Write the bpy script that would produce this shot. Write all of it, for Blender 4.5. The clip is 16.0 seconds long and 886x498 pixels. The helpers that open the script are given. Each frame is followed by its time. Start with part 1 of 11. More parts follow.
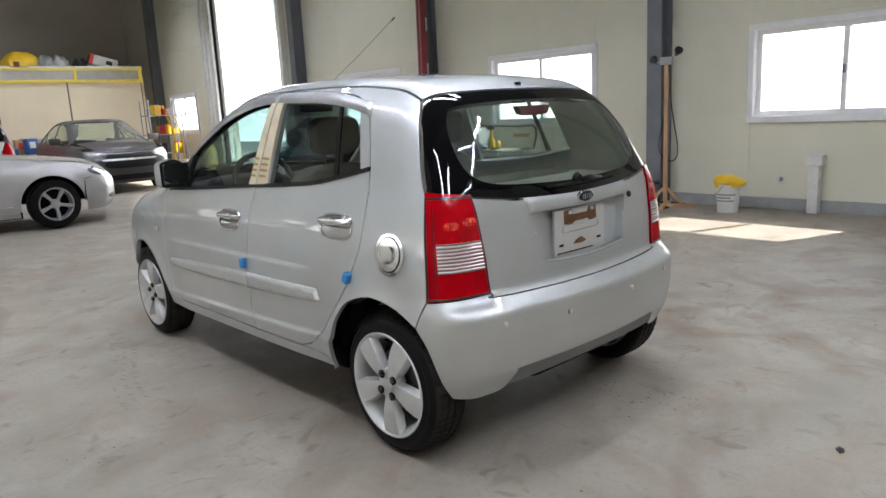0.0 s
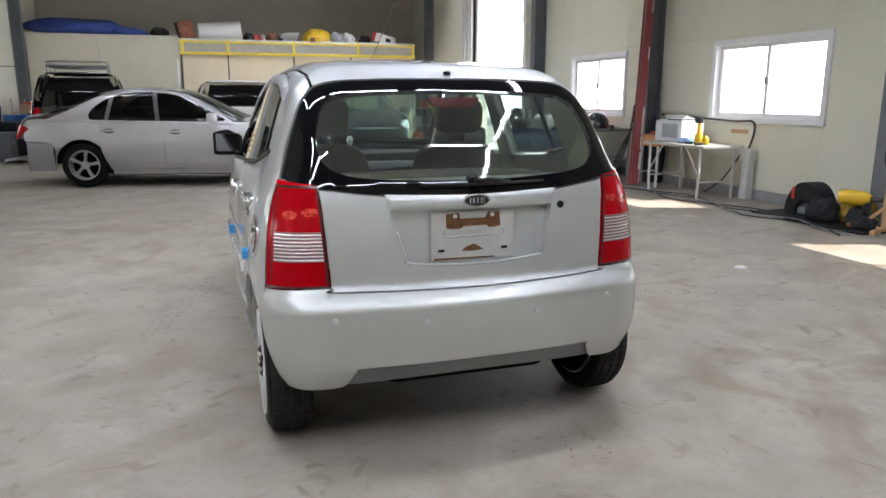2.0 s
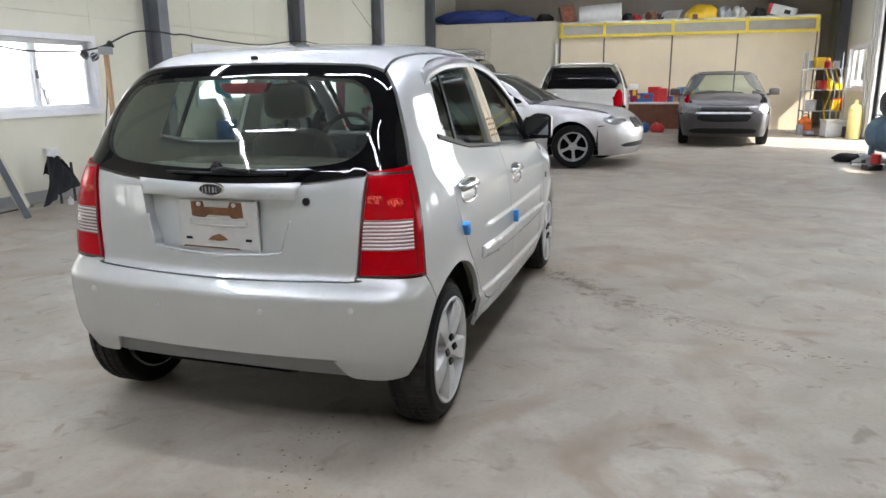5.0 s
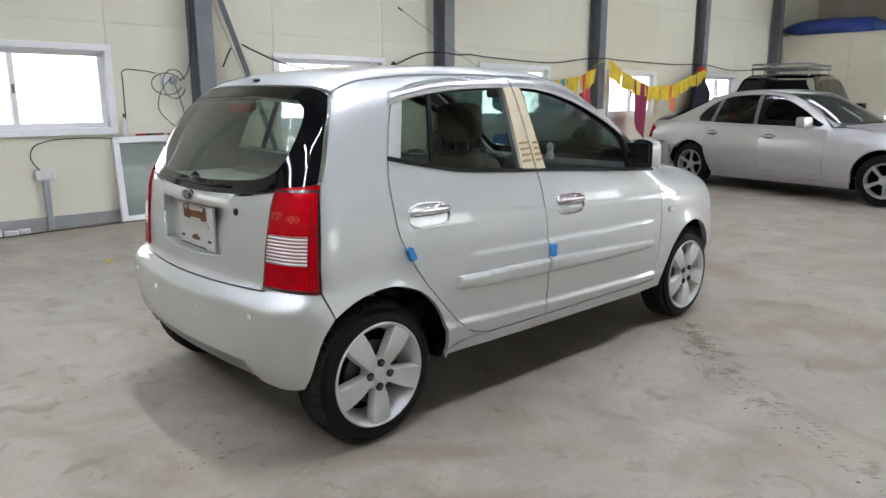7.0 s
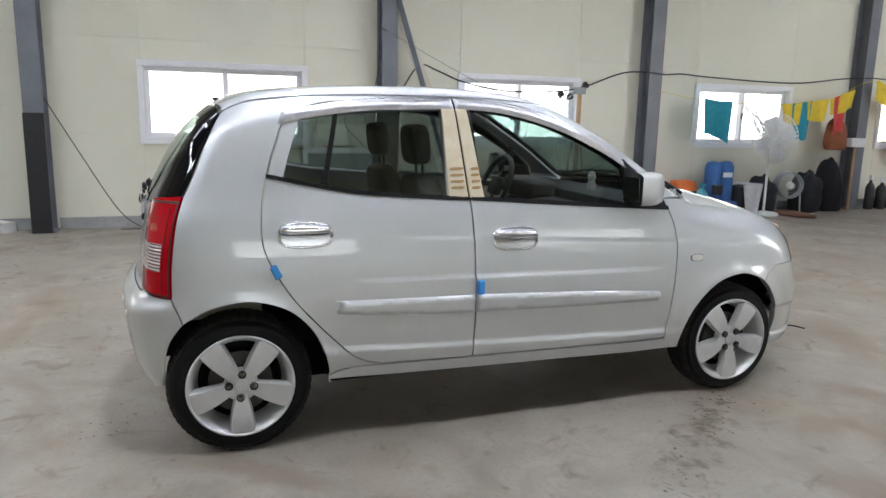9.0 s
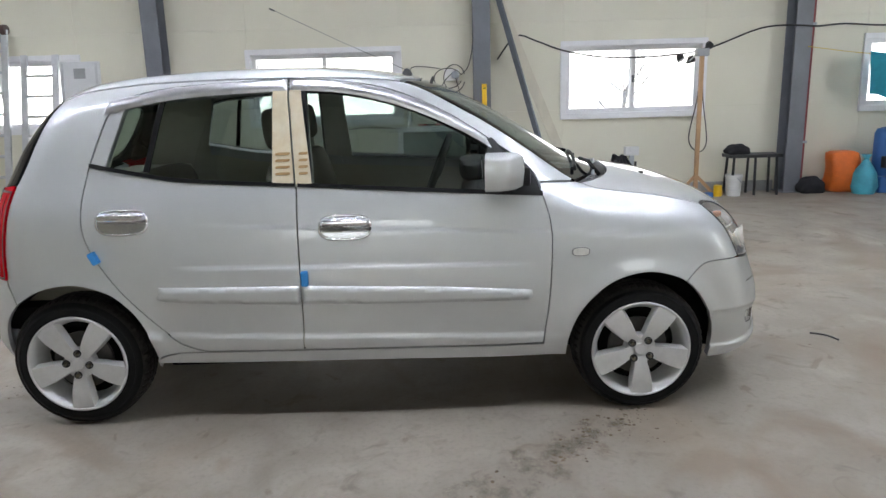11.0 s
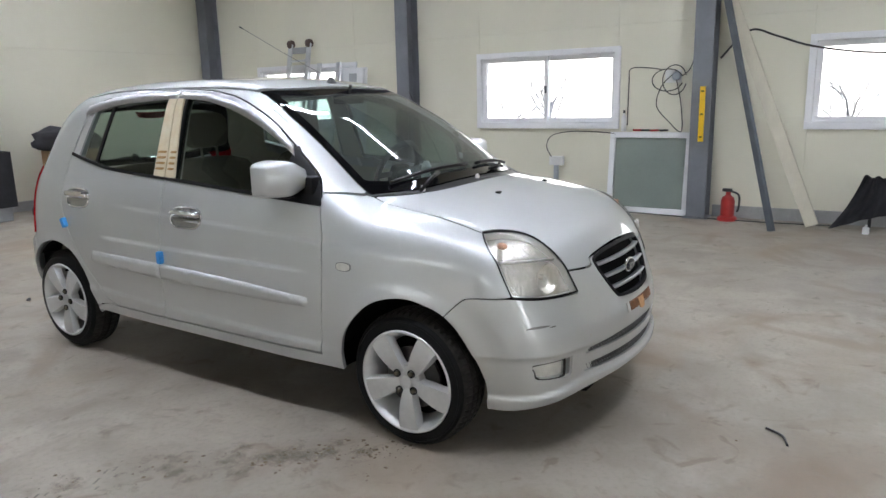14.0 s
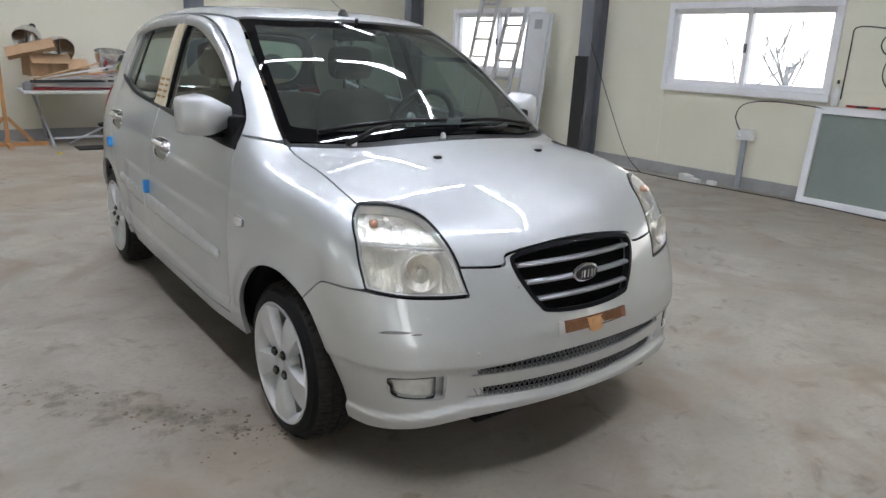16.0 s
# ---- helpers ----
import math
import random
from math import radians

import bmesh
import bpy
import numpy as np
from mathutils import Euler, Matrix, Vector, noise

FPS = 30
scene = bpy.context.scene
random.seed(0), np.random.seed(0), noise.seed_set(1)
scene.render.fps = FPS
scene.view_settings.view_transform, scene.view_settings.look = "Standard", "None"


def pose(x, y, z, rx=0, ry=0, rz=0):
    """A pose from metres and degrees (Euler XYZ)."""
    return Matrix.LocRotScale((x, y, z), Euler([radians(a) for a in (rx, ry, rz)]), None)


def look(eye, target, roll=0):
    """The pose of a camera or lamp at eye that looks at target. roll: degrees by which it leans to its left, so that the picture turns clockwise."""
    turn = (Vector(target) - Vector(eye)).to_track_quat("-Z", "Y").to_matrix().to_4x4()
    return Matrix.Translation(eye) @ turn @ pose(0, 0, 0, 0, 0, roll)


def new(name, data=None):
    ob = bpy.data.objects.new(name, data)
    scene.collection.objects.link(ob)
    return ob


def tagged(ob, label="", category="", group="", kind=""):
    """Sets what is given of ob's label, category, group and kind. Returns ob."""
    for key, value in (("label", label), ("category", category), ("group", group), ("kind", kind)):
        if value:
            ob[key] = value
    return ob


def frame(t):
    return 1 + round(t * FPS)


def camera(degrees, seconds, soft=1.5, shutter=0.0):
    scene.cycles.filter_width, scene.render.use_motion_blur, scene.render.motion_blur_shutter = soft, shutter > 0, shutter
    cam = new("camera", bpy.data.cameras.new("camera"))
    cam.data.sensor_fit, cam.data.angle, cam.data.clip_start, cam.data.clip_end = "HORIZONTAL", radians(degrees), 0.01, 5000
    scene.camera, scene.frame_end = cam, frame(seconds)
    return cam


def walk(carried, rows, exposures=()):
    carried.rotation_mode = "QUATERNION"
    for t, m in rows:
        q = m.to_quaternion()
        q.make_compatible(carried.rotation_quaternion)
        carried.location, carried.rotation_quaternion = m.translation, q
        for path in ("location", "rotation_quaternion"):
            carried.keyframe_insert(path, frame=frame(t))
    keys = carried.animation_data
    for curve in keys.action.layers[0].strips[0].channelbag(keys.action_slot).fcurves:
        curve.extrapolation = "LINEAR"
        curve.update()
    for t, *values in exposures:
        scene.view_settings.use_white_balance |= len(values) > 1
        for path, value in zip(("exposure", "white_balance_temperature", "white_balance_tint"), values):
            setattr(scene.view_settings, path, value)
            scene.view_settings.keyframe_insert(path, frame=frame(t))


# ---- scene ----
cam = camera(64.6, 16.0)
PATH = [
    (0, (-2.303, -2.048, 1.316), (-0.982, -0.598, 0.924), -2.9),
    (0.5, (-1.967, -2.3, 1.307), (-0.816, -0.719, 0.89), -2.5),
    (1, (-1.632, -2.476, 1.312), (-0.663, -0.781, 0.878), -2.0),
    (1.5, (-1.28, -2.603, 1.309), (-0.512, -0.814, 0.852), -2.3),
    (2, (-0.918, -2.736, 1.312), (-0.297, -0.882, 0.889), 0.0),
    (2.5, (-0.538, -2.779, 1.322), (-0.112, -0.869, 0.911), 0.1),
    (3, (-0.133, -2.829, 1.319), (0.032, -0.883, 0.888), 1.2),
    (3.5, (0.256, -2.807, 1.3), (0.206, -0.854, 0.873), 0.2),
    (3.7, (0.41, -2.768, 1.315), (0.298, -0.824, 0.859), 0.1),
    (5.8, (2.108, -2.184, 1.304), (1.094, -0.508, 0.904), -0.8),
    (6, (2.225, -2.08, 1.303), (1.092, -0.475, 0.926), -0.7),
    (6.5, (2.508, -1.828, 1.314), (1.228, -0.346, 0.911), -1.1),
    (7, (2.795, -1.567, 1.326), (1.367, -0.23, 0.908), -0.1),
    (7.5, (2.989, -1.231, 1.309), (1.442, -0.04, 0.876), -0.2),
    (8, (3.153, -0.861, 1.314), (1.463, 0.137, 0.931), -0.5),
    (8.2, (3.246, -0.721, 1.323), (1.517, 0.21, 0.943), -0.1),
    (10.3, (3.57, 0.939, 1.36), (1.621, 1.145, 0.963), -0.9),
    (10.5, (3.562, 1.1, 1.359), (1.611, 1.255, 0.949), -1.8),
    (11, (3.549, 1.525, 1.366), (1.599, 1.54, 0.923), -1.6),
    (11.5, (3.466, 1.928, 1.356), (1.519, 1.823, 0.912), -1.9),
    (12, (3.438, 2.353, 1.359), (1.498, 2.068, 0.967), -2.7),
    (12.5, (3.37, 2.753, 1.355), (1.49, 2.208, 0.944), -1.5),
    (13, (3.236, 3.128, 1.364), (1.422, 2.411, 0.922), -1.1),
    (13.5, (3.084, 3.563, 1.37), (1.349, 2.654, 0.967), -1.3),
    (14, (2.844, 3.887, 1.351), (1.197, 2.832, 0.932), -1.3),
    (14.5, (2.598, 4.176, 1.358), (1.084, 2.942, 0.928), -1.5),
    (15, (2.323, 4.426, 1.372), (0.963, 3.037, 0.901), 0.4),
    (15.5, (1.983, 4.475, 1.335), (0.769, 2.979, 0.797), 0.4),
    (16, (1.645, 4.423, 1.319), (0.488, 2.887, 0.768), 2.3),
]
walk(cam, [(t, look(eye, target, roll)) for t, eye, target, roll in PATH], [(0.0, 1.39), (2.5, 1.57), (3.5, 1.46), (6.0, 1.65), (7.0, 1.59), (8.0, 1.47), (10.5, 1.43), (12.0, 1.32), (14.5, 1.34), (16.0, 1.25)])

# ---- light ----
world = bpy.data.worlds.new("sky")
scene.world = world
world.use_nodes = True
wn = world.node_tree.nodes
sky = wn.new("ShaderNodeTexSky")
sky.sky_type = "NISHITA"
sky.sun_disc = False
SUN_EL, SUN_AZ = 43.5, 111.0
sky.sun_elevation = radians(SUN_EL)
sky.sun_rotation = radians(SUN_AZ)
sky.air_density, sky.dust_density = 1.0, 3.0
wn["Background"].inputs["Strength"].default_value = 0.15
world.node_tree.links.new(sky.outputs[0], wn["Background"].inputs["Color"])
sun_data = bpy.data.lights.new("sun", "SUN")
sun_data.energy, sun_data.angle, sun_data.color = 5.0, radians(0.6), (1.0, 0.97, 0.92)
sun = new("sun", sun_data)
az, el = radians(SUN_AZ), radians(SUN_EL)
sun.matrix_world = look((30 * math.sin(az) * math.cos(el), 30 * math.cos(az) * math.cos(el), 30 * math.sin(el)), (0, 0, 0))

# sky light through the tall door opening in the east wall
door_data = bpy.data.lights.new("door_daylight", "AREA")
door_data.shape, door_data.size, door_data.size_y = "RECTANGLE", 2.6, 4.4
door_data.energy, door_data.color = 80.0, (0.95, 0.98, 1.0)
new("door_daylight", door_data).matrix_world = look((6.0, 13.1, 2.3), (0.0, 11.6, 0.9))

# ---- materials ----
MATS = {}


def mat(name, col, rough=0.5, metal=0.0, var=0.12, scale=6.0, bump=0.0, bscale=60.0, coat=0.0, col2=None, rvar=0.0, stretch=(1, 1, 1), spec=0.5, fine=0.06, per=0.0):
    """A procedural surface: base colour with broad stains and fine grain, roughness variation and fine relief."""
    if name in MATS:
        return MATS[name]
    m = bpy.data.materials.new(name)
    m.use_nodes = True
    nt = m.node_tree
    n, l = nt.nodes, nt.links
    b = n["Principled BSDF"]
    tc = n.new("ShaderNodeTexCoord")
    mp = n.new("ShaderNodeMapping")
    mp.inputs["Scale"].default_value = stretch
    l.new(tc.outputs["Object"], mp.inputs[0])
    n1 = n.new("ShaderNodeTexNoise")
    n1.inputs["Scale"].default_value, n1.inputs["Detail"].default_value, n1.inputs["Roughness"].default_value = scale, 5, 0.6
    n2 = n.new("ShaderNodeTexNoise")
    n2.inputs["Scale"].default_value, n2.inputs["Detail"].default_value = bscale, 3
    for q in (n1, n2):
        l.new(mp.outputs[0], q.inputs["Vector"])
    r1 = n.new("ShaderNodeMapRange")
    r1.inputs[1].default_value, r1.inputs[2].default_value = 0.3, 0.7
    l.new(n1.outputs[0], r1.inputs[0])
    mix = n.new("ShaderNodeMix")
    mix.data_type = "RGBA"
    dark = col2 if col2 else tuple(c * (1 - 2 * var) for c in col)
    mix.inputs[6].default_value = (*dark, 1)
    mix.inputs[7].default_value = (*col, 1)
    l.new(r1.outputs[0], mix.inputs[0])
    hs = n.new("ShaderNodeHueSaturation")
    l.new(mix.outputs[2], hs.inputs["Color"])
    ma = n.new("ShaderNodeMath")
    ma.operation = "MULTIPLY_ADD"
    ma.inputs[1].default_value, ma.inputs[2].default_value = 2 * fine, 1 - fine
    l.new(n2.outputs[0], ma.inputs[0])
    if per:
        oi = n.new("ShaderNodeObjectInfo")
        mb = n.new("ShaderNodeMath")
        mb.operation = "MULTIPLY_ADD"
        mb.inputs[1].default_value = per
        l.new(oi.outputs["Random"], mb.inputs[0])
        l.new(ma.outputs[0], mb.inputs[2])
        ms = n.new("ShaderNodeMath")
        ms.operation = "SUBTRACT"
        ms.inputs[1].default_value = per / 2
        l.new(mb.outputs[0], ms.inputs[0])
        l.new(ms.outputs[0], hs.inputs["Value"])
    else:
        l.new(ma.outputs[0], hs.inputs["Value"])
    l.new(hs.outputs[0], b.inputs["Base Color"])
    b.inputs["Metallic"].default_value = metal
    b.inputs["Specular IOR Level"].default_value = spec
    b.inputs["Roughness"].default_value = rough
    if rvar:
        r2 = n.new("ShaderNodeMapRange")
        r2.inputs[3].default_value, r2.inputs[4].default_value = max(rough - rvar, 0.02), min(rough + rvar, 1)
        l.new(n1.outputs[0], r2.inputs[0])
        l.new(r2.outputs[0], b.inputs["Roughness"])
    if coat:
        b.inputs["Coat Weight"].default_value, b.inputs["Coat Roughness"].default_value = coat, 0.03
    if bump:
        bp = n.new("ShaderNodeBump")
        bp.inputs["Strength"].default_value, bp.inputs["Distance"].default_value = bump, 0.01
        l.new(n2.outputs[0], bp.inputs["Height"])
        l.new(bp.outputs[0], b.inputs["Normal"])
    MATS[name] = m
    return m


def glass(name, tint, rough=0.0, base=0.04, edge=0.85, dust=0.0):
    """Thin pane: tinted see-through, glossier at a glancing angle."""
    if name in MATS:
        return MATS[name]
    m = bpy.data.materials.new(name)
    m.use_nodes = True
    nt = m.node_tree
    n, l = nt.nodes, nt.links
    n.remove(n["Principled BSDF"])
    tr, gl, mx, lw = (n.new("ShaderNodeBsdfTransparent"), n.new("ShaderNodeBsdfGlossy"), n.new("ShaderNodeMixShader"), n.new("ShaderNodeLayerWeight"))
    tr.inputs[0].default_value = (*tint, 1)
    gl.inputs["Roughness"].default_value = rough
    lw.inputs[0].default_value = 0.5
    pw = n.new("ShaderNodeMath")
    pw.operation = "POWER"
    pw.inputs[1].default_value = 5.0
    l.new(lw.outputs["Facing"], pw.inputs[0])
    ad = n.new("ShaderNodeMath")
    ad.operation = "MULTIPLY_ADD"
    ad.inputs[1].default_value, ad.inputs[2].default_value = edge, base
    l.new(pw.outputs[0], ad.inputs[0])
    l.new(ad.outputs[0], mx.inputs[0])
    l.new(tr.outputs[0], mx.inputs[1])
    l.new(gl.outputs[0], mx.inputs[2])
    out = mx.outputs[0]
    if dust:
        # thin film of dust on the pane, thicker in patches
        df, md, nz, mr = (n.new("ShaderNodeBsdfDiffuse"), n.new("ShaderNodeMixShader"), n.new("ShaderNodeTexNoise"), n.new("ShaderNodeMapRange"))
        df.inputs[0].default_value = (0.62, 0.66, 0.62, 1)
        nz.inputs["Scale"].default_value, nz.inputs["Detail"].default_value = 3.0, 6.0
        mr.inputs[1].default_value, mr.inputs[2].default_value = 0.35, 0.7
        mr.inputs[3].default_value, mr.inputs[4].default_value = dust * 0.7, dust * 1.4
        l.new(nz.outputs[0], mr.inputs[0])
        l.new(mr.outputs[0], md.inputs[0])
        l.new(out, md.inputs[1])
        l.new(df.outputs[0], md.inputs[2])
        out = md.outputs[0]
    l.new(out, n["Material Output"].inputs[0])
    MATS[name] = m
    return m


def glow(name, col, strength):
    if name in MATS:
        return MATS[name]
    m = bpy.data.materials.new(name)
    m.use_nodes = True
    b = m.node_tree.nodes["Principled BSDF"]
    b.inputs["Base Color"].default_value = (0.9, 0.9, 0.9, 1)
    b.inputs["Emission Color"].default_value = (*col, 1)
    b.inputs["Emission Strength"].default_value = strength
    MATS[name] = m
    return m


# ---- mesh helpers ----
def link(name, bm, material, parent=None, label="", smooth=False, angle=35):
    """Links a bmesh as one mesh object."""
    me = bpy.data.meshes.new(name)
    if smooth:
        for f in bm.faces:
            f.smooth = True
        lim = radians(angle)
        for e in bm.edges:
            if len(e.link_faces) == 2:
                e.smooth = e.calc_face_angle(0) < lim
    bm.to_mesh(me)
    bm.free()
    for m in (material if isinstance(material, (list, tuple)) else [material]):
        me.materials.append(m)
    ob = new(name, me)
    if parent is not None:
        ob.parent = parent
    if label:
        ob["label"] = label
    return ob


def part(name, bm, material, parent, label="", smooth=True, angle=35):
    return link(name, bm, material, parent, label, smooth, angle)


def root(name, m, label, category, group="", kind=""):
    ob = new(name)
    ob.empty_display_size = 0.1
    ob.matrix_world = m
    return tagged(ob, label, category, group, kind)


def box(bm, lo, hi, bev=0.0, m=None, mi=0):
    """Adds a box between two corners, bevelled."""
    lo, hi = Vector(lo), Vector(hi)
    r = bmesh.ops.create_cube(bm, size=1.0)
    vs = r["verts"]
    for v in vs:
        v.co = Vector([lo[i] + (v.co[i] + 0.5) * (hi[i] - lo[i]) for i in range(3)])
    fs = list({f for v in vs for f in v.link_faces})
    for f in fs:
        f.material_index = mi
    if bev > 0:
        es = list({e for v in vs for e in v.link_edges})
        rb = bmesh.ops.bevel(bm, geom=es, offset=bev, segments=2, affect="EDGES", profile=0.6, material=-1)
        vs = list({v for f in rb["faces"] for v in f.verts} | {v for v in vs if v.is_valid})
        vs2 = set()
        stack = [v for v in vs if v.is_valid]
        while stack:
            v = stack.pop()
            if v in vs2:
                continue
            vs2.add(v)
            stack += [e.other_vert(v) for e in v.link_edges]
        vs = list(vs2)
    if m is not None:
        bmesh.ops.transform(bm, matrix=m, verts=vs)
    return vs


def lathe(bm, prof, seg=24, m=None, a0=0.0, a1=360.0, mi=0, close=False):
    """Turns a profile of (radius, height) round z."""
    full = abs(a1 - a0) >= 360
    cnt = seg if full else seg + 1
    rings = []
    for i in range(cnt):
        a = radians(a0 + (a1 - a0) * i / seg)
        rings.append([bm.verts.new((r * math.cos(a), r * math.sin(a), z)) for r, z in prof])
    out = [v for r in rings for v in r]
    for i in range(seg):
        A, B = rings[i % cnt], rings[(i + 1) % cnt]
        for j in range(len(prof) - 1):
            f = bm.faces.new((A[j], B[j], B[j + 1], A[j + 1]))
            f.material_index = mi
    bmesh.ops.remove_doubles(bm, verts=out, dist=1e-5)
    out = [v for v in out if v.is_valid]
    if m is not None:
        bmesh.ops.transform(bm, matrix=m, verts=out)
    return out


def cyl(bm, a, b, r, seg=12, r2=None, cap=True, mi=0):
    """A round bar from a to b."""
    a, b = Vector(a), Vector(b)
    d = b - a
    q = d.to_track_quat("Z", "Y").to_matrix().to_4x4()
    h = d.length
    rr = r if r2 is None else r2
    prof = [(r, 0), (rr, h)]
    if cap:
        prof = [(0, 0)] + prof + [(0, h)]
    return lathe(bm, prof, seg, Matrix.Translation(a) @ q, mi=mi)


def tube(bm, pts, r, seg=6, mi=0, smooth_n=0):
    """A bent round bar, cable or hose along points."""
    P = [Vector(p) for p in pts]
    if smooth_n:
        Q = []
        for i in range(len(P) - 1):
            p0, p1, p2, p3 = P[max(i - 1, 0)], P[i], P[i + 1], P[min(i + 2, len(P) - 1)]
            for k in range(smooth_n):
                t = k / smooth_n
                Q.append(0.5 * ((2 * p1) + (p2 - p0) * t + (2 * p0 - 5 * p1 + 4 * p2 - p3) * t * t + (3 * p1 - p0 - 3 * p2 + p3) * t ** 3))
        P = Q + [P[-1]]
    rings = []
    up = Vector((0.13, 0.21, 1)).normalized()
    for i, p in enumerate(P):
        d = (P[min(i + 1, len(P) - 1)] - P[max(i - 1, 0)]).normalized()
        s = d.cross(up)
        if s.length < 0.05:
            s = d.cross(Vector((1, 0, 0)))
        s.normalize()
        u = s.cross(d)
        rings.append([bm.verts.new(p + r * (math.cos(2 * math.pi * k / seg) * s + math.sin(2 * math.pi * k / seg) * u)) for k in range(seg)])
    for A, B in zip(rings, rings[1:]):
        for k in range(seg):
            f = bm.faces.new((A[k], A[(k + 1) % seg], B[(k + 1) % seg], B[k]))
            f.material_index = mi
    bm.faces.new(rings[0][::-1])
    bm.faces.new(rings[-1])
    return [v for r_ in rings for v in r_]


def prism(bm, poly, h, m=None, bev=0.0, mi=0):
    """Extrudes a flat outline (x, y) to height h."""
    vs = [bm.verts.new((x, y, 0)) for x, y in poly]
    f = bm.faces.new(vs)
    r = bmesh.ops.extrude_face_region(bm, geom=[f])
    top = [g for g in r["geom"] if isinstance(g, bmesh.types.BMVert)]
    for v in top:
        v.co.z += h
    allv = vs + top
    fs = list({f_ for v in allv for f_ in v.link_faces})
    bmesh.ops.recalc_face_normals(bm, faces=fs)
    for f_ in fs:
        f_.material_index = mi
    if m is not None:
        bmesh.ops.transform(bm, matrix=m, verts=allv)
    return allv


def clean(bm, d=1e-5):
    bmesh.ops.recalc_face_normals(bm, faces=bm.faces[:])
    return bm


def BM():
    return bmesh.new()

# ---- hall ----
WX, EX, SY, NY, HZ = -5.33, 5.9, -5.9, 21.0, 6.0
M_wall = mat("cream_wall_panel", (0.695, 0.672, 0.55), 0.45, var=0.03, scale=0.8, bump=0.03, bscale=120, fine=0.02, per=0.03)
# north wall: the cream darkened in colour for the low light there
M_walldim = mat("grey_wall_panel", (0.50, 0.45, 0.385), 0.55, var=0.08, scale=0.8, bump=0.03, bscale=120, fine=0.02)
M_steel = mat("grey_painted_steel", (0.17, 0.18, 0.20), 0.45, var=0.12, scale=3, bump=0.05, bscale=40)
M_frame = mat("white_upvc", (0.80, 0.80, 0.81), 0.35, var=0.04, scale=4)
M_skirt = mat("grey_skirting", (0.34, 0.34, 0.33), 0.6, var=0.12, scale=5, bump=0.05)
M_roof = mat("grey_roof_sheet", (0.20, 0.198, 0.19), 0.5, var=0.05, scale=0.6)
M_pane = glass("window_pane", (0.96, 0.98, 0.97))


def split(u0, u1, z0, z1, holes):
    """Rectangles that fill a wall field round its openings."""
    us = sorted({u0, u1, *[min(max(v, u0), u1) for h in holes for v in (h[0], h[1])]})
    out = []
    for a, b in zip(us, us[1:]):
        if b - a < 1e-4:
            continue
        mid = (a + b) / 2
        cuts = sorted([(max(h[2], z0), min(h[3], z1)) for h in holes if h[0] < mid < h[1] and h[3] > z0 and h[2] < z1])
        z = z0
        for c0, c1 in cuts:
            if c0 - z > 1e-3:
                out.append((a, b, z, c0))
            z = max(z, c1)
        if z1 - z > 1e-3:
            out.append((a, b, z, z1))
    return out


def make_wall(name, axis, at, out, u0, u1, holes, seams, material):
    """A wall on a plane x=at or y=at, with a backing and facing panels; out: +1 or -1, the way out of the hall."""
    def bx(bm, a, b, z0, z1, d0, d1, bev):
        lo, hi = sorted((at + out * d0, at + out * d1))
        if axis == "x":
            box(bm, (lo, a, z0), (hi, b, z1), bev)
        else:
            box(bm, (a, lo, z0), (b, hi, z1), bev)
    bm = BM()
    for a, b, z0, z1 in split(u0, u1, 0.0, HZ, holes):
        bx(bm, a, b, z0, z1, 0.02, 0.14, 0)
    w = tagged(link(name, bm, material), "cream insulated sandwich panel wall", "wall", kind="structure")
    zs = [0.0, 1.08, 2.13, 3.2, 4.2, 5.1, HZ]
    for (z0, z1) in zip(zs, zs[1:]):
        for a0, a1 in zip(seams, seams[1:]):
            for a, b, c, d in split(a0, a1, z0, z1, holes):
                bm = BM()
                e = 0.0015
                bx(bm, a + e, b - e, c + e, d - e, 0.0, 0.02, 0.001)
                link("wall_panel", bm, material, w)
    return w


WCOL = [-5.72, -1.77, 2.12, 5.95, 9.9, 13.9, 17.9]
ECOL = [-5.72, -1.4, 2.67, 6.95, 11.0, 15.0, 18.6]
SCOL = [-1.6, 2.4]
WWIN = [(-4.74, -2.78), (-0.72, 1.12), (3.13, 4.87), (6.86, 8.62), (10.5, 12.22), (14.3, 15.95)]
EWIN = [(-0.36, 1.58), (3.70, 5.64), (7.86, 9.72), (16.4, 18.1)]
WZ0, WZ1 = 1.0, 1.87
EZ0, EZ1 = 1.02, 2.04
DOOR = (11.75, 14.45, 0.0, 4.6)
wh = [(a, b, WZ0, WZ1) for a, b in WWIN]
eh = [(a, b, EZ0, EZ1) for a, b in EWIN] + [DOOR]
make_wall("wall_west", "x", WX, -1, SY - 0.14, NY + 0.14, wh, [SY, *WCOL[1:], NY], M_wall)
make_wall("wall_east", "x", EX, 1, SY - 0.14, NY + 0.14, eh, [SY, *ECOL[1:], NY], M_wall)
make_wall("wall_south", "y", SY, -1, WX, EX, [], [WX, *SCOL, EX], M_wall)
make_wall("wall_north", "y", NY, 1, WX, EX, [], [WX, -1.5, 2.3, EX], M_walldim)


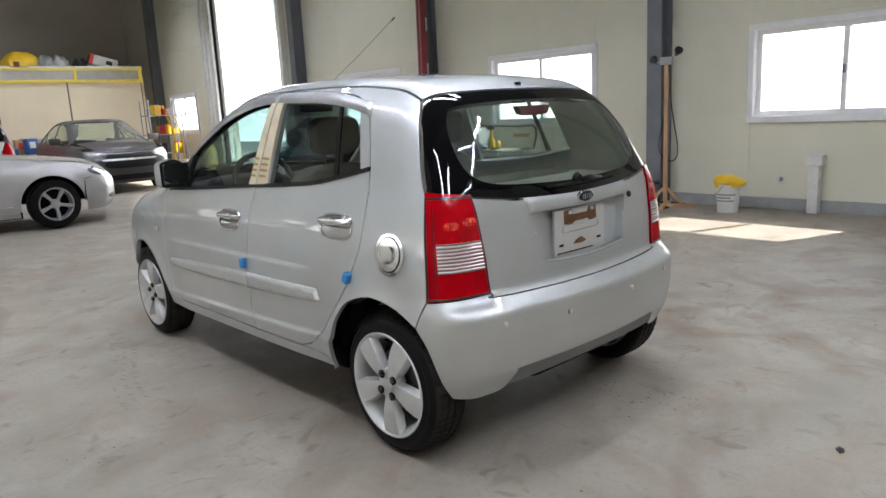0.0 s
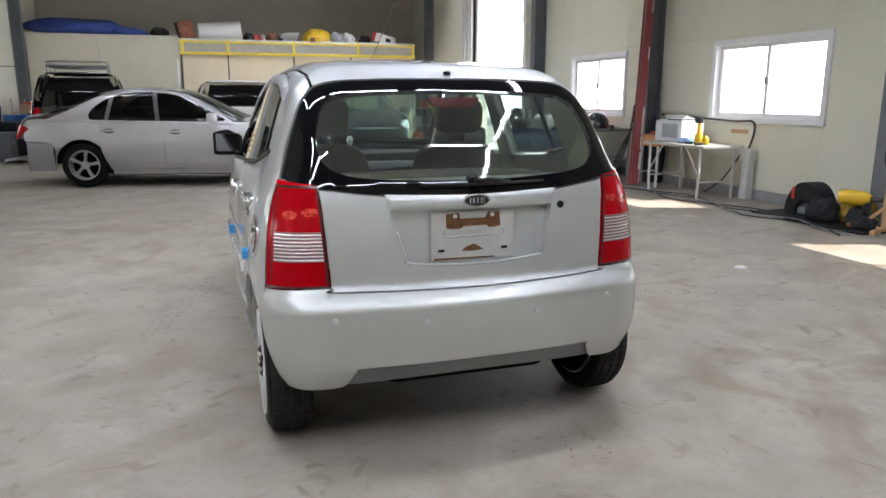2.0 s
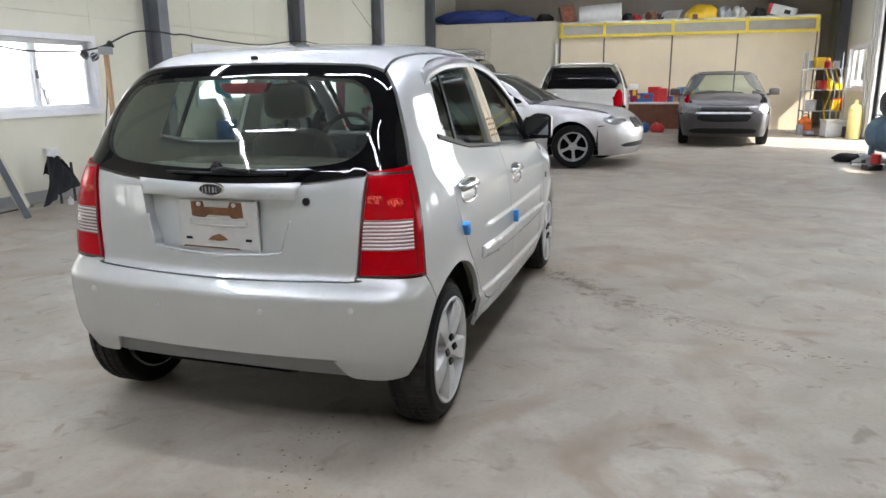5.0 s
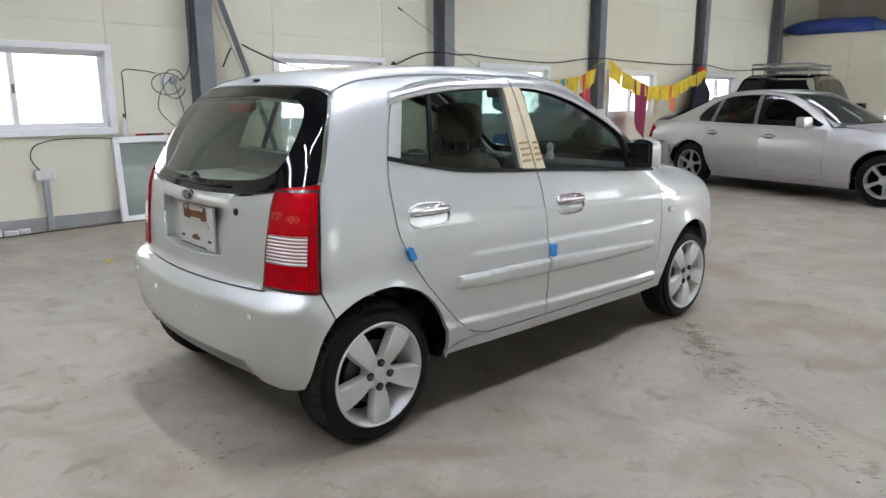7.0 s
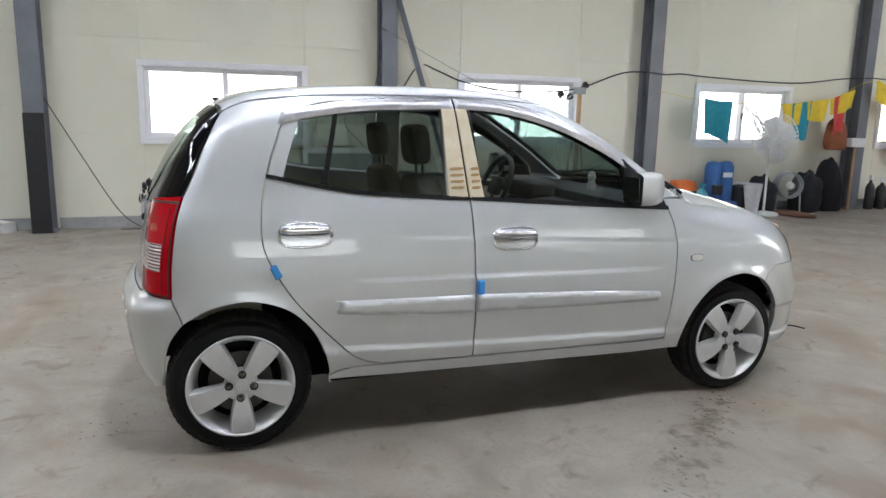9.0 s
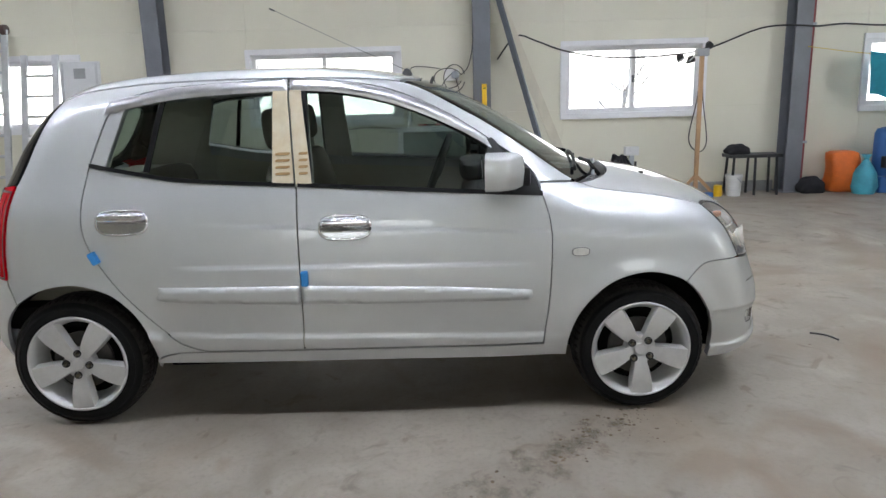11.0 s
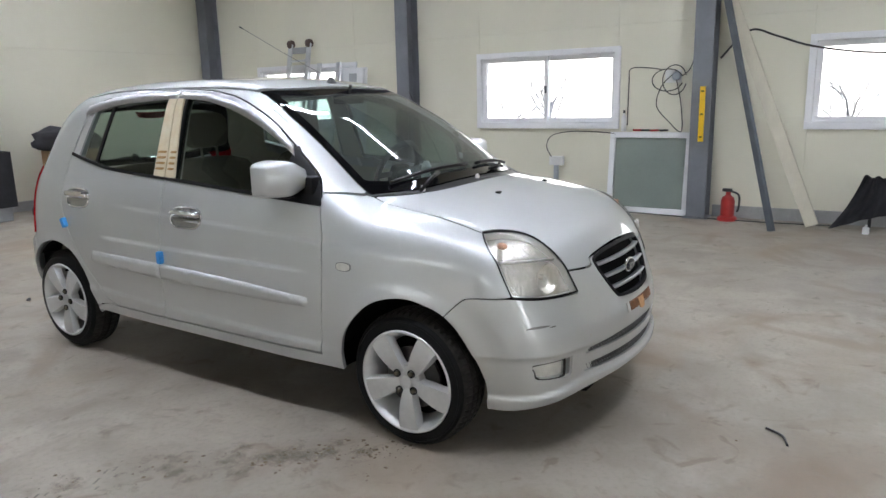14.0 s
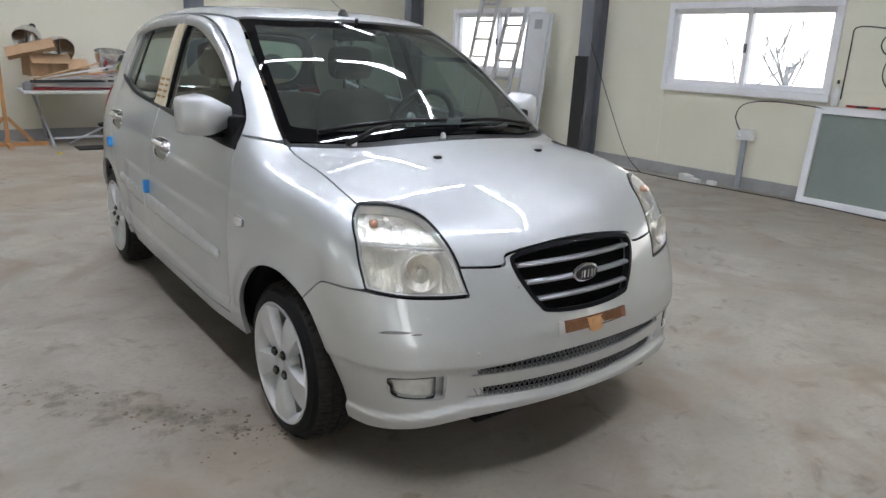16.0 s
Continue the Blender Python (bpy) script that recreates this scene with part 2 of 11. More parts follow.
def window(k, axis_x, out, y0, y1, z0, z1):
    """Two-sash sliding window in a white frame."""
    w = root("window_%d" % k, pose(axis_x, (y0 + y1) / 2, z0), "white framed two-pane sliding window with bright daylight", "window", kind="structure")
    W, H = y1 - y0, z1 - z0
    s = out

    def add(nm, lo, hi, m, bev=0.004, label=""):
        bm = BM()
        a, b = sorted((lo[0] * s, hi[0] * s))
        box(bm, (a, lo[1], lo[2]), (b, hi[1], hi[2]), bev)
        return part(nm, bm, m, w, label, smooth=False)
    t = 0.055
    # outer frame with a flat trim round it, proud of the wall
    add("frame_bottom", (-0.035, -W / 2 - 0.032, -0.038), (0.13, W / 2 + 0.032, 0.035), M_frame)
    add("frame_top", (-0.03, -W / 2 - 0.032, H - 0.035), (0.13, W / 2 + 0.032, H + 0.032), M_frame)
    add("frame_side", (-0.03, -W / 2 - 0.032, 0.035), (0.13, -W / 2 + 0.035, H - 0.035), M_frame)
    add("frame_side", (-0.03, W / 2 - 0.035, 0.035), (0.13, W / 2 + 0.032, H - 0.035), M_frame)
    for sgn, dx in ((-1, 0.02), (1, 0.06)):
        a, b = (-W / 2 + 0.035, 0.03) if sgn < 0 else (-0.03, W / 2 - 0.035)
        bm = BM()
        z_0, z_1 = 0.035, H - 0.035
        for lo, hi in (((dx, a, z_0), (dx + 0.035, b, z_0 + t)), ((dx, a, z_1 - t), (dx + 0.035, b, z_1)), ((dx, a, z_0 + t), (dx + 0.035, a + t, z_1 - t)), ((dx, b - t, z_0 + t), (dx + 0.035, b, z_1 - t))):
            x0, x1 = sorted((lo[0] * s, hi[0] * s))
            box(bm, (x0, lo[1], lo[2]), (x1, hi[1], hi[2]), 0.003)
        sash = part("sash", bm, M_frame, w, smooth=False)
        bm = BM()
        x0, x1 = sorted(((dx + 0.015) * s, (dx + 0.02) * s))
        vs = [bm.verts.new(((x0 + x1) / 2, yy, zz)) for yy, zz in ((a + t, z_0 + t), (b - t, z_0 + t), (b - t, z_1 - t), (a + t, z_1 - t))]
        bm.faces.new(vs)
        p = part("pane", bm, M_pane, sash, smooth=False)
        p.visible_shadow = False
    bm = BM()
    x0, x1 = sorted((0.0 * s, 0.03 * s))
    box(bm, (x0 - 0.012 * s if s > 0 else x0, -0.012, H * 0.45), (x1, 0.012, H * 0.45 + 0.09), 0.004)
    part("latch", bm, M_steel, w, smooth=False)
    return w


k = 0
for a, b in WWIN:
    k += 1
    window(k, WX, -1, a, b, WZ0, WZ1)
for a, b in EWIN:
    k += 1
    window(k, EX, 1, a, b, EZ0, EZ1)


def beam(name, m, h, label, w=0.2, d=0.25):
    """Upright I-section steel column with a base plate, the web along x."""
    c = root(name, m, label, "column", "steel portal columns", kind="structure")
    for nm, lo, hi in (("flange", (-d, -w / 2, 0.012), (-d + 0.012, w / 2, h)), ("flange", (-0.012, -w / 2, 0.012), (0, w / 2, h)), ("web", (-d + 0.012, -0.005, 0.012), (-0.012, 0.005, h)), ("base_plate", (-d - 0.03, -w / 2 - 0.03, 0), (0, w / 2 + 0.03, 0.012))):
        bm = BM()
        box(bm, lo, hi, 0.002)
        part(nm, bm, M_steel, c, smooth=False)
    return c


for y in WCOL:
    beam("column_west", pose(WX + 0.004, y, 0, 0, 0, 180), HZ - 0.05, "grey painted steel I-beam column against the wall")
for y in ECOL:
    beam("column_east", pose(EX - 0.004, y, 0), HZ - 0.05, "grey painted steel I-beam column against the wall")
for x in SCOL:
    beam("column_south", pose(x, SY + 0.004, 0, 0, 0, -90), HZ - 0.05, "grey painted steel I-beam column against the wall")

# skirting
def skirting(nm, lo, hi):
    bm = BM()
    box(bm, lo, hi, 0.006)
    tagged(link(nm, bm, M_skirt), "grey concrete skirting at the foot of the wall", "skirting", kind="structure")


for a, b in zip([SY, *[c + 0.13 for c in WCOL]], [*[c - 0.13 for c in WCOL], NY]):
    if b - a > 0.3:
        skirting("baseboard_west", (WX - 0.001, a, 0), (WX + 0.03, b, 0.13))
for a, b in zip([SY, *[c + 0.13 for c in ECOL]], [*[c - 0.13 for c in ECOL], NY]):
    if b - a > 0.3 and not (a < 12 < b):
        skirting("baseboard_east", (EX - 0.03, a, 0), (EX + 0.001, b, 0.13))
for a, b in ((WX + 0.03, -1.75), (-1.45, 2.25), (2.55, EX - 0.03)):
    skirting("baseboard_south", (a, SY - 0.001, 0), (b, SY + 0.03, 0.13))

# roof: flat sheeting with rafters at the columns and purlins
bm = BM()
box(bm, (WX - 0.2, SY - 0.2, HZ), (EX + 0.2, NY + 0.2, HZ + 0.15))
tagged(link("ceiling", bm, M_roof), "grey insulated roof sheeting", "ceiling", kind="structure")
for y in WCOL:
    bm = BM()
    for lo, hi in (((WX, y - 0.1, HZ - 0.02), (EX, y + 0.1, HZ - 0.004)), ((WX, y - 0.1, HZ - 0.4), (EX, y + 0.1, HZ - 0.384)), ((WX, y - 0.005, HZ - 0.384), (EX, y + 0.005, HZ - 0.02))):
        box(bm, lo, hi)
    tagged(link("rafter", bm, M_steel), "grey steel roof beam between the columns", "beam", "roof beams", kind="structure")

# floor
mf = mat("bare_concrete_floor", (0.40, 0.372, 0.332), 0.55, var=0.1, scale=0.7, bump=0.05, bscale=90, rvar=0.16)
nt = mf.node_tree
nd, lk = nt.nodes, nt.links
bs = nd["Principled BSDF"]
old = bs.inputs["Base Color"].links[0].from_socket
tcf = nd.new("ShaderNodeTexCoord")


def fnoise(sc, det, dist, lo, hi, stretch=(1, 1, 1), rot=0.0):
    mp = nd.new("ShaderNodeMapping")
    mp.inputs["Scale"].default_value = stretch
    mp.inputs["Rotation"].default_value = (0, 0, rot)
    lk.new(tcf.outputs["Object"], mp.inputs[0])
    q = nd.new("ShaderNodeTexNoise")
    q.inputs["Scale"].default_value, q.inputs["Detail"].default_value, q.inputs["Distortion"].default_value = sc, det, dist
    lk.new(mp.outputs[0], q.inputs["Vector"])
    r = nd.new("ShaderNodeMapRange")
    r.inputs[1].default_value, r.inputs[2].default_value = lo, hi
    lk.new(q.outputs[0], r.inputs[0])
    return r.outputs[0]


def blend(base, fac, col, amount):
    mu = nd.new("ShaderNodeMath")
    mu.operation = "MULTIPLY"
    mu.inputs[1].default_value = amount
    lk.new(fac, mu.inputs[0])
    mx = nd.new("ShaderNodeMix")
    mx.data_type = "RGBA"
    lk.new(mu.outputs[0], mx.inputs[0])
    lk.new(base, mx.inputs[6])
    mx.inputs[7].default_value = (*col, 1)
    return mx.outputs[2]


c = blend(old, fnoise(0.30, 7, 0.8, 0.42, 0.66), (0.27, 0.25, 0.22), 0.8)
c = blend(c, fnoise(2.6, 9, 0.4, 0.40, 0.66), (0.25, 0.23, 0.20), 0.75)
c = blend(c, fnoise(1.1, 8, 1.4, 0.56, 0.72), (0.19, 0.142, 0.10), 0.75)
c = blend(c, fnoise(5.5, 7, 0.6, 0.63, 0.74), (0.12, 0.105, 0.085), 0.6)
c = blend(c, fnoise(0.7, 6, 1.0, 0.60, 0.75, (1, 5, 1), 0.5), (0.21, 0.19, 0.16), 0.5)
c = blend(c, fnoise(1.7, 9, 0.8, 0.56, 0.76), (0.50, 0.47, 0.43), 0.5)
c = blend(c, fnoise(0.55, 9, 2.5, 0.55, 0.66), (0.21, 0.165, 0.125), 0.6)
c = blend(c, fnoise(9.0, 8, 0.8, 0.55, 0.75), (0.23, 0.21, 0.18), 0.5)
c = blend(c, fnoise(42.0, 4, 0.0, 0.5, 0.75), (0.20, 0.185, 0.16), 0.35)
c = blend(c, fnoise(0.42, 8, 1.8, 0.50, 0.70, (1, 1.6, 1), 1.1), (0.30, 0.235, 0.17), 0.45)
c = blend(c, fnoise(3.4, 8, 2.0, 0.62, 0.70), (0.14, 0.105, 0.075), 0.5)
tone = nd.new("ShaderNodeMix")
tone.data_type, tone.blend_type = "RGBA", "MULTIPLY"
tone.inputs[0].default_value = 1.0
tone.inputs[7].default_value = (0.88, 0.837, 0.775, 1)
lk.new(c, tone.inputs[6])
lk.new(tone.outputs[2], bs.inputs["Base Color"])
bm = BM()
box(bm, (WX - 0.14, SY - 0.14, -0.2), (EX + 0.14, NY + 0.14, 0.0))
tagged(link("floor", bm, mf), "dusty stained bare concrete floor with tyre marks", "floor", kind="structure")
bm = BM()
bmesh.ops.create_grid(bm, x_segments=1, y_segments=1, size=400)
bmesh.ops.translate(bm, verts=bm.verts, vec=(0, 0, -0.25))
tagged(link("ground", bm, mat("yard_gravel", (0.42, 0.40, 0.36), 0.9, var=0.1, scale=0.4)), "pale gravel yard outside the hall", "ground", kind="structure")

# glowing walls added outside the windows: bright hazy distance and extra daylight
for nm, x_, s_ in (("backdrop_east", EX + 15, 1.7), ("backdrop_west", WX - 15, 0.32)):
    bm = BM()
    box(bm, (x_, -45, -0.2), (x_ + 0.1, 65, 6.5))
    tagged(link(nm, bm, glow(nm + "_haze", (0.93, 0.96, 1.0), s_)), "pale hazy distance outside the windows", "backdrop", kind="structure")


# LED tube lamps, hung in a ring under the roof
M_tube = glow("led_tube", (0.875, 0.925, 1.06), 42.0)
M_fit = mat("white_lamp_body", (0.8, 0.8, 0.8), 0.4, var=0.03)


def lamp(x, y, z, ang, L=1.2):
    t = root("tube_lamp", pose(x, y, z, 0, 0, ang), "white LED tube lamp with side reflectors hung under the roof", "lamp", "tube lamps")
    bm = BM()
    box(bm, (-L / 2, -0.04, 0.03), (L / 2, 0.04, 0.07), 0.006)
    # side skirts are added, unseen, to hold light off the upper walls
    for sy in (-0.058, 0.054):
        box(bm, (-L / 2, sy, -0.022), (L / 2, sy + 0.004, 0.07))
    box(bm, (-L / 2, -0.058, 0.066), (L / 2, 0.058, 0.070))
    for sx in (-0.4, 0.4):
        cyl(bm, (sx * L, 0, 0.07), (sx * L, 0, HZ - z), 0.004, 6)
    part("housing", bm, M_fit, t, smooth=False)
    bm = BM()
    lathe(bm, [(0.0, -L / 2 + 0.02), (0.034, -L / 2 + 0.02), (0.034, L / 2 - 0.02), (0.0, L / 2 - 0.02)], 6, pose(0, 0, 0.026, 0, 90, 0), -90, 90)
    bmesh.ops.scale(bm, vec=(1, 1, 0.25), verts=bm.verts[:], space=pose(0, 0, -0.029))
    part("tube", clean(bm), M_tube, t)


LZ = 4.6
for yy in (-4.2, 0.4, 4.6):
    for i in range(3):
        lamp(-1.82 + 1.57 * i, yy, LZ, 0, 1.35)
for xx in (-1.9, 1.4):
    lamp(xx, -2.9, LZ, 0, 1.1)
for xx in (-2.65, 2.15):
    for y0 in (-3.4, -1.9, 1.25, 2.7, 3.95):
        lamp(xx, y0, LZ, 90, 1.3)
# unseen rows north of the ring, added to brighten the far end
for yy in (9.0, 13.0, 16.2):
    for xx in (-3.0, -0.6, 1.8, 3.8):
        lamp(xx, yy, LZ, 0, 1.35)

# ---- the silver hatchback: one smooth body form, cut into panels ----
from mathutils.geometry import delaunay_2d_cdt


def curve(pts, sigma):
    """A smooth function through corner points (abscissa, value)."""
    xs = np.array([p[0] for p in pts], float)
    vs = np.array([p[1] for p in pts], float)
    o = np.argsort(xs)
    xs, vs = xs[o], vs[o]
    g = np.arange(xs[0] - 1.0, xs[-1] + 1.0, 0.004)
    v = np.interp(g, xs, vs)
    lo, hi = g < xs[0], g > xs[-1]
    v[lo] = vs[0] + (g[lo] - xs[0]) * (vs[1] - vs[0]) / (xs[1] - xs[0])
    v[hi] = vs[-1] + (g[hi] - xs[-1]) * (vs[-1] - vs[-2]) / (xs[-1] - xs[-2])
    r = int(4 * sigma / 0.004)
    kk = np.exp(-0.5 * (np.arange(-r, r + 1) * 0.004 / sigma) ** 2)
    v = np.convolve(np.pad(v, r, mode="reflect", reflect_type="odd"), kk / kk.sum(), mode="valid")
    return lambda q: np.interp(q, g, v)


def step(a, b, q):
    t = np.clip((q - a) / (b - a), 0, 1)
    return t * t * (3 - 2 * t)


def smax(a, b, k):
    h = np.maximum(k - np.abs(a - b), 0) / k
    return np.maximum(a, b) + h * h * k * 0.25


# side profile on the centre line: roof, windscreen, bonnet
TOP = curve([(-0.6, 1.25), (-0.25, 1.372), (-0.08, 1.412), (0.1, 1.447), (0.3, 1.471), (0.55, 1.485), (0.8, 1.489), (1.05, 1.485), (1.27, 1.468), (1.44, 1.437),
             (1.6, 1.382), (1.8, 1.283), (2.0, 1.160), (2.17, 1.050), (2.27, 1.003), (2.42, 0.982), (2.58, 0.950), (2.72, 0.905), (2.84, 0.848), (2.95, 0.775), (3.1, 0.66)], 0.035)
DTOP = lambda q: (TOP(q + 0.01) - TOP(q - 0.01)) / 0.02
# half width by height
WID = curve([(0.1, 0.70), (0.24, 0.750), (0.33, 0.776), (0.45, 0.790), (0.6, 0.795), (0.75, 0.788), (0.87, 0.772), (0.95, 0.748), (1.02, 0.715), (1.1, 0.689), (1.2, 0.655), (1.3, 0.619), (1.38, 0.588), (1.5, 0.54)], 0.03)
PLAN = curve([(-0.6, -0.09), (-0.35, -0.045), (-0.1, -0.014), (0.3, 0.0), (1.0, 0.003), (1.9, 0.0), (2.2, -0.008), (2.5, -0.028), (2.75, -0.065), (3.0, -0.14), (3.2, -0.22)], 0.08)
REAR = curve([(0.2, -0.36), (0.32, -0.425), (0.36, -0.445), (0.42, -0.458), (0.5, -0.467), (0.592, -0.469), (0.604, -0.463), (0.642, -0.406), (0.652, -0.398), (0.8, -0.388), (0.95, -0.366), (1.0, -0.350), (1.17, -0.262), (1.3, -0.178), (1.40, -0.100), (1.5, 0.0)], 0.012)
FRONT = curve([(0.1, 2.86), (0.16, 2.96), (0.21, 3.03), (0.26, 3.058), (0.32, 3.060), (0.42, 3.062), (0.5, 3.052), (0.58, 3.022), (0.66, 2.995), (0.74, 2.970), (0.80, 2.948), (0.9, 2.90), (1.1, 2.7)], 0.014)
HUB_Z, BASE = 0.283, 2.37


def hatch_form(p):
    """Signed form of the hatchback body: negative inside."""
    x, y, z = np.abs(p[:, 0]), p[:, 1], p[:, 2]
    w = WID(z) + PLAN(y)
    for cy in (0.0, BASE):
        r = np.hypot(y - cy, z - HUB_Z)
        w = w + 0.011 * np.exp(-((r - 0.33) / 0.045) ** 2) * step(0.30, 0.42, z)
    dm = step(0.05, 0.3, y) * (1 - step(1.9, 2.15, y))
    w = w + 0.011 * (1 - step(0.380, 0.404, z + 0.03 * (y - 1))) * dm
    w = w + 0.006 * (1 - step(-0.010, 0.010, z - (0.868 - 0.047 * (y - 0.45)))) * step(0.5, 0.9, y) * (1 - step(2.3, 2.6, y))
    # fold across the front bumper and a chin that stands out again below it
    fy = step(2.56, 2.70, y)
    zc = 0.308 - 0.052 * step(0.40, 0.74, x)
    fold = fy * (0.008 * (1 - step(0.408, 0.426, z)) - 0.012 * (1 - step(zc - 0.014, zc + 0.006, z)))
    # narrow ledge along the doors above the rubbing strip
    w = w + 0.009 * (1 - step(-0.009, 0.009, z - (0.690 - 0.015 * (y - 0.6)))) * step(0.42, 0.60, y) * (1 - step(1.75, 1.95, y))
    side = x - w + fold
    b = step(1.1, 1.6, y) * (1 - step(2.2, 2.5, y))
    yy = y + 0.27 * x * x * b
    cr = 0.085 + 0.075 * step(1.6, 2.5, y)
    top = (z - TOP(yy) + cr * x * x) / np.sqrt(1 + DTOP(yy) ** 2)
    rear = (REAR(z) + 0.17 * x * x - y) * (1 - 0.15 * step(0.95, 1.2, z))
    front = (y - (FRONT(z) - 0.39 * x * x)) * 0.87 + fold
    f = smax(side, top, 0.13)
    f = smax(f, rear, 0.13)
    return smax(f, front, 0.10)


CURRENT = [hatch_form]


def form(p):
    return CURRENT[0](p)


def grad(p):
    e = 0.004
    g = np.stack([form(p + e * np.eye(3)[i]) - form(p - e * np.eye(3)[i]) for i in range(3)], 1)
    g[:, 0] = np.where(np.abs(p[:, 0]) < 0.006, 0, g[:, 0])
    return g / np.maximum(np.linalg.norm(g, axis=1, keepdims=True), 1e-9)


def cast(o, d, n=70, far=3.0):
    """First meeting of the rays with the body."""
    o, d = np.atleast_2d(o).astype(float), np.atleast_2d(d).astype(float)
    d = np.broadcast_to(d, o.shape)
    ts = np.linspace(0, far, n)
    P = o[:, None, :] + ts[None, :, None] * d[:, None, :]
    f = form(P.reshape(-1, 3)).reshape(len(o), n)
    ins = f < 0
    hit = ins.any(1)
    i = np.where(hit, ins.argmax(1), np.argmin(f, 1))
    a, b = ts[np.maximum(i - 1, 0)], ts[i]
    for _ in range(22):
        m = (a + b) / 2
        fm = form(o + m[:, None] * d) < 0
        b = np.where(fm, m, b)
        a = np.where(fm, a, m)
    return o + b[:, None] * d


def rounded(pts, n=8):
    """A smooth run through control points."""
    P = np.array(pts, float)
    if len(P) < 3:
        return np.array([P[0] + (P[-1] - P[0]) * t for t in np.linspace(0, 1, 2 * n)])
    out = []
    for i in range(len(P) - 1):
        p0, p1, p2, p3 = P[max(i - 1, 0)], P[i], P[i + 1], P[min(i + 2, len(P) - 1)]
        for t in np.linspace(0, 1, n, endpoint=False):
            out.append(0.5 * (2 * p1 + (p2 - p0) * t + (2 * p0 - 5 * p1 + 4 * p2 - p3) * t * t + (3 * p1 - p0 - 3 * p2 + p3) * t ** 3))
    return np.array(out + [P[-1]])


def on_side(s, q):
    q = np.array(q, float)
    return cast(np.stack([np.full(len(q), 2.0 * s), q[:, 0], q[:, 1]], 1), (-s, 0, 0), 60, 2.0)


def on_rear(q):
    q = np.array(q, float)
    return cast(np.stack([q[:, 0], np.full(len(q), -1.5), q[:, 1]], 1), (0, 1, 0), 80, 2.0)


def on_front(q):
    q = np.array(q, float)
    return cast(np.stack([q[:, 0], np.full(len(q), 4.0), q[:, 1]], 1), (0, -1, 0), 80, 2.0)


def on_top(q):
    q = np.array(q, float)
    return cast(np.stack([q[:, 0], q[:, 1], np.full(len(q), 2.5)], 1), (0, 0, -1), 80, 2.0)


def inside(uv, poly):
    x, y = uv[:, 0][:, None], uv[:, 1][:, None]
    x0, y0 = poly[:, 0][None], poly[:, 1][None]
    x1, y1 = np.roll(poly[:, 0], -1)[None], np.roll(poly[:, 1], -1)[None]
    c = ((y0 > y) != (y1 > y)) & (x < (x1 - x0) * (y - y0) / np.where(np.abs(y1 - y0) < 1e-12, 1e-12, y1 - y0) + x0)
    return c.sum(1) % 2 == 1


def resample(poly, s):
    P = np.vstack([poly, poly[:1]])
    L = np.linalg.norm(np.diff(P, axis=0), axis=1)
    keep = [P[0]]
    for i in range(len(L)):
        n = max(1, int(round(L[i] / s)))
        for j in range(1, n + 1):
            keep.append(P[i] + (P[i + 1] - P[i]) * j / n)
    Q = [keep[0]]
    for q in keep[1:-1]:
        if np.linalg.norm(q - Q[-1]) > s * 0.35:
            Q.append(q)
    return np.array(Q)


def inset(poly, g):
    a = np.roll(poly, 1, 0)
    b = np.roll(poly, -1, 0)
    e1, e2 = poly - a, b - poly
    e1 /= np.maximum(np.linalg.norm(e1, axis=1, keepdims=True), 1e-9)
    e2 /= np.maximum(np.linalg.norm(e2, axis=1, keepdims=True), 1e-9)
    n = np.stack([-(e1[:, 1] + e2[:, 1]), e1[:, 0] + e2[:, 0]], 1)
    n /= np.maximum(np.linalg.norm(n, axis=1, keepdims=True), 1e-9)
    area = 0.5 * np.sum(poly[:, 0] * b[:, 1] - b[:, 0] * poly[:, 1])
    return poly + n * g * (1 if area > 0 else -1)


class Flat:
    """Parallel rays against direction d."""

    def __init__(self, d):
        self.d = np.array(d, float) / np.linalg.norm(d)
        up = np.array((0, 0, 1.0)) if abs(self.d[2]) < 0.9 else np.array((0, 1.0, 0))
        self.a = np.cross(up, self.d)
        self.a /= np.linalg.norm(self.a)
        self.b = np.cross(self.d, self.a)

    def flat(self, P):
        return np.stack([P @ self.a, P @ self.b], 1)

    def solid(self, uv):
        c = np.array((0, 1.2, 0.7))
        o = uv[:, :1] * self.a + uv[:, 1:] * self.b
        o = o + (c @ self.d + 2.6) * self.d
        return cast(o, -self.d, 130, 5.2)


class Round:
    """Level rays towards an upright axis at (cx, cy)."""

    def __init__(self, cx, cy, mid, r=0.7):
        self.c, self.mid, self.r = np.array((cx, cy)), mid, r

    def flat(self, P):
        th = np.arctan2(P[:, 1] - self.c[1], P[:, 0] - self.c[0]) - self.mid
        th = (th + np.pi) % (2 * np.pi) - np.pi
        return np.stack([th * self.r, P[:, 2]], 1)

    def solid(self, uv):
        th = uv[:, 0] / self.r + self.mid
        d = np.stack([np.cos(th), np.sin(th), np.zeros(len(th))], 1)
        o = np.stack([np.full(len(th), self.c[0]), np.full(len(th), self.c[1]), uv[:, 1]], 1) + 1.6 * d
        return cast(o, -d, 100, 1.6)


